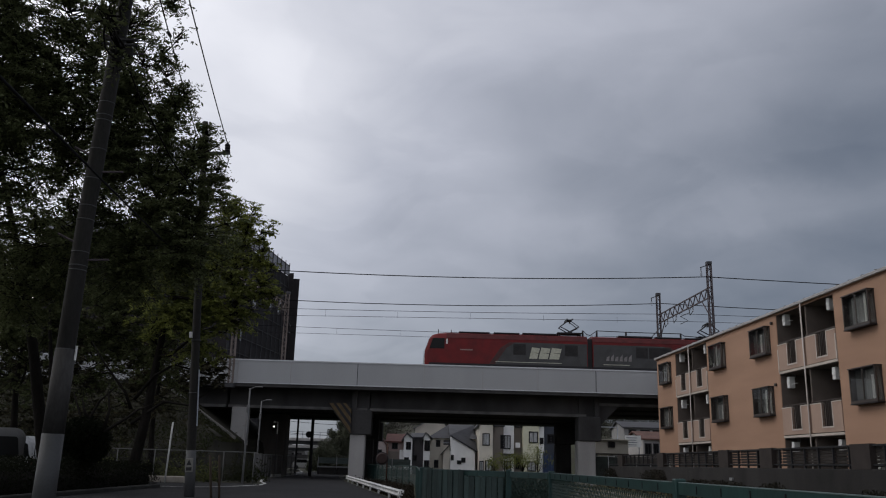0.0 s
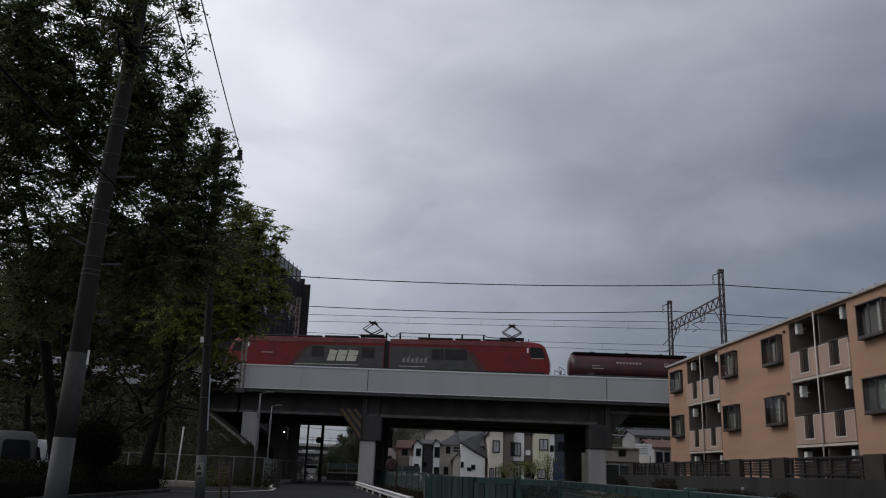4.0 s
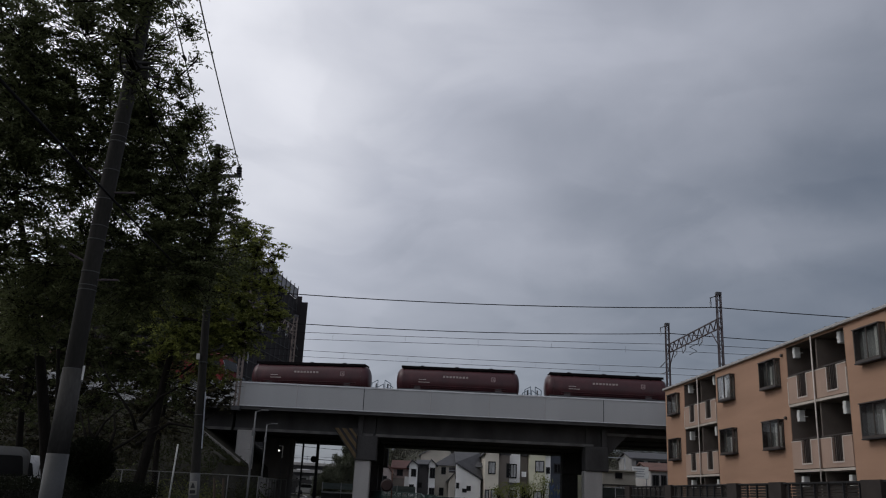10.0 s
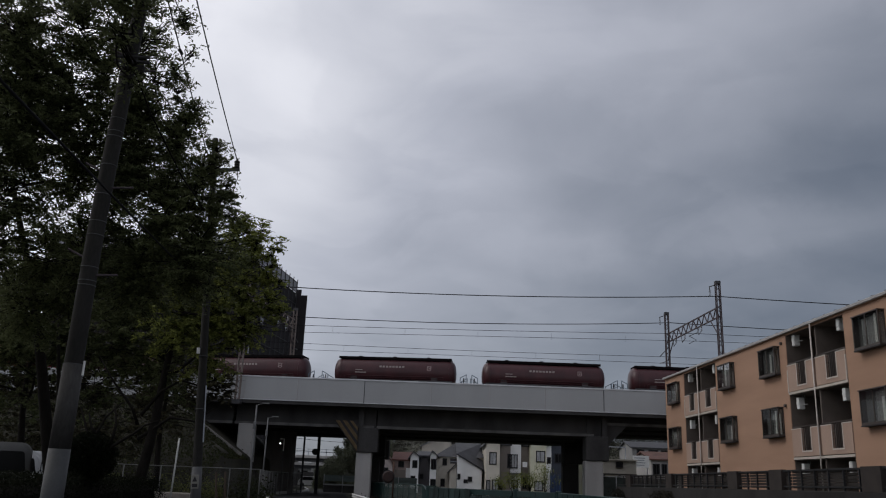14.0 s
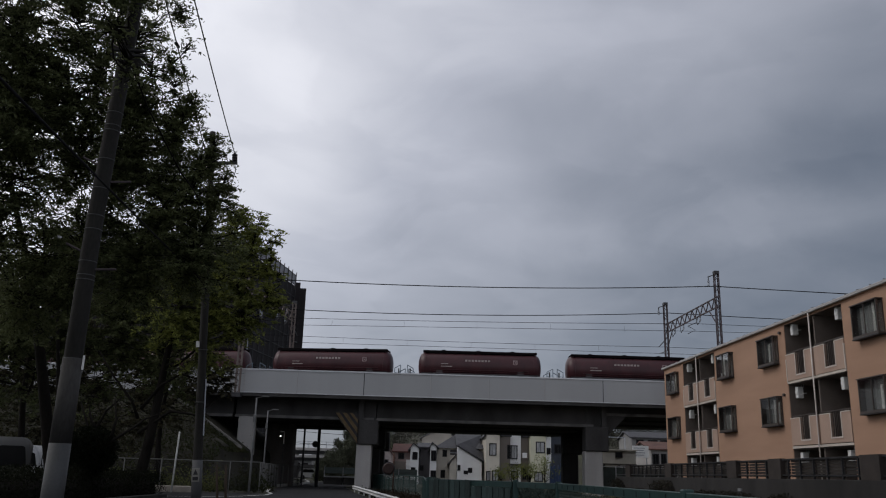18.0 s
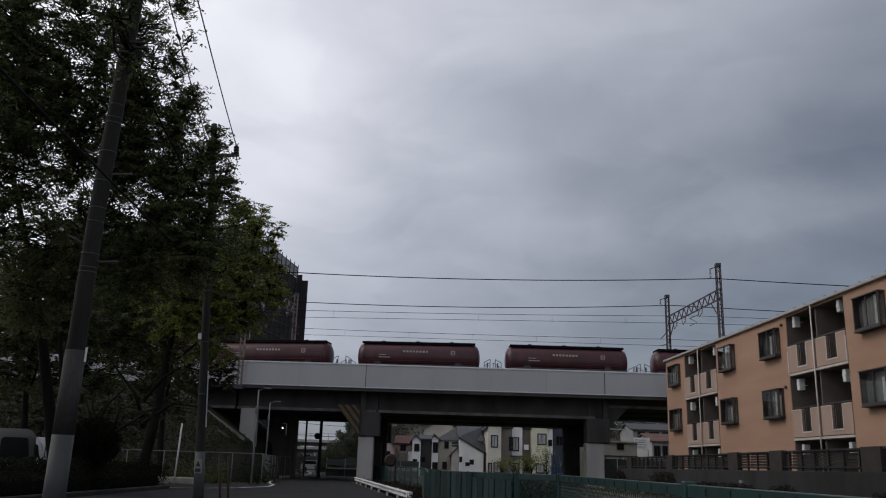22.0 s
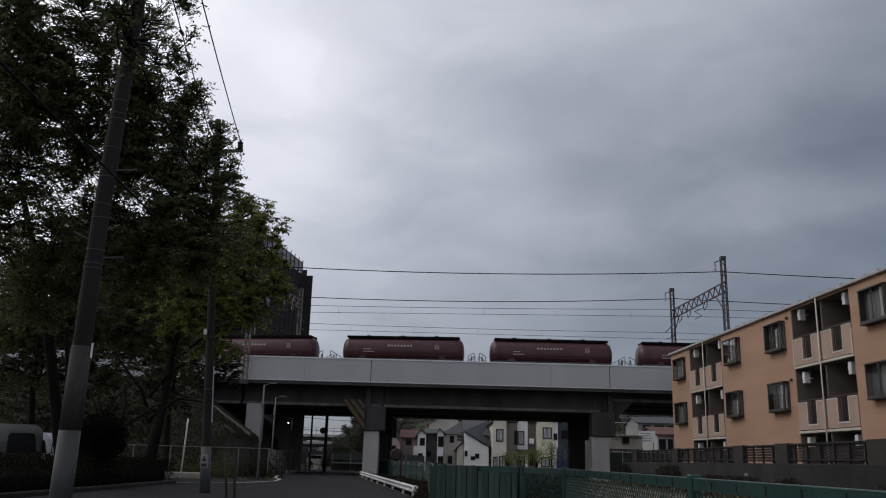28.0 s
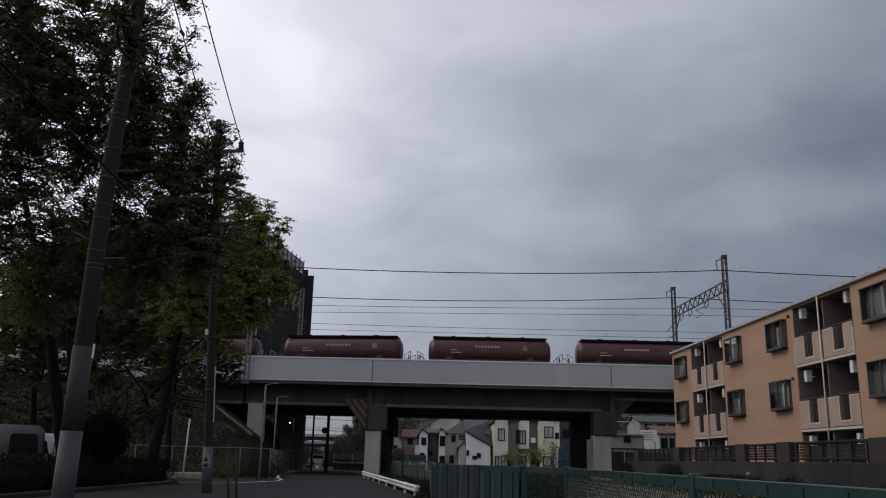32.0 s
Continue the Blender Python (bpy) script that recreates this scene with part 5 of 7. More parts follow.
tree("dark broadleaf tree among the parked cars", (-18.93, 40.00, -0.05), 7.4, (-0.4, 0.2), [
    (-14.11, 38.00, 7.34, 2.84, 1.30),
    (-18.60, 36.50, 6.90, 1.90, 1.60),
    (-18.90, 36.50, 8.40, 1.60, 1.40),
    (-16.77, 38.00, 7.81, 2.84, 1.30),
    (-19.72, 38.00, 8.27, 2.84, 1.30),
    (-11.89, 38.00, 6.09, 2.33, 0.90),
    (-14.90, 38.00, 5.24, 2.33, 0.35),
    (-17.97, 38.00, 5.17, 2.33, 0.40),
    (-20.79, 38.00, 5.10, 2.33, 0.50),
    (-17.66, 38.00, 10.48, 2.33, 0.90),
    (-14.64, 38.00, 9.74, 2.33, 1.20)], LEAF_DARK, 0.165, 1050, 14, 0.18)
tree("dark broadleaf tree on the embankment foot", (-14.42, 46.00, -0.05), 7.0, (-0.2, 0.4), [
    (-12.64, 46.00, 6.67, 1.25, 0.25),
    (-11.70, 45.00, 5.75, 0.85, 0.80),
    (-12.40, 45.00, 5.35, 0.70, 0.60),
    (-10.95, 45.00, 5.55, 0.60, 0.90),
    (-10.75, 45.00, 6.20, 0.62, 0.55),
    (-11.26, 45.00, 6.18, 0.62, 0.55),
    (-11.94, 45.00, 6.28, 0.62, 0.55),
    (-13.10, 45.00, 5.85, 0.95, 0.45),
    (-14.70, 45.00, 5.80, 0.95, 0.45),
    (-13.84, 46.00, 4.64, 2.50, 0.30),
    (-16.66, 48.00, 4.41, 2.61, 0.35),
    (-19.19, 48.00, 4.04, 2.94, 0.35),
    (-22.11, 48.00, 4.29, 2.94, 0.40),
    (-25.00, 48.00, 4.22, 2.94, 0.40),
    (-15.68, 48.00, 7.34, 2.94, 1.10),
    (-19.63, 48.00, 7.57, 3.27, 1.10),
    (-23.59, 48.00, 7.81, 3.59, 1.10)], LEAF_HAZY, 0.22, 800, 15, 0.16)
# Added tree, crown outside the view: keeps sky light off pole and hedge.
tree("leaning dark roadside tree added out of view for its shade", (-7.87, 12.50, -0.05), 11.5, (-0.9, 0.2), [
    (-9.23, 12.50, 9.15, 1.36, 1.00),
    (-8.38, 12.50, 6.99, 1.19, 1.00),
    (-8.57, 12.50, 5.06, 1.36, 1.00),
    (-8.29, 12.50, 9.83, 1.28, 1.00),
    (-6.60, 12.50, 10.21, 1.19, 1.00),
    (-8.03, 12.50, 3.54, 1.11, 1.00),
    (-5.37, 12.50, 9.25, 0.68, 0.90),
    (-6.79, 11.50, 10.74, 1.33, 1.20),
    (-5.69, 12.50, 11.61, 1.28, 1.20),
    (-8.05, 10.50, 10.46, 1.43, 1.20),
    (-8.66, 10.50, 6.46, 1.43, 1.20),
    (-8.23, 10.50, 4.04, 1.43, 1.20),
    (-7.21, 9.50, 11.38, 1.42, 1.20),
    (-5.78, 10.50, 12.51, 1.57, 1.20)], LEAF_DARK, 0.09, 4400, 16, 0.095)


# ---- fences, rails and street things ----
def run_points(pts, step):
    """Points every step metres along a line of corners, with the heading there."""
    out = []
    for a, b in zip(pts, pts[1:]):
        a, b = Vector((*a, 0)), Vector((*b, 0))
        k = max(1, round((b - a).length / step))
        for i in range(k):
            out.append(a.lerp(b, i / k))
    out.append(Vector((*pts[-1], 0)))
    return out


def mesh_panel(bm, a, b, z0, z1, cell, r):
    """Diamond wire mesh between two posts."""
    d = b - a
    L, h = d.length, z1 - z0
    d = d.normalized()
    k = int(L / cell) + 1
    m = int(h / cell) + 1
    for i in range(-m, k + 1):
        for s in (1, -1):
            u0, u1 = (i * cell, i * cell + h) if s == 1 else (i * cell + h, i * cell)
            w0, w1 = z0, z1
            if s == 1:
                if u0 < 0:
                    w0 -= u0
                    u0 = 0
                if u1 > L:
                    w1 -= u1 - L
                    u1 = L
            else:
                if u1 < 0:
                    w1 += u1
                    u1 = 0
                if u0 > L:
                    w0 += u0 - L
                    u0 = L
            if w1 - w0 > 0.01:
                rod(bm, a + d * u0 + Vector((0, 0, w0)), a + d * u1 + Vector((0, 0, w1)), r, n=3)


def mesh_fence(name, label, pts, step, top, cell, r, material, post=0.032, rail=0.03, square=False, wires=None):
    t = thing(name, label, "fence", kind="structure")
    posts = run_points(pts, step)
    for p in posts:
        bm = B()
        if square:
            box(bm, p.x - post, p.x + post, p.y - post, p.y + post, -0.2, top + 0.02, 0.008)
        else:
            rod(bm, (p.x, p.y, -0.2), (p.x, p.y, top + 0.02), post, n=8)
        part("post", bm, material, t)
    for a, b in zip(posts, posts[1:]):
        bm = B()
        rod(bm, a + Vector((0, 0, top)), b + Vector((0, 0, top)), rail, n=6)
        part("top_rail", bm, material, t)
        bm = B()
        mesh_panel(bm, a, b, 0.06, top - 0.03, cell, r)
        part("wire_mesh", bm, wires or material, t)
    return t


def green_fence():
    pts_near = [(1.98, -5.4), (1.98, 0.6), (1.98, 6.6), (2.0, 13.25)]
    t = thing("green_fence", "green steel-railed chain-link fence beside the street", "fence", kind="structure")
    top = 1.18
    corners = [Vector((x, y, 0)) for x, y in pts_near + [(1.42, 14.1), (0.0, 15.4)]]
    for i, (a, b) in enumerate(zip(corners, corners[1:])):
        d = (b - a).normalized()
        n = Vector((-d.y, d.x, 0))
        for c in ([a, b] if i == len(corners) - 2 else [a]):
            bm = B()
            box(bm, c.x - 0.045, c.x + 0.045, c.y - 0.045, c.y + 0.045, -0.2, top + 0.03, 0.01)
            part("post", bm, GREEN_FENCE, t)
        bm = B()
        a1, b1 = a + d * 0.06, b - d * 0.06
        prism(bm, [a1 - n * 0.025 + Vector((0, 0, top - 0.085)), b1 - n * 0.025 + Vector((0, 0, top - 0.085)),
                   b1 - n * 0.025 + Vector((0, 0, top)), a1 - n * 0.025 + Vector((0, 0, top))], n * 0.05)
        rail = part("top_rail", bm, GREEN_FENCE, t)
        bm = B()
        k = max(1, int((b - a).length / 0.5))
        for j in range(1, k):
            c = a.lerp(b, j / k)
            rod(bm, c + n * 0.028 + Vector((0, 0, top - 0.07)), c + n * 0.028 + Vector((0, 0, top - 0.015)), 0.006, n=4)
            rod(bm, c - n * 0.028 + Vector((0, 0, top - 0.07)), c - n * 0.028 + Vector((0, 0, top - 0.015)), 0.006, n=4)
        part("slot_marks", bm, BLACK, rail)
        # thin paler plate on the rail: the sky's highlight painted as colour
        bm = B()
        prism(bm, [a1 - n * 0.027 + Vector((0, 0, top)), b1 - n * 0.027 + Vector((0, 0, top)), b1 + n * 0.027 + Vector((0, 0, top)), a1 + n * 0.027 + Vector((0, 0, top))], (0, 0, 0.006))
        part("rail_cap", bm, RAIL_HIGHLIGHT, rail, "paler upper face with the sky's highlight painted on")
        bm = B()
        mesh_panel(bm, a, b, 0.05, top - 0.1, 0.085, 0.0046)
        part("wire_mesh", bm, GREEN_WIRE, t)
        if i == len(corners) - 2:
            # weathered green boards tied to the last panel
            rng = np.random.default_rng(77)
            k = 15
            for j in range(k):
                f0, f1 = j / k + 0.004, (j + 0.93) / k
                p0, p1 = a1.lerp(b1, f0) + n * (0.05 + 0.012 * (j % 2)), a1.lerp(b1, f1) + n * (0.05 + 0.012 * (j % 2))
                h = top - 0.01 + 0.03 * rng.random() if j > 6 else top - 0.09
                bm = B()
                prism(bm, [p0, p1, p1 + Vector((0, 0, h)), p0 + Vector((0, 0, h - 0.012))], n * 0.014)
                part("board", bm, BOARD_GREEN, t)
    mesh_fence("road_fence", "dark green mesh fence following the road edge", [(0.0, 15.4), (-0.3, 44), (-3.5, 63), (-5.6, 80)], 2.4, 1.12, 0.1, 0.004, GREEN_FENCE, square=True)


BOARD_GREEN = mat("weathered_green_board", (0.030, 0.050, 0.048), 0.8, vary=0.5, scale=3, bump=0.3, stretch=(2, 2, 0.3), per_piece=0.35)
# Rail green lightened to paint the sky-lit top edge.
RAIL_HIGHLIGHT = mat("lit_green_rail_top", (0.10, 0.14, 0.135), 0.6, vary=0.3, scale=6)
GREEN_WIRE = mat("green_coated_wire", (0.02, 0.044, 0.038), 0.5, vary=0.3, scale=8, bump=0)
green_fence()
mesh_fence("wire_fence", "old galvanised mesh fence at the foot of the embankment", [(-22.0, 45.6), (-12.2, 45.6), (-9.3, 47.5), (-10.8, 57.5), (-11.6, 66), (-11.0, 75)], 2.0, 1.62, 0.14, 0.003, mat("dull_galvanised_tube", (0.17, 0.17, 0.165), 0.7, vary=0.3, scale=4), rail=0.024, wires=STEEL_DARK)


def guard_rail():
    t = thing("guard_rail", "low white corrugated steel guard rail at the road edge", "guard rail")
    a, b = Vector((-0.75, 29.0, 0)), Vector((-4.9, 56.0, 0))
    d = (b - a).normalized()
    n = Vector((-d.y, d.x, 0))
    L = (b - a).length
    for i in range(8):
        p = a + d * (L * i / 7) - n * 0.12
        bm = B()
        rod(bm, p + Vector((0, 0, -0.3)), p + Vector((0, 0, 0.38)), 0.05, n=10)
        post = part("post", bm, GUARD_WHITE, t)
        bm = B()
        rod(bm, p + Vector((0, 0, 0.375)), p + Vector((0, 0, 0.40)), 0.054, 0.035, n=10)
        part("cap", bm, GUARD_WHITE, post)
    for z in (0.29,):
        bm = B()
        for dz0, dz1, o0, o1 in ((-0.12, -0.07, 0.0, 0.06), (-0.07, -0.02, 0.06, 0.01), (-0.02, 0.02, 0.01, 0.01), (0.02, 0.07, 0.01, 0.06), (0.07, 0.12, 0.06, 0.0)):
            prism(bm, [a + n * o0 + Vector((0, 0, z + dz0)), b + n * o0 + Vector((0, 0, z + dz0)),
                       b + n * o1 + Vector((0, 0, z + dz1)), a + n * o1 + Vector((0, 0, z + dz1))], -n * 0.02)
        part("beam", bm, GUARD_WHITE, t)
    bm = B()
    c = a - d * 0.2
    rod(bm, c + Vector((0, 0, -0.1)), c + Vector((0, 0, 0.42)), 0.07, n=12)
    part("end_cap", bm, GUARD_WHITE, t)


GUARD_WHITE = mat("grimy_white_enamel", (0.62, 0.62, 0.60), 0.55, vary=0.35, scale=3, second=(0.40, 0.41, 0.41))
guard_rail()


LAMP_GREY = mat("dull_grey_lamp_paint", (0.19, 0.193, 0.197), 0.7, vary=0.3, scale=3)


def street_lamp(x, y, h, reach, label):
    t = thing("street_lamp", label, "street lamp", "street lamps by the bridge", pose(x, y, 0))
    bm = B()
    rod(bm, (0, 0, -0.2), (0, 0, h), 0.06, 0.04, n=10)
    part("pole", bm, LAMP_GREY, t)
    bm = B()
    tube(bm, [(0, 0, h - 0.05), (0.12 * reach, 0, h + 0.02), (0.45 * reach, 0, h + 0.08)], 0.025, 6)
    part("arm", bm, LAMP_GREY, t)
    bm = B()
    a, b = sorted((0.28 * reach, 0.72 * reach))
    box(bm, a, b, -0.08, 0.08, h + 0.05, h + 0.12, 0.025)
    part("lamp_head", bm, LAMP_GREY, t)
    bm = B()
    box(bm, -0.075, 0.075, -0.13, -0.05, h - 1.25, h - 0.85, 0.02)
    part("control_box", bm, LAMP_GREY, t)


street_lamp(-9.15, 44.2, 4.85, 0.9, "slim galvanised street lamp beside the wire fence")
street_lamp(-11.35, 59.0, 5.2, 1.0, "slim galvanised street lamp under the bridge edge")


def small_street_things():
    # marker post on the cream kerb
    t = thing("marker_post", "thin leaning white marker post", "post", at=pose(-13.02, 44.0, 0, 0, 2.0, 0))
    bm = B()
    rod(bm, (0, 0, -0.1), (0, 0, 3.0), 0.045, n=8)
    part("shaft", bm, GUARD_WHITE, t)
    for x, lean in ((-6.26, -6), (-6.02, -4.5)):
        t = thing("wooden_stake", "leaning brown wooden stake", "stake", "stakes by the roadside", pose(x, 26.0, 0, 2, lean, 0))
        bm = B()
        rod(bm, (0, 0, -0.2), (0, 0, 1.36), 0.04, 0.035, n=8)
        part("shaft", bm, mat("brown_stake_wood", (0.06, 0.043, 0.03), 0.9, vary=0.4, stretch=(4, 4, 0.5)), t)
    # convex road mirror seen from behind
    t = thing("road_mirror", "round orange-backed convex road mirror on a post", "road mirror", at=pose(-2.3, 55.5, 0))
    bm = B()
    rod(bm, (0, 0, -0.2), (0, 0, 2.5), 0.045, n=8)
    part("post", bm, mat("rusty_orange_post", (0.08, 0.038, 0.026), 0.7, vary=0.4), t)
    bm = B()
    rod(bm, (-0.32, -0.06, 1.52), (-0.32, -0.16, 1.52), 0.38, 0.3, n=24)
    m = part("mirror_back", bm, mat("faded_orange_enamel", (0.034, 0.018, 0.016), 0.6, vary=0.35), t)
    bm = B()
    rod(bm, (-0.32, -0.03, 1.52), (-0.32, -0.06, 1.52), 0.42, n=24)
    part("rim", bm, STEEL_DARK, m)
    # height warning boards hung between deck and pier
    t = thing("hazard_boards", "dull yellow and black diagonal hazard boards on the pier", "hazard board")
    bm = B()
    prism(bm, [(-7.05, 61.62, 5.40), (-5.32, 61.62, 5.40), (-5.25, 61.62, 3.12)], (0, 0.05, 0))
    part("backing_board", bm, BLACK, t)
    for o, w in ((0.10, 0.30), (0.62, 0.30), (1.14, 0.22)):
        bm = B()
        lo = 3.12 + o * 1.32
        prism(bm, [(-7.05 + o, 61.6, 5.38), (-7.05 + o + w, 61.6, 5.38), (-5.30, 61.6, lo + w * 1.32), (-5.27, 61.6, lo)], (0, 0.03, 0))
        part("yellow_stripe", bm, HAZARD, t)
    # lit lamp on the rear column
    t = thing("bridge_lamp", "small lit white lamp on a bracket under the bridge", "lamp")
    bm = B()
    tube(bm, [(-11.3, 66.0, 3.2), (-11.3, 66.0, 4.1), (-11.6, 66.0, 4.1)], 0.042, 6)
    part("bracket", bm, WHITE, t)
    bm = B()
    box(bm, -11.32, -11.28, 65.98, 66.02, -0.1, 3.25)
    part("pole", bm, STEEL_DARK, t)
    bm = B()
    bmesh.ops.create_uvsphere(bm, u_segments=12, v_segments=8, radius=0.062, matrix=Matrix.Translation((-11.58, 66.0, 3.75)))
    part("globe", bm, glow_mat("lit_globe", (1, 0.98, 0.92), 2.0), t)


# Yellow dimmed in the paint itself: the deck's shade is put in.
HAZARD = mat("shade_dimmed_yellow", (0.120, 0.083, 0.042), 0.75, vary=0.4, scale=3)
small_street_things()


def far_poles():
    for x, y, h in ((-11.2, 76.0, 9.5), (-9.4, 72.2, 9.5)):
        t = thing("utility_pole", "dark utility pole beyond the bridge", "utility pole", "poles along the street", pose(x, y, 0))
        bm = B()
        rod(bm, (0, 0, -0.3), (0, 0, 5.9), 0.15 if y < 75 else 0.09, 0.12 if y < 75 else 0.08, n=12)
        part("shaft", bm, STEEL_DARK, t)
        if y < 75:
            bm = B()
            rod(bm, (-0.25, -0.22, 3.4), (-0.25, -0.16, 3.4), 0.27, n=20)
            part("round_sign_back", bm, STEEL_DARK, t)
    # elevated road far beyond
    t = thing("far_viaduct", "distant pale elevated road with slim railings", "viaduct")
    bm = B()
    box(bm, -75, 20, 150, 158, 4.6, 5.1, 0.05)
    part("deck", bm, CONCRETE, t)
    boxed("girder", (-75, 20, 150.5, 157.5, 4.1, 4.6), STEEL_DARK, t)
    boxed("lower_deck", (-75, 20, 146, 149, 3.35, 3.8), CONCRETE, t)
    boxed("lower_girder", (-75, 20, 146.4, 148.6, 2.85, 3.35), STEEL_DARK, t)
    boxed("abutment_wall", (-75, -12, 142, 142.4, -0.2, 2.2), CONCRETE_DARK, t)
    for z in (5.6, 6.1):
        boxed("railing", (-75, 20, 150.0, 150.1, z, z + 0.08), PALE_STEEL, t)
    for k in range(10):
        x = -70 + k * 9
        boxed("pier", (x, x + 1.2, 151, 156, -0.2, 4.1), CONCRETE, t)
    for k in range(30):
        x = -74 + k * 3.1
        boxed("railing_post", (x, x + 0.1, 150.0, 150.1, 5.1, 6.2), PALE_STEEL, t)
    # low wall and pipe rail on the far side of the road
    t = thing("roadside_barrier", "grey-green panelled roadside barrier with a white pipe rail", "barrier")
    boxed("base_wall", (-10.3, -1.2, 84.5, 84.8, -0.1, 0.66), CONCRETE_DARK, t)
    boxed("white_rail", (-10.3, -1.2, 84.36, 84.44, 0.68, 0.80), STEEL_GALV, t)
    for k in range(5):
        x = -10.25 + k * 1.82
        boxed("panel", (x, x + 1.78, 84.52, 84.58, 1.05, 1.62), mat("grey_green_panel", (0.10, 0.125, 0.122), 0.8, vary=0.35, scale=1.5, stretch=(1, 1, 3), per_piece=0.15), t)
        boxed("post", (x - 0.05, x + 0.03, 84.5, 84.6, -0.1, 1.68), STEEL_GALV, t)
    # kerb that leads the road round to the west beyond the bridge
    bm = B()
    pts = [(-11.6, 66.0), (-11.4, 76.0), (-12.3, 88.0), (-15.0, 104.0), (-20.0, 122.0)]
    for (ax, ay), (bx, by) in zip(pts, pts[1:]):
        prism(bm, [(ax, ay, -0.02), (bx, by, -0.02), (bx + 0.18, by, -0.02), (ax + 0.18, ay, -0.02)], (0, 0, 0.2))
    setting("kerb_3", bm, CONCRETE, "pale concrete kerb curving beyond the bridge", "kerb")
    # parked car at the far bend
    for x, y, w in ((-17.6, 128.0, 1.7),):
        t = thing("car", "small white car parked far beyond the bridge", "car", "far parked cars", pose(x, y, 0))
        bm = B()
        prism(bm, [(-w, -0.8, 0.25), (w, -0.8, 0.25), (w, -0.8, 0.8), (w * 0.55, -0.8, 0.95), (w * 0.3, -0.8, 1.5), (-w * 0.6, -0.8, 1.5), (-w * 0.95, -0.8, 0.9)], (0, 1.6, 0))
        part("body", bm, H_WHITE_FAR, t)
        bm = B()
        prism(bm, [(w * 0.48, -0.81, 0.95), (w * 0.26, -0.81, 1.42), (-w * 0.55, -0.81, 1.42), (-w * 0.8, -0.81, 0.95)], (0, 1.62, 0))
        part("window", bm, TINTED, t)
        for u in (-w * 0.6, w * 0.6):
            bm = B()
            rod(bm, (u, -0.82, 0.3), (u, 0.82, 0.3), 0.3, n=14)
            part("wheel", bm, BLACK, t)


H_WHITE_FAR = mat("white_car_enamel", (0.42, 0.42, 0.42), 0.4, vary=0.1, bump=0, spec=0.4)
far_poles()


def channel_wall():
    """Concrete wall with a dark railing in front of the apartment house."""
    bm = B()
    box(bm, 12.4, 12.65, -10, 57, -0.3, 1.45, 0.02)
    setting("wall_channel", bm, mat("stained_block_wall", (0.028, 0.026, 0.025), 0.92, vary=0.55, scale=0.9, bump=0.4, stretch=(1, 1, 0.5)), "stained grey concrete wall along the channel", "wall")
    t = thing("wall_railing", "dark steel railing on the channel wall", "railing")
    bm = B()
    for z in (1.55, 2.08):
        box(bm, 12.47, 12.53, -10, 57, z, z + 0.05)
    part("rail", bm, BLACK, t)
    # dark slatted screen tied behind the rails
    slat = None
    for k in range(16, 33):
        y = -9.5 + k * 1.96
        for j in range(6):
            if slat is None:
                slat = boxed("screen_slat", (-0.012, 0.012, 0.05, 1.91, -0.041, 0.041), mat("dark_brown_slat", (0.030, 0.025, 0.022), 0.85, vary=0.4, scale=3, per_piece=0.3), t, at=pose(12.58, y - 0.03, 1.56 + 0.1 * j))
            else:
                share("screen_slat", slat.data, t, pose(12.58, y - 0.03, 1.56 + 0.1 * j))
    for k in range(67):
        y = -9.5 + k * 0.98
        boxed("post", (12.47, 12.53, y - 0.03, y + 0.03, 1.44, 2.12), BLACK, t)
    for y in (53.5, 44.5, 35.1, 30.7, 24.0, 19.0, 14.5):
        boxed("solid_panel", (12.4, 12.6, y - 0.55, y + 0.55, 1.44, 2.15), mat("dark_brown_board", (0.034, 0.027, 0.024), 0.8, vary=0.35), t)
    bm = B()
    quad(bm, [(2.25, -20, -0.012), (12.4, -20, -0.012), (12.4, 57, -0.012), (2.25, 57, -0.012)])
    setting("channel_bank", bm, mat("dry_gravel_bank", (0.17, 0.158, 0.13), 0.95, vary=0.45, scale=0.8, bump=0.5), "dry gravel and dead grass on the channel bank", "ground")
    t = thing("meter_box", "small grey meter box on the channel wall", "box")
    boxed("case", (12.34, 12.4, 34.0, 34.35, 0.95, 1.06), LAMP_GREY, t)
    # mesh fence with a dark screen behind the second pier
    t = thing("site_fence", "dark screened site fence beside the bridge pier", "fence")
    for k in range(12):
        x = 12.8 + k * 1.05
        p = boxed("screen_panel", (x + 0.03, x + 1.02, 63.6, 63.64, 0.1, 2.12), mat("dark_green_screen", (0.045, 0.055, 0.05), 0.9, vary=0.4), t)
        boxed("post", (x - 0.03, x + 0.03, 63.56, 63.66, -0.1, 2.2), STEEL_GALV, t)
    boxed("top_rail", (12.8, 25.4, 63.58, 63.64, 2.14, 2.18), STEEL_GALV, t)


channel_wall()


def chan_weeds():
    rng = np.random.default_rng(21)
    n = 9000
    c = np.stack([rng.uniform(2.4, 12.2, n), rng.uniform(1, 56, n), np.minimum(rng.gamma(2.0, 0.12, n), 0.7)], 1)
    leaves_mesh("bank_weeds", c, 0.12, leaf_mat("dry_weed_leaf", (0.12, 0.108, 0.075), (0.11, 0.11, 0.05)), None, "straggly dry weeds on the channel bank")["category"] = "weeds"


chan_weeds()


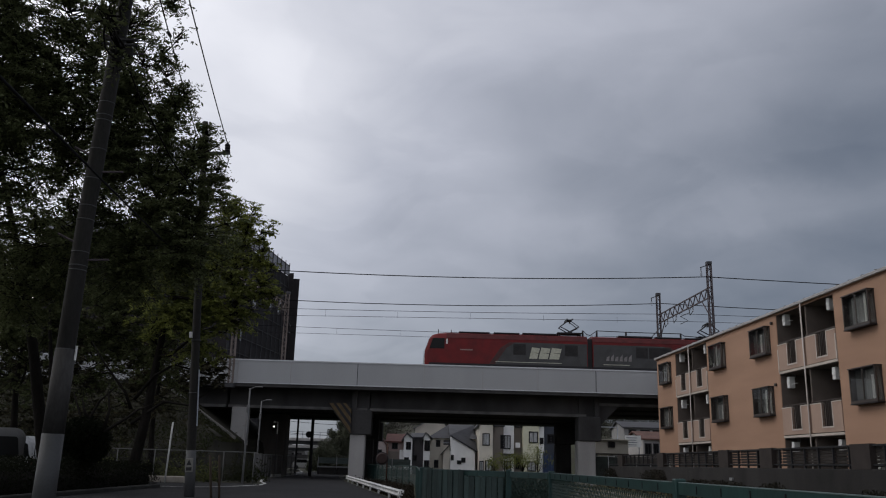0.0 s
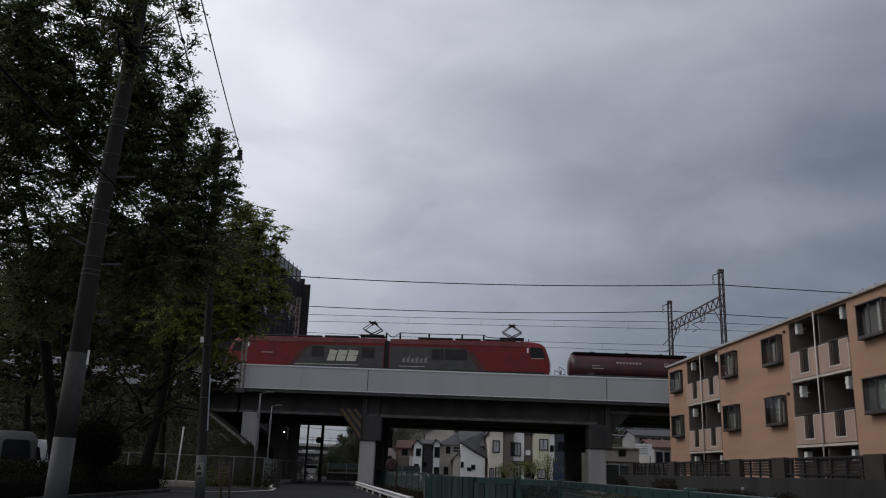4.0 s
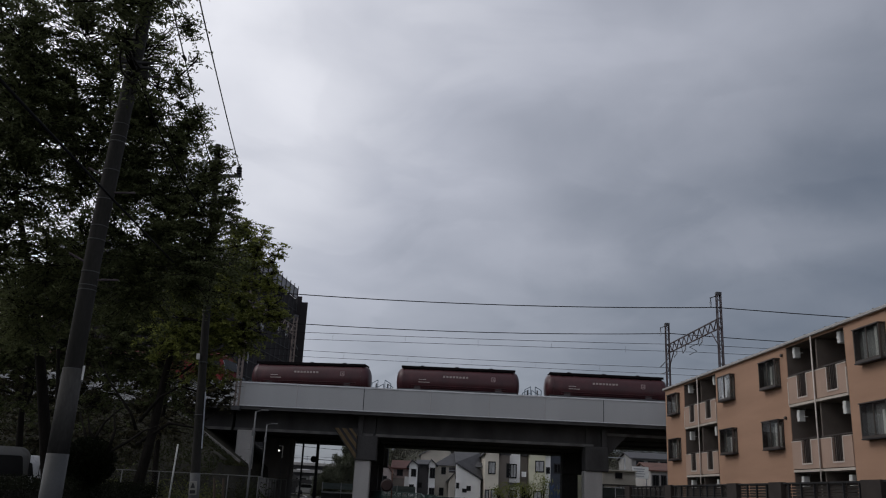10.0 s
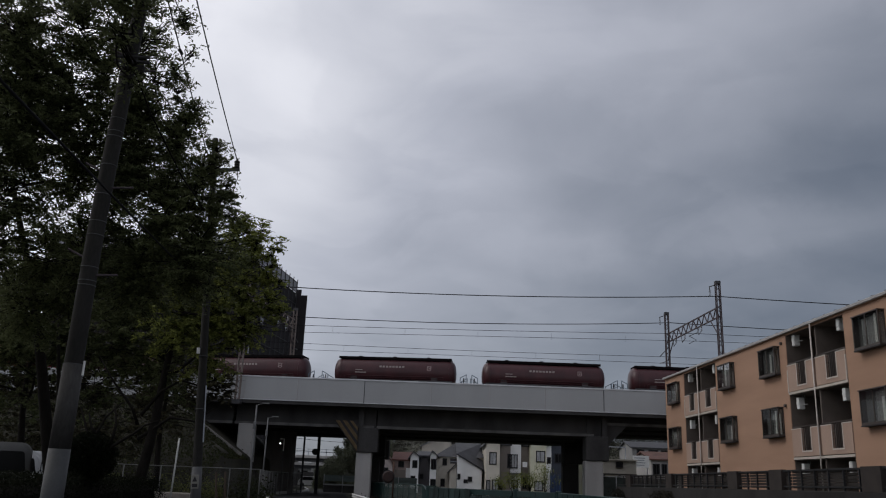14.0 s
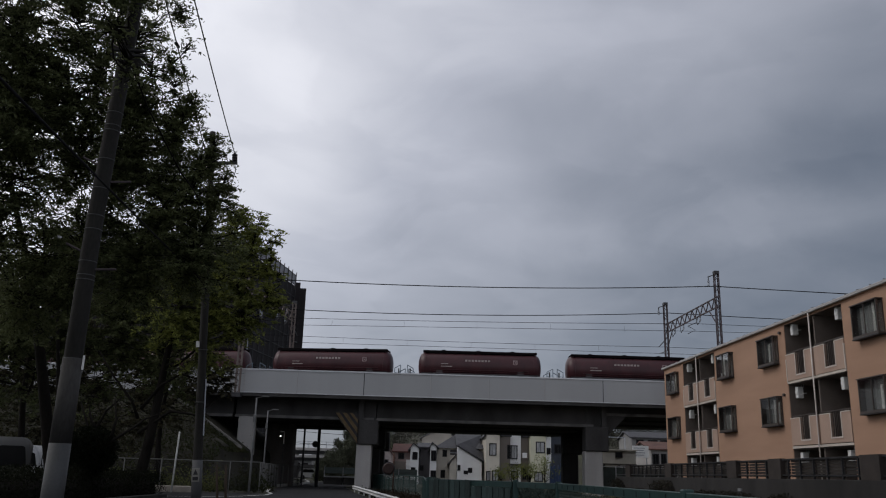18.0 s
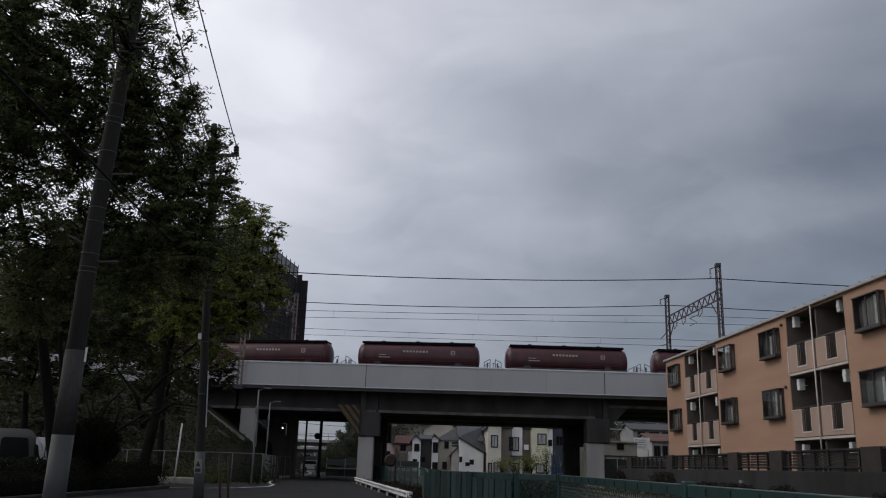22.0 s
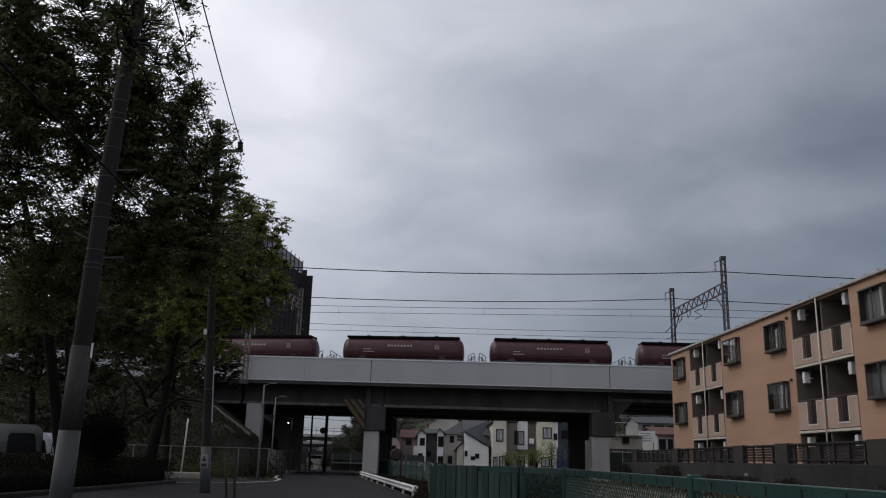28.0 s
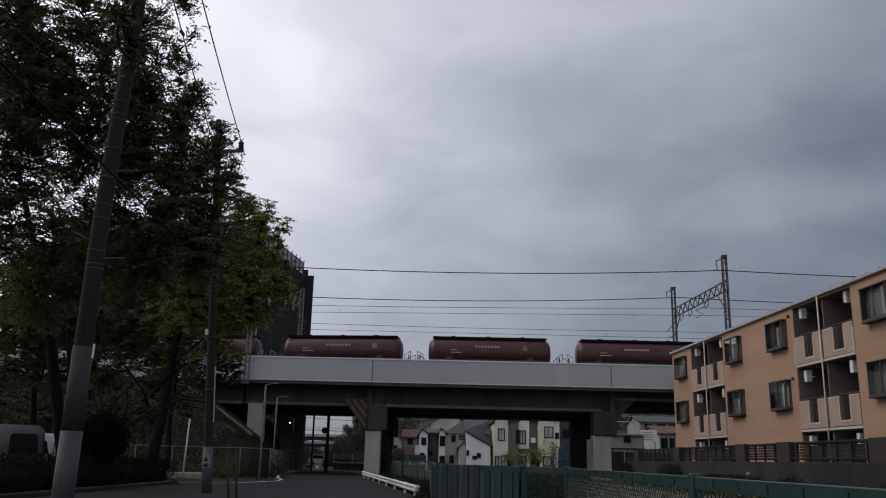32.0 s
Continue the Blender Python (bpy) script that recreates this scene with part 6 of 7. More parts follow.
def wall_shrubs():
    rng = np.random.default_rng(29)
    n = 40000
    y = rng.uniform(8, 56, n)
    tall = np.array([0.5 + 0.75 * noise.noise((0, a * 0.28, 4)) + 0.25 * noise.noise((0, a * 0.9, 7)) for a in y])
    c = np.stack([12.1 + rng.normal(0, 0.22, n), y, rng.uniform(0, 1, n) * np.clip(tall, 0.1, 1.5) * 1.45], 1)
    c[:, 0] = np.minimum(c[:, 0], 12.36)
    leaves_mesh("wall_scrub", c, 0.13, leaf_mat("dusty_scrub_leaf", (0.042, 0.038, 0.030), (0.024, 0.023, 0.018)), None, "dusty dark scrub along the channel wall", rng=rng)["category"] = "scrub"


wall_shrubs()


def verge_litter():
    """Dark brown leaves between the guard rail and the fence."""
    rng = np.random.default_rng(37)
    n = 16000
    f = rng.uniform(0, 1, n)
    y = 17 + 36 * f
    edge = np.where(y < 29, -0.75, -0.75 - (y - 29) * 0.154)
    fence = np.where(y < 44, -0.02 - (y - 15.4) * 0.0105, -0.3 - (y - 44) * 0.168)
    x = edge + 0.15 + (fence - edge - 0.25) * rng.uniform(0, 1, n)
    c = np.stack([x, y, np.minimum(rng.gamma(1.6, 0.07, n), 0.5)], 1)
    leaves_mesh("verge_growth", c, 0.1, leaf_mat("dark_brown_leaf", (0.030, 0.024, 0.017), (0.020, 0.017, 0.012)), None, "dark brown leaves along the road verge", rng=rng)["category"] = "weeds"


verge_litter()


def fence_ivy():
    rng = np.random.default_rng(23)
    n = 70000
    f = rng.uniform(0, 1, n)
    bend = f < 0.35
    x = np.where(bend, 2.0 - f / 0.35 * 2.0, -0.02 - (f - 0.35) * 0.3)
    y = np.where(bend, 13.5 + f / 0.35 * 2.1, 15.6 + (f - 0.35) / 0.65 * 26)
    c = np.stack([x + 0.22 + np.abs(rng.normal(0, 0.14, n)), y + rng.normal(0, 0.1, n) + 0.25 * bend, rng.beta(1.05, 1.15, n) * 1.12], 1)
    leaves_mesh("fence_ivy", c, 0.06, leaf_mat("ivy_leaf", (0.050, 0.070, 0.060), (0.035, 0.050, 0.044)), None, "dark ivy overgrowing the green mesh fence", rng=rng)["category"] = "ivy"


fence_ivy()


# ---- embankment, hedge and shrubs ----
def slope_height(x, y):
    """Embankment falling towards the street and, under the bridge, towards the road."""
    return max(-0.05, min(6.2 * min(1.0, (y - 47.5) / 12.6), 4.5 - 0.72 * (x + 15.7) if x < -12.6 else -0.05))


def embankment():
    bm = B()
    nx, ny = 162, 30
    grid = []
    for i in range(nx + 1):
        row = []
        for j in range(ny + 1):
            x = -90 + 81.0 * i / nx
            y = 47.5 + 32 * j / ny
            rough = noise.noise((x * 0.35, y * 0.35, 3)) * 0.3 if y < 60 else 0
            row.append(bm.verts.new((x, y, slope_height(x, y) + rough * (slope_height(x, y) > 0.2))))
        grid.append(row)
    for i in range(nx):
        for j in range(ny):
            bm.faces.new((grid[i][j], grid[i + 1][j], grid[i + 1][j + 1], grid[i][j + 1])).smooth = True
    # slope earth painted darker than the open ground, with the tree shade in it
    setting("embankment", bm, mat("shade_dark_slope_earth", (0.027, 0.025, 0.016), 0.95, vary=0.5, scale=0.5, bump=0.6, fine=14, second=(0.012, 0.011, 0.008)), "overgrown railway embankment slope", "embankment")
    bm = B()
    prism(bm, [(-18.0, 58.6, 6.0), (-12.9, 58.6, 2.5), (-12.9, 58.6, 2.72), (-18.0, 58.6, 6.22)], (0, 0.3, 0))
    setting("slope_coping", bm, mat("weathered_kerb_concrete", (0.22, 0.21, 0.20), 0.9, vary=0.5, scale=2, bump=0.3), "sloping sooty concrete edging under the bridge end", "wall")
    rng = np.random.default_rng(31)
    # low growth on the slope
    n = 80000
    x = rng.uniform(-60, -11.5, n)
    f = rng.uniform(0, 1, n)
    lump = np.array([noise.noise((a * 0.5, b * 7, 9)) for a, b in zip(x, f)])
    y = 47.5 + 12.6 * f
    c = np.stack([x, y, np.array([slope_height(a, b) for a, b in zip(x, y)]) + rng.uniform(0, 1, n) * (0.45 + 0.9 * np.clip(lump + 0.2, 0, 1)) * np.clip((-14.5 - x) / 4.0, 0.08, 1) ** np.clip((y - 51) / 3.0, 0, 1)], 1)
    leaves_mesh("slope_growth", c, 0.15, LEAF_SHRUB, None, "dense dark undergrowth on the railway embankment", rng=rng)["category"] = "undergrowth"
    n = 2600
    c = np.stack([rng.uniform(-17.5, -11, n), rng.normal(46.6, 0.4, n), rng.gamma(2.2, 0.22, n)], 1)
    leaves_mesh("yellow_weeds", c, 0.15, leaf_mat("yellow_green_weed", (0.14, 0.15, 0.055), (0.075, 0.085, 0.035)), None, "yellow-green weeds along the wire fence", rng=rng)["category"] = "weeds"
    n = 1500
    c = np.stack([rng.normal(-10.0, 0.5, n), rng.normal(48.6, 0.8, n), rng.gamma(2.2, 0.24, n)], 1)
    leaves_mesh("corner_weeds", c, 0.16, LEAF_SHRUB, None, "low weeds at the fence corner", rng=rng)["category"] = "weeds"


embankment()


# Leaf colour near black: the trees' shade over the hedge is put in.
LEAF_HEDGE = leaf_mat("shade_dark_hedge_leaf", (0.011, 0.0125, 0.007), (0.006, 0.0085, 0.004))


def hedge():
    rng = np.random.default_rng(41)
    t = thing("hedge", "low dark clipped hedge beside the parking area", "hedge")
    bm = B()
    box(bm, -13.3, -11.75, 17.5, 37.6, -0.1, 0.74, 0.25)
    part("woody_core", bm, BARK, t)
    n = 52000
    c = np.stack([rng.uniform(-13.6, -11.45, n), rng.uniform(17, 38, n), rng.uniform(0.03, 1.0, n)], 1)
    c[:, 2] *= np.array([1.0 + 0.16 * noise.noise((0, b * 0.55, 2)) + 0.09 * noise.noise((a, b * 1.7, 5)) + 0.1 * (b < 29) for a, b in c[:, :2]])
    edge = (np.abs(c[:, 0] + 12.52) > 0.8) | (c[:, 2] > 0.6)
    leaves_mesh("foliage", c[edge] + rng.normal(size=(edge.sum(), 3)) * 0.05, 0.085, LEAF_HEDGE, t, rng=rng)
    t = thing("round_shrub", "large dark rounded clipped shrub", "shrub", at=pose(-11.9, 30.2, 0))
    bm = B()
    rod(bm, (0, 0, -0.1), (0, 0, 1.6), 0.09, 0.06, n=8)
    for k in range(14):
        v = Vector(rng.normal(size=3)).normalized()
        rod(bm, (0, 0, 1.3), Vector((0, 0, 1.75)) + v * 0.75, 0.03, 0.01, n=4)
    part("stems", bm, BARK, t)
    # bare pruned limbs rising out of the shrub
    for line in (((0.3, -0.2, 1.6), (0.72, -0.2, 2.04), (1.46, -0.2, 2.54), (1.83, -0.2, 2.85), (2.35, -0.2, 3.04)),
                 ((-0.1, 0, 1.6), (-0.2, 0, 2.5), (-0.54, -0.1, 3.4)), ((0.1, 0, 1.6), (0.1, 0, 2.5), (0.4, -0.1, 3.1), (0.94, -0.2, 3.6)),
                 ((0.1, 0, 2.5), (-0.1, 0, 2.7), (-0.25, 0, 3.2)), ((0.7, -0.2, 2.0), (0.83, -0.2, 2.8), (0.7, -0.2, 3.5))):
        bm = B()
        tube(bm, line, 0.07, 7, 0.025)
        part("limb", bm, BARK, t)
    n = 9000
    v = rng.normal(size=(n, 3))
    v /= np.linalg.norm(v, axis=1, keepdims=True)
    v = v * rng.uniform(0.55, 1.04, (n, 1)) * np.array((0.9, 0.9, 0.85)) + np.array((0, 0, 1.72))
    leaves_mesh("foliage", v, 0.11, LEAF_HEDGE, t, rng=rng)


hedge()


# ---- parked cars ----
def parked_van(x, y, turn, label, paint, L=4.7, H=2.05, W=1.7):
    t = thing("van", label, "van", "parked cars", pose(x, y, 0, 0, 0, turn))
    tail = [(-L / 2 + 0.36 - 0.38 * math.sin(a), H - 0.36 + 0.36 * math.cos(a)) for a in (radians(q) for q in (0, 20, 40, 60, 80))]
    side = [(-L / 2 + 0.04, 0.35), (L / 2 - 0.05, 0.35), (L / 2, 0.6), (L / 2 - 0.02, 0.9), (L / 2 - 0.18, 1.08), (L / 2 - 0.8, H - 0.3), (L / 2 - 1.0, H - 0.1), (L / 2 - 1.35, H)] + tail + [(-L / 2 - 0.04, 1.1), (-L / 2 - 0.04, 0.6)]
    bm = B()
    prism(bm, [(u, -W / 2, z) for u, z in side], (0, W, 0))
    flank = [e for e in bm.edges if abs(e.verts[0].co.y - e.verts[1].co.y) < 0.01]
    bmesh.ops.bevel(bm, geom=flank, offset=0.15, segments=4, affect="EDGES")
    for f in bm.faces:
        f.smooth = True
    part("body", bm, paint, t)
    for s in (-1, 1):
        y0 = s * (W / 2 + 0.004)
        for u0, u1 in ((-L / 2 + 0.1, -L / 2 + 1.08), (-L / 2 + 1.3, -L / 2 + 2.6)):
            corners = ((u0 + 0.04, 1.1, 180), (u1, 1.1, 270), (u1, H - 0.3, 0), (u0 + 0.12, H - 0.3, 90))
            cut = [(cu + (0.11 if q in (180, 90) else -0.11) + 0.11 * math.cos(radians(q + v)), y0, cz + (0.11 if q >= 180 else -0.11) + 0.11 * math.sin(radians(q + v))) for cu, cz, q in corners for v in (0, 30, 60, 90)]
            bm = B()
            prism(bm, cut, (0, s * 0.008, 0))
            part("side_window", bm, CAR_GLASS, t)
        bm = B()
        prism(bm, [(L / 2 - 1.85, y0, 1.12), (L / 2 - 0.55, y0, 1.12), (L / 2 - 0.98, y0, H - 0.28), (L / 2 - 1.85, y0, H - 0.28)], (0, s * 0.008, 0))
        part("side_window", bm, CAR_GLASS, t)
        bm = B()
        box(bm, L / 2 - 0.9, L / 2 - 0.75, y0, y0 + s * 0.18, 1.1, 1.3)
        part("wing_mirror", bm, BLACK, t)
        for u in (-L / 2 + 0.85, L / 2 - 0.85):
            bm = B()
            rod(bm, (u, s * (W / 2 - 0.2), 0.32), (u, s * (W / 2 + 0.01), 0.32), 0.32, n=18)
            w = part("wheel", bm, BLACK, t)
            bm = B()
            rod(bm, (u, s * (W / 2 + 0.012), 0.32), (u, s * (W / 2 + 0.02), 0.32), 0.19, n=14)
            part("rim", bm, STEEL_GALV, w)
    bm = B()
    prism(bm, [(L / 2 - 0.2, -W / 2 + 0.12, 1.14), (L / 2 - 0.2, W / 2 - 0.12, 1.14), (L / 2 - 0.82, W / 2 - 0.16, H - 0.24), (L / 2 - 0.82, -W / 2 + 0.16, H - 0.24)], (0.03, 0, 0.02))
    part("windscreen", bm, CAR_GLASS, t)
    bm = B()
    prism(bm, [(-L / 2 - 0.012, -W / 2 + 0.1, 1.06), (-L / 2 - 0.012, W / 2 - 0.1, 1.06), (-L / 2 + 0.0, W / 2 - 0.16, H - 0.27), (-L / 2 + 0.0, -W / 2 + 0.16, H - 0.27)], (-0.02, 0, 0))
    part("rear_window", bm, CAR_GLASS, t)
    for s in (-1, 1):
        boxed("tail_lamp", (-L / 2 - 0.03, -L / 2 + 0.02, s * W / 2 - s * 0.05 - 0.06, s * W / 2 - s * 0.05 + 0.04, 0.75, 1.05), RED, t)
    for s in (-1, 1):
        boxed("headlight", tuple(sorted((L / 2 - 0.02, L / 2 + 0.02))) + tuple(sorted((s * 0.5, s * 0.75))) + (0.7, 0.88), PALE_STEEL, t)


CAR_GLASS = mat("tinted_car_glass", (0.005, 0.0055, 0.006), 0.12, vary=0.2, bump=0, spec=0.08)
CAR_WHITE = mat("white_car_paint", (0.45, 0.46, 0.47), 0.35, vary=0.08, bump=0, spec=0.5)
CAR_GREY = mat("pale_grey_car_paint", (0.125, 0.124, 0.118), 0.35, vary=0.08, bump=0, spec=0.5)
parked_van(-16.48, 30.05, 206, "pale grey parked minivan with dark windows", CAR_GREY, H=2.11)
parked_van(-18.4, 36.3, 182, "white parked minivan behind the hedge", CAR_WHITE, H=1.95)


# ---- dark building behind the railway ----
NET_PANEL = mat("grey_roof_panel", (0.36, 0.365, 0.39), 0.7, vary=0.3, scale=1.0)

def net_building():
    t = thing("netted_building", "tall building wrapped in dark brown scaffold netting", "building")
    side = [Vector((-18.7, 108.5, 0)), Vector((-19.9, 100.0, 0)), Vector((-21.4, 89.5, 0)), Vector((-42, 89, 0))]
    for name, outline, top in (("netted_wall", [(p.x, p.y) for p in side] + [(-42, 116), (-20.1, 116)], 24.95),
                               ("netted_stair_tower", [(-18.72, 108.9), (-18.0, 108.9), (-19.1, 115), (-19.9, 115)], 25.5),
                               ("netted_corner", [(-18.01, 109.0), (-17.2, 109.0), (-18.3, 114.8), (-19.1, 114.8)], 24.75)):
        bm = B()
        prism(bm, [(x, y, -0.2) for x, y in outline], (0, 0, top + 0.2))
        part(name, bm, NET, t)
    for a, b in zip(side, side[1:]):
        d = b - a
        long = d.length
        n = max(1, round(long / 1.75))
        out = Vector((-d.y, d.x, 0)).normalized() * -0.12
        out = out if out.dot(Vector((1, -1, 0))) > 0 else -out
        head = Matrix.Rotation(math.atan2(d.y, d.x), 4, "Z")
        for i in range(n + 1):
            p = a + d * (i / n) + out
            bm = B()
            rod(bm, p + Vector((0, 0, -0.1)), p + Vector((0, 0, 26.75)), 0.055, n=6)
            part("scaffold_pole", bm, STEEL_DARK, t)
        for k in range(1, 14):
            bm = B()
            rod(bm, a + out + Vector((0, 0, 1.8 * k)), b + out + Vector((0, 0, 1.8 * k)), 0.04, n=4)
            part("scaffold_tube", bm, STEEL_DARK, t)
        for i in range(n):
            p = a + d * (i / n) + out * 0.5
            w = long / n
            m = Matrix.Translation(p) @ head
            panel = boxed("roof_panel", (0.12, w - 0.12, -0.02, 0.02, 25.1, 26.3), NET_PANEL, t)
            panel.matrix_basis = m
            bm = B()
            for x0, x1, z0, z1 in ((0.06, 0.12, 24.9, 26.45), (w - 0.12, w - 0.06, 24.9, 26.45), (0.06, w - 0.06, 25.0, 25.1), (0.06, w - 0.06, 26.3, 26.4)):
                box(bm, x0, x1, -0.05, 0.05, z0, z1)
            rod(bm, (0.1, -0.04, 25.1), (w - 0.1, -0.04, 26.3), 0.03, n=4)
            rod(bm, (0.1, -0.04, 26.3), (w - 0.1, -0.04, 25.1), 0.03, n=4)
            part("panel_frame", bm, STEEL_MAST, panel)
    # loose sheets and a ladder seen through the netting
    for x, y, z, w, h in ((-20.05, 98.6, 21.2, 0.9, 1.3), (-20.4, 96.0, 18.4, 1.6, 0.7), (-20.9, 92.6, 14.0, 0.5, 1.6)):
        boxed("loose_sheet", (x + 0.16, x + 0.2, y - w / 2, y + w / 2, z, z + h), NET_PANEL, t)


net_building()


# ---- houses beyond the bridge ----
H_WHITE = mat("white_house_wall", (0.88, 0.88, 0.87), 0.85, vary=0.15, scale=0.6, bump=0.1)
H_BEIGE = mat("beige_house_wall", (0.56, 0.52, 0.45), 0.85, vary=0.18, scale=0.6, bump=0.1)
H_CREAM = mat("pale_yellow_house_wall", (0.74, 0.72, 0.55), 0.85, vary=0.15, scale=0.6, bump=0.1)
H_SAND = mat("sand_house_wall", (0.72, 0.67, 0.57), 0.85, vary=0.18, scale=0.6, bump=0.1)
H_BROWN = mat("brown_house_wall", (0.20, 0.175, 0.155), 0.85, vary=0.2, scale=0.6, bump=0.1)
H_DARK = mat("dark_house_wall", (0.09, 0.085, 0.09), 0.85, vary=0.2, scale=0.6, bump=0.1)
H_BLUE = mat("blue_grey_house_wall", (0.06, 0.068, 0.085), 0.85, vary=0.2, scale=0.6, bump=0.1)
H_ROOF = mat("dark_grey_slate_roof", (0.060, 0.060, 0.066), 0.7, vary=0.3, scale=1.2, bump=0.4, fine=8)
H_ROOF_RED = mat("brown_tile_roof", (0.12, 0.062, 0.048), 0.8, vary=0.35, scale=1.2, bump=0.4, fine=8)


CURTAINED = mat("curtained_window_glass", (0.55, 0.56, 0.57), 0.2, vary=0.5, scale=1.5, bump=0, spec=0.5, stretch=(4, 4, 0.6))


def house(label, x0, x1, y0, deep, eaves, ridge, wall, roof, ridge_at=0.5, style="gable", windows=(), group="houses beyond the bridge", glass=None):
    """style gable: ridge runs away from the street; side: ridge runs along it; flat: low parapet."""
    t = thing("house", label, "house", group)
    bm = B()
    if style == "gable":
        xr = x0 + (x1 - x0) * ridge_at
        prism(bm, [(x0, y0, -0.2), (x1, y0, -0.2), (x1, y0, eaves), (xr, y0, ridge), (x0, y0, eaves if ridge_at > 0.05 else ridge)], (0, deep, 0))
    elif style == "side":
        prism(bm, [(x0, y0, -0.2), (x0, y0 + deep, -0.2), (x0, y0 + deep, eaves), (x0, y0 + deep / 2, ridge), (x0, y0, eaves)], (x1 - x0, 0, 0))
    else:
        box(bm, x0, x1, y0, y0 + deep, -0.2, eaves)
    part("wall", bm, wall, t)
    bm = B()
    if style == "gable":
        k = (ridge - eaves) / max(0.1, x1 - xr)
        prism(bm, [(xr, y0 - 0.3, ridge + 0.02), (x1 + 0.3, y0 - 0.3, eaves - 0.3 * k + 0.02), (x1 + 0.3, y0 - 0.3, eaves - 0.3 * k + 0.16), (xr, y0 - 0.3, ridge + 0.17)], (0, deep + 0.6, 0))
        if ridge_at > 0.05:
            k = (ridge - eaves) / max(0.1, xr - x0)
            prism(bm, [(x0 - 0.3, y0 - 0.3, eaves - 0.3 * k + 0.02), (xr, y0 - 0.3, ridge + 0.02), (xr, y0 - 0.3, ridge + 0.17), (x0 - 0.3, y0 - 0.3, eaves - 0.3 * k + 0.16)], (0, deep + 0.6, 0))
    elif style == "side":
        k = (ridge - eaves) / (deep / 2)
        for s in (0, 1):
            ya, yb = (y0 - 0.35, y0 + deep / 2) if s == 0 else (y0 + deep + 0.35, y0 + deep / 2)
            prism(bm, [(x0 - 0.3, ya, eaves - 0.35 * k + 0.03), (x0 - 0.3, yb, ridge + 0.03), (x0 - 0.3, yb, ridge + 0.18), (x0 - 0.3, ya, eaves - 0.35 * k + 0.18)], (x1 - x0 + 0.6, 0, 0))
    elif style == "hip":
        e = [bm.verts.new(p) for p in ((x0 - 0.4, y0 - 0.4, eaves), (x1 + 0.4, y0 - 0.4, eaves), (x1 + 0.4, y0 + deep + 0.4, eaves), (x0 - 0.4, y0 + deep + 0.4, eaves))]
        a, b = bm.verts.new((x0 + 0.38 * (x1 - x0), y0 + deep / 2, ridge)), bm.verts.new((x1 - 0.38 * (x1 - x0), y0 + deep / 2, ridge))
        for f in ((e[0], e[1], b, a), (e[1], e[2], b), (e[2], e[3], a, b), (e[3], e[0], a), e[::-1]):
            bm.faces.new(f)
    else:
        box(bm, x0 - 0.15, x1 + 0.15, y0 - 0.2, y0 + deep + 0.2, eaves - 0.02, eaves + 0.2, 0.03)
    part("roof", bm, roof, t)
    for wx, wz, ww, wh in windows:
        a = x0 + (x1 - x0) * wx
        bm = B()
        for b0, b1, c0, c1 in ((a - 0.09, a + ww + 0.09, wz - 0.09, wz + 0.03), (a - 0.09, a + ww + 0.09, wz + wh - 0.03, wz + wh + 0.09), (a - 0.09, a + 0.03, wz, wz + wh), (a + ww - 0.03, a + ww + 0.09, wz, wz + wh), (a + ww / 2 - 0.025, a + ww / 2 + 0.025, wz, wz + wh)):
            box(bm, b0, b1, y0 - 0.08, y0 + 0.02, c0, c1)
        w = part("window_frame", bm, BLACK, t)
        boxed("pane", (a, a + ww, y0 - 0.03, y0 - 0.01, wz, wz + wh), glass or TINTED, w)
    return t


house("small white house with a brown tiled roof", -6.4, -4.7, 109, 7, 3.4, 4.5, mat("pinkish_white_wall", (0.56, 0.48, 0.46), 0.85, vary=0.2), H_ROOF_RED, windows=((0.3, 2.0, 0.6, 0.8),))
brown_house = house("low house with a rust-red tiled roof and balcony", -4.6, -2.5, 111, 8, 3.9, 4.9, mat("pinkish_wall", (0.36, 0.28, 0.26), 0.85, vary=0.2), mat("rust_red_roof", (0.11, 0.045, 0.036), 0.8, vary=0.35, scale=1.2, bump=0.4, fine=8), style="side", windows=((0.3, 3.1, 0.6, 0.6),))
boxed("balcony_front", (-4.7, -3.1, 110.2, 110.3, 1.75, 2.7), H_BROWN, brown_house)
boxed("balcony_slab", (-4.7, -2.4, 110.2, 111.0, 1.62, 1.75), H_BROWN, brown_house)
boxed("balcony_screen", (-3.0, -2.3, 110.2, 110.26, 1.75, 2.95), H_WHITE, brown_house)
boxed("ground_floor_door", (-4.2, -3.4, 110.9, 110.99, 0.0, 1.5), H_WHITE, brown_house)
house("narrow white two-storey house with a dark roof", -2.4, -1.35, 106, 8, 4.3, 4.8, H_WHITE, H_ROOF, ridge_at=0.35, windows=((0.35, 3.0, 0.45, 0.75), (0.2, 1.0, 0.4, 0.9)))
house("dark grey clad house with a slate roof", -1.3, 0.1, 108, 8, 4.4, 5.0, H_DARK, H_ROOF, style="side", windows=((0.1, 1.7, 0.35, 0.5),))
house("narrow white gabled house with tall dark windows", 0.05, 0.85, 106, 8, 4.5, 4.95, H_WHITE, H_ROOF, ridge_at=0.3, windows=((0.25, 2.9, 0.5, 1.1), (0.25, 0.8, 0.5, 0.8)))
house("grey house behind with a pale sheet roof", -1.2, 3.4, 122, 8, 6.2, 8.0, H_BEIGE, mat("pale_sheet_roof", (0.20, 0.20, 0.21), 0.7, vary=0.3, scale=1.2), style="gable", ridge_at=0.72)
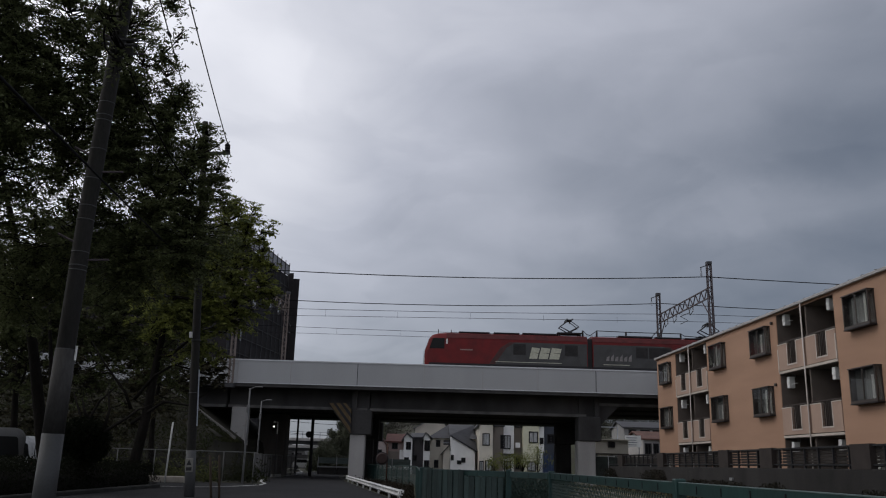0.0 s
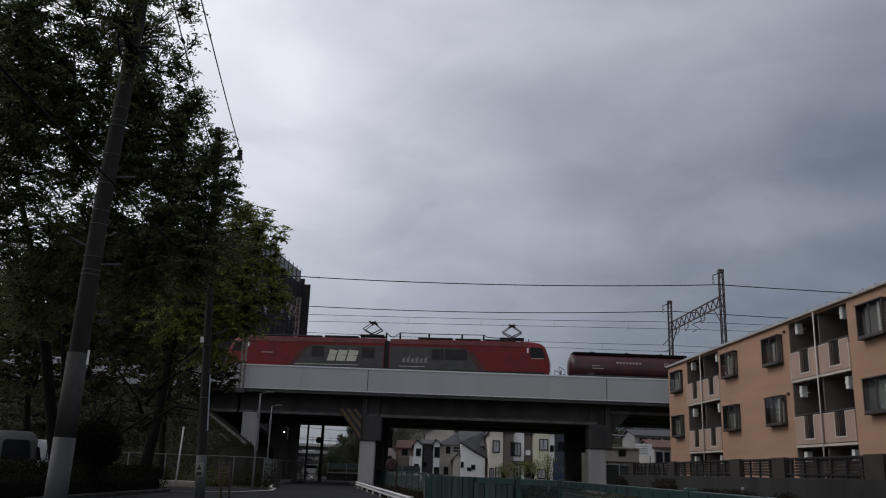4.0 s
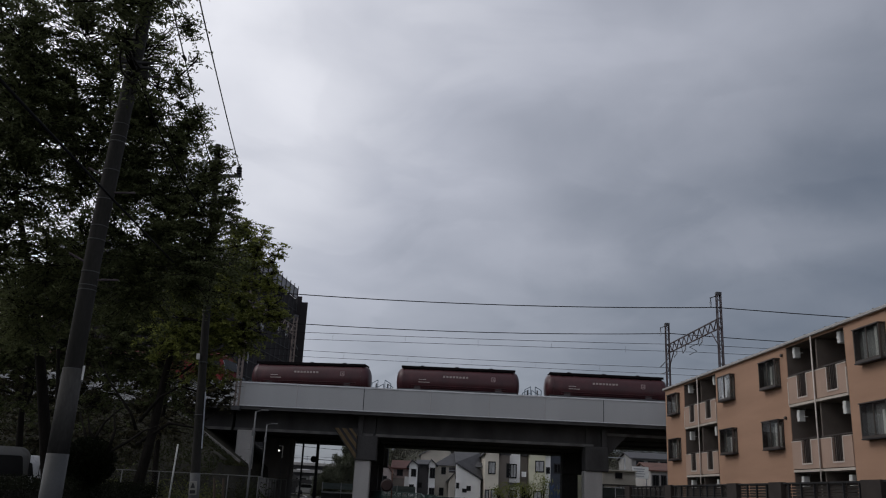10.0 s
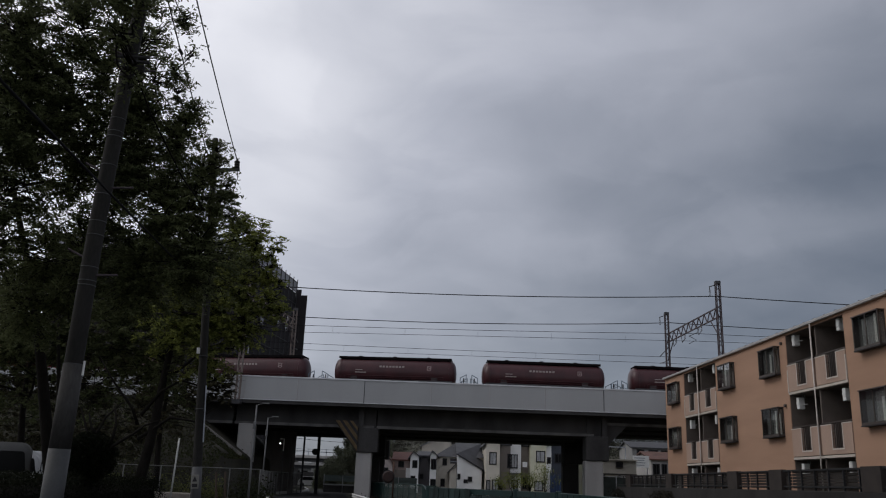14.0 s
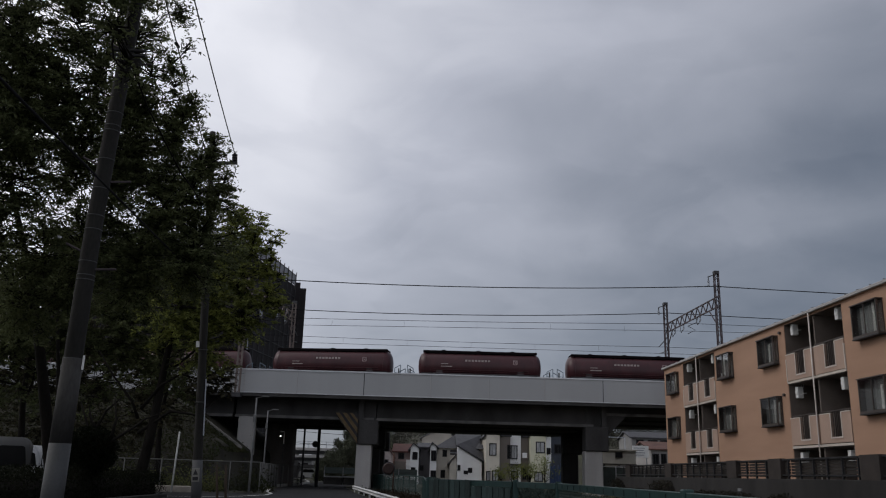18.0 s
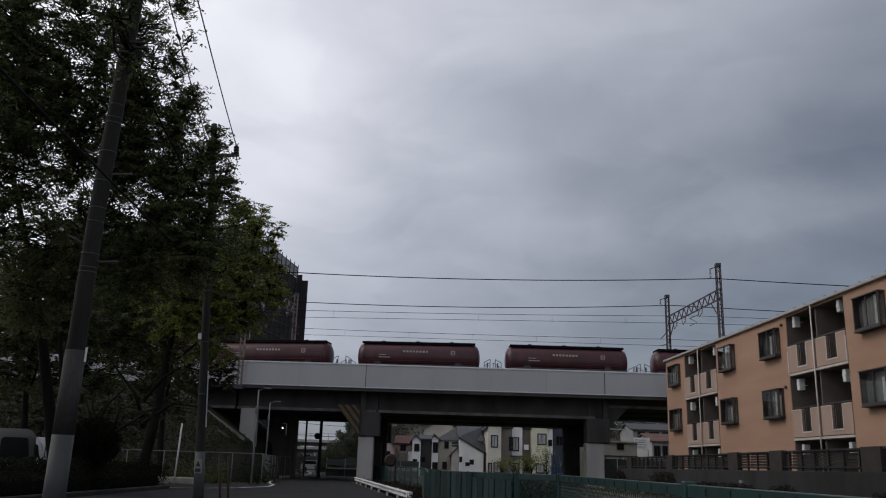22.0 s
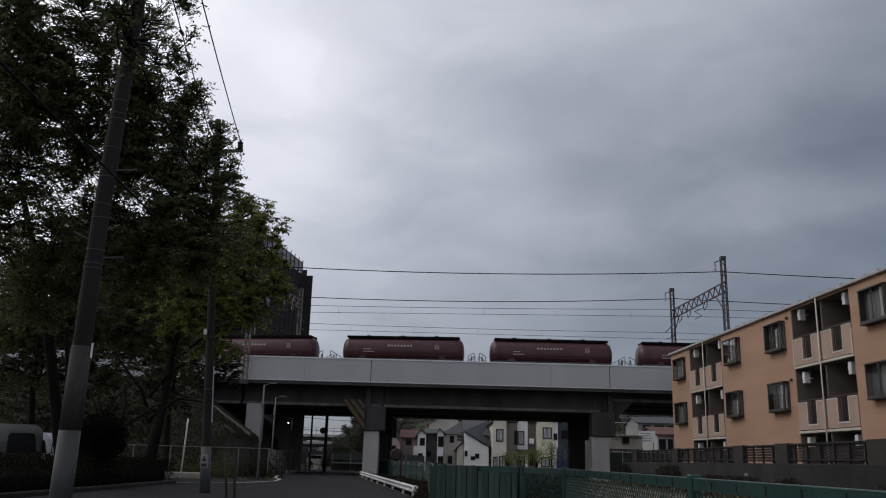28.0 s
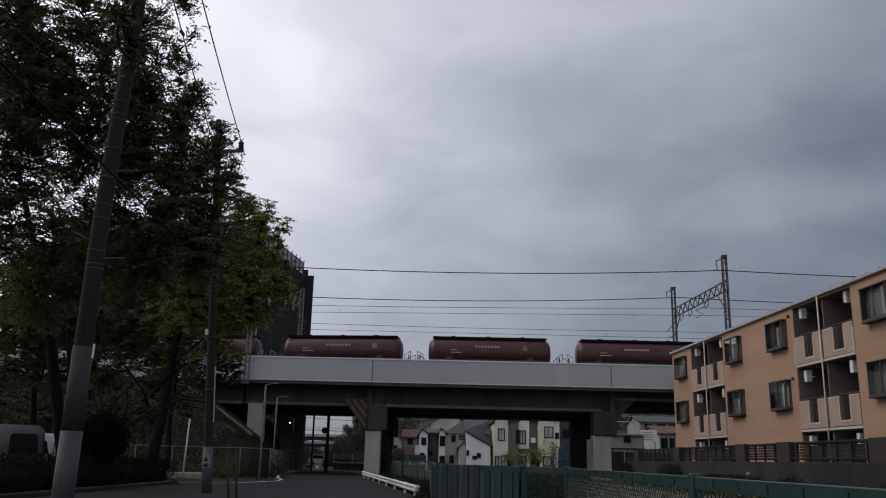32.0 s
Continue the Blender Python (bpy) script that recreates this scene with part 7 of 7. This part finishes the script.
beige = house("large beige house under a grey hipped slate roof", 0.9, 7.2, 109, 9, 4.5, 6.4, H_BEIGE, H_ROOF, style="hip", windows=((0.13, 3.5, 0.4, 0.7), (0.10, 0.9, 0.4, 0.8)))
# Porch opening and balcony recess are dark plates; their inner shade is painted.
for name, dims, paint in (("porch_opening", (2.55, 3.3, 108.9, 109.0, 0.0, 2.3), H_DARK), ("balcony_recess", (2.6, 4.3, 108.9, 109.0, 3.2, 4.3), H_DARK),
                          ("balcony_parapet", (2.5, 4.4, 108.6, 108.7, 3.0, 3.65), H_BEIGE), ("balcony_rail", (2.5, 4.4, 108.62, 108.68, 3.9, 3.96), PALE_STEEL)):
    boxed(name, dims, paint, beige)
# the main roof runs down behind the white wing
bm = B()
ra, rb, rc, rd = (3.3, 106.5, 4.72), (6.75, 106.5, 2.75), (6.75, 113.4, 6.36), (3.3, 113.4, 6.36)
prism(bm, [ra, rb, rc], (0, 0, 0.12))
prism(bm, [ra, rc, rd], (0, 0, 0.12))
part("lower_roof", bm, H_ROOF, beige)
house("white rendered house wing with a lean-to roof", 3.44, 6.5, 106.5, 4, 3.0, 4.62, H_WHITE, H_ROOF, ridge_at=0.02, windows=((0.05, 1.85, 0.18, 0.5), (0.30, 1.42, 0.36, 0.28), (0.47, 1.62, 0.36, 0.42)))
house("dark-roofed porch beside the white wing", 2.55, 3.40, 106.9, 3, 2.7, 3.6, H_BEIGE, H_ROOF, ridge_at=0.97)
house("beige two-storey house with a brown side wall", 6.85, 8.5, 104, 9, 6.1, 6.8, H_SAND, H_ROOF, ridge_at=0.45, windows=((0.28, 3.7, 0.72, 1.3), (0.08, 0.7, 0.35, 1.0), (0.5, 0.7, 0.7, 1.1)), glass=CURTAINED)
house("brown clad two-storey house", 8.55, 9.9, 105, 9, 6.0, 6.7, H_BROWN, H_ROOF, style="flat", windows=((0.78, 3.4, 0.25, 1.5),))
white = house("white two-storey house with black-framed windows", 9.95, 11.3, 106, 9, 6.4, 7.1, H_WHITE, H_ROOF, windows=((0.14, 3.4, 0.66, 1.5), (0.15, 0.6, 0.7, 1.2)), glass=CURTAINED)
boxed("entrance_roof", (9.6, 11.5, 105.0, 106.0, 2.55, 2.75), H_DARK, white)
boxed("air_conditioner", (11.45, 12.0, 105.3, 105.6, 3.5, 4.1), H_WHITE, white, "white outdoor air conditioner unit")
house("dark brown clad link house", 11.35, 12.3, 106.5, 8, 6.0, 6.6, H_BROWN, H_ROOF, style="flat", windows=((0.3, 1.0, 0.4, 1.2),))
house("pale yellow two-storey house", 12.35, 14.3, 105, 9, 6.3, 7.0, H_CREAM, H_ROOF, windows=((0.40, 4.2, 0.95, 1.2), (0.3, 0.8, 0.9, 1.0)), glass=CURTAINED)
house("white narrow two-storey house", 14.35, 15.0, 105.5, 9, 6.2, 6.8, H_WHITE, H_ROOF, style="flat", windows=((0.3, 4.1, 0.3, 0.6),))
house("dark blue-grey rendered two-storey house", 15.05, 17.5, 106, 9, 6.2, 7.0, H_BLUE, H_ROOF, windows=((0.2, 4.2, 0.8, 1.0),))
tarp = thing("tarpaulin", "crumpled blue tarpaulin over a garden store", "tarpaulin", at=pose(15.3, 103.5, 0))
bm = B()
for k in range(5):
    x = -0.7 + k * 0.32
    prism(bm, [(x, 0, 0.0), (x + 0.36, 0.1, 0.0), (x + 0.3, 0.05, 2.3 + 0.5 * math.sin(k * 2.1)), (x + 0.05, 0, 2.6 + 0.4 * math.cos(k * 1.7))], (0, 0.7, 0))
part("sheet", bm, mat("blue_tarpaulin", (0.035, 0.06, 0.13), 0.6, vary=0.4, scale=2, bump=0.5), tarp)


for k, (x0, x1, e, r) in enumerate(((-34.0, -28.5, 3.6, 4.6), (-28.0, -24.0, 3.1, 4.0), (-23.6, -19.0, 3.8, 4.7), (-18.6, -14.5, 3.2, 4.1))):
    house("distant dull grey house behind the elevated road", x0, x1, 172 + 2 * (k % 2), 8, e, r, MATS["dull_wall_far"] if k else mat("dull_wall_far", (0.30, 0.30, 0.30), 0.85, vary=0.3), H_ROOF, style="side", windows=((0.2, 1.6, 1.0, 1.0), (0.6, 1.6, 1.0, 1.0)))


def raised_hut():
    t = thing("outbuilding", "low beige flat-roofed outbuilding raised on posts", "outbuilding", "houses beyond the bridge")
    boxed("wall", (17.05, 20.3, 84, 88, 2.75, 4.0), H_BEIGE, t)
    boxed("roof", (16.95, 20.4, 83.8, 88.2, 4.0, 4.12), H_BEIGE, t)
    boxed("floor_edge", (17.0, 20.35, 83.95, 88.05, 2.65, 2.75), FRAME_BROWN, t)
    for x in (17.2, 18.7, 20.15):
        boxed("post", (x - 0.07, x + 0.07, 84.2, 84.34, -0.2, 2.7), STEEL_DARK, t)
    w = boxed("window_frame", (18.27, 18.99, 83.93, 84.02, 3.3, 3.88), FRAME_BROWN, t)
    boxed("pane", (18.33, 18.93, 83.915, 83.93, 3.36, 3.82), TINTED, w)


raised_hut()
house("grey-white house with a brown roof", 24.9, 31.0, 96, 8, 4.6, 5.5, mat("dingy_white_wall", (0.42, 0.40, 0.385), 0.85, vary=0.25, scale=0.6), H_ROOF_RED, style="side", windows=((0.04, 3.0, 0.6, 1.1), (0.2, 3.0, 0.45, 1.1), (0.33, 3.0, 0.6, 1.1)))
house("grey house on the rise behind", 28.0, 33.8, 118, 8, 6.9, 7.8, mat("dull_grey_wall", (0.27, 0.265, 0.26), 0.85, vary=0.25, scale=0.6), H_ROOF, style="side", windows=((0.12, 5.7, 0.9, 0.9), (0.4, 5.7, 1.2, 0.9), (0.7, 5.7, 0.8, 0.9)))


def sign_board():
    t = thing("sign_board", "white notice board with rows of unreadable grey writing", "sign board")
    boxed("board", (21.3, 23.0, 89.5, 89.6, 3.55, 4.75), WHITE, t)
    for x in (21.5, 22.8):
        boxed("post", (x - 0.05, x + 0.05, 89.6, 89.7, -0.2, 4.7), STEEL_GALV, t)
    for k in range(4):
        boxed("text_bar", (21.45, 22.5 + 0.1 * (k % 2), 89.485, 89.5, 3.75 + k * 0.24, 3.83 + k * 0.24), STEEL_GALV, t)
    t = thing("balcony_frame", "pale steel balcony frame over the outbuilding", "balcony")
    for x in (17.6, 19.5):
        boxed("post", (x - 0.04, x + 0.04, 85.0, 85.08, 4.0, 5.3), PALE_STEEL, t)
    boxed("top_rail", (17.56, 19.54, 85.0, 85.08, 5.3, 5.38), PALE_STEEL, t)


sign_board()


def garden_shrubs():
    rng = np.random.default_rng(55)
    for x, y, h in ((9.6, 98, 2.6), (11.3, 97, 2.4), (13.2, 98, 3.4), (8.2, 98, 2.0)):
        t = thing("garden_shrub", "young garden tree with yellow-green leaves", "shrub", "garden shrubs", pose(x, y, 0))
        bm = B()
        tips = []
        for k in range(16):
            v = Vector((rng.normal() * 0.5, rng.normal() * 0.5, h * rng.uniform(0.5, 1)))
            rod(bm, (0, 0, 0.2 * h * (k % 3)), v, 0.035, 0.01, n=4)
            tips.append(v)
        rod(bm, (0, 0, -0.1), (0, 0, h * 0.6), 0.06, 0.04, n=6)
        part("stems", bm, BARK, t)
        c = np.array([tips[i] for i in rng.integers(0, 16, 700)]) + rng.normal(size=(700, 3)) * 0.28
        leaves_mesh("foliage", c, 0.17, LEAF_BRIGHT, t, rng=rng)


garden_shrubs()


def far_hill():
    rng = np.random.default_rng(61)
    bm = B()
    nx, ny = 50, 8
    grid = []
    for i in range(nx + 1):
        row = []
        for j in range(ny + 1):
            x, f = -9 + 190 * i / nx, j / ny
            y = 126 + 120 * f
            hgt = 17 * f ** 0.6 * (0.85 + 0.15 * math.sin(x * 0.06))
            row.append(bm.verts.new((x, y, hgt - 0.1)))
        grid.append(row)
    for i in range(nx):
        for j in range(ny):
            bm.faces.new((grid[i][j], grid[i + 1][j], grid[i + 1][j + 1], grid[i][j + 1])).smooth = True
    setting("far_hillside", bm, EARTH, "low wooded hillside behind the houses", "hill")
    pts = []
    for k in range(150):
        x, f = rng.uniform(-9, 80), rng.uniform(0.0, 0.5)
        y = 126 + 120 * f
        z = 17 * f ** 0.6 * (0.85 + 0.15 * math.sin(x * 0.06))
        r = rng.uniform(1.6, 3.2)
        v = rng.normal(size=(1500, 3))
        v /= np.linalg.norm(v, axis=1, keepdims=True)
        pts.append(v * r * rng.uniform(0.5, 1.05, (1500, 1)) + np.array((x, y, z + r * 1.1)))
    leaves_mesh("far_woods", np.concatenate(pts), 0.18, leaf_mat("far_woodland_leaf", (0.026, 0.026, 0.019), (0.022, 0.022, 0.017)), None, "dark woodland covering the hillside", rng=rng)["category"] = "woods"
    pts = []
    for k in range(230):
        x = rng.uniform(-15.0, -5.5)
        y = rng.uniform(112, 124)
        top = 1.5 + 5.6 * min(1.0, max(0.0, (x + 15.0) / 3.8)) ** 0.7 + rng.normal() * 0.2
        z, r = rng.uniform(0.2, max(0.6, top - 0.5)), rng.uniform(0.45, 0.9)
        v = rng.normal(size=(420, 3))
        v /= np.linalg.norm(v, axis=1, keepdims=True)
        pts.append(v * r * rng.uniform(0.4, 1.05, (420, 1)) + np.array((x, y, z)))
    leaves_mesh("roadside_thicket", np.concatenate(pts), 0.2, leaf_mat("thicket_leaf", (0.135, 0.145, 0.098), (0.11, 0.115, 0.085)), None, "green thicket beside the road beyond the bridge", rng=rng)["category"] = "thicket"


far_hill()


# ---- moving things ----
def on_track(x, length):
    """Pose of a vehicle whose front end stands at x on the track."""
    a, b = track_y(x), track_y(x + length)
    return pose(x, a, RAIL_Z, 0, 0, math.degrees(math.atan2(b - a, length)))


def motions():
    times = [0, 0.1, 0.5] + list(range(1, 32)) + [31.5, 31.9, 32.0]
    for ob, offset, length in train:
        walk(ob, [(s, on_track(offset - SPEED * s, length)) for s in times])


motions()
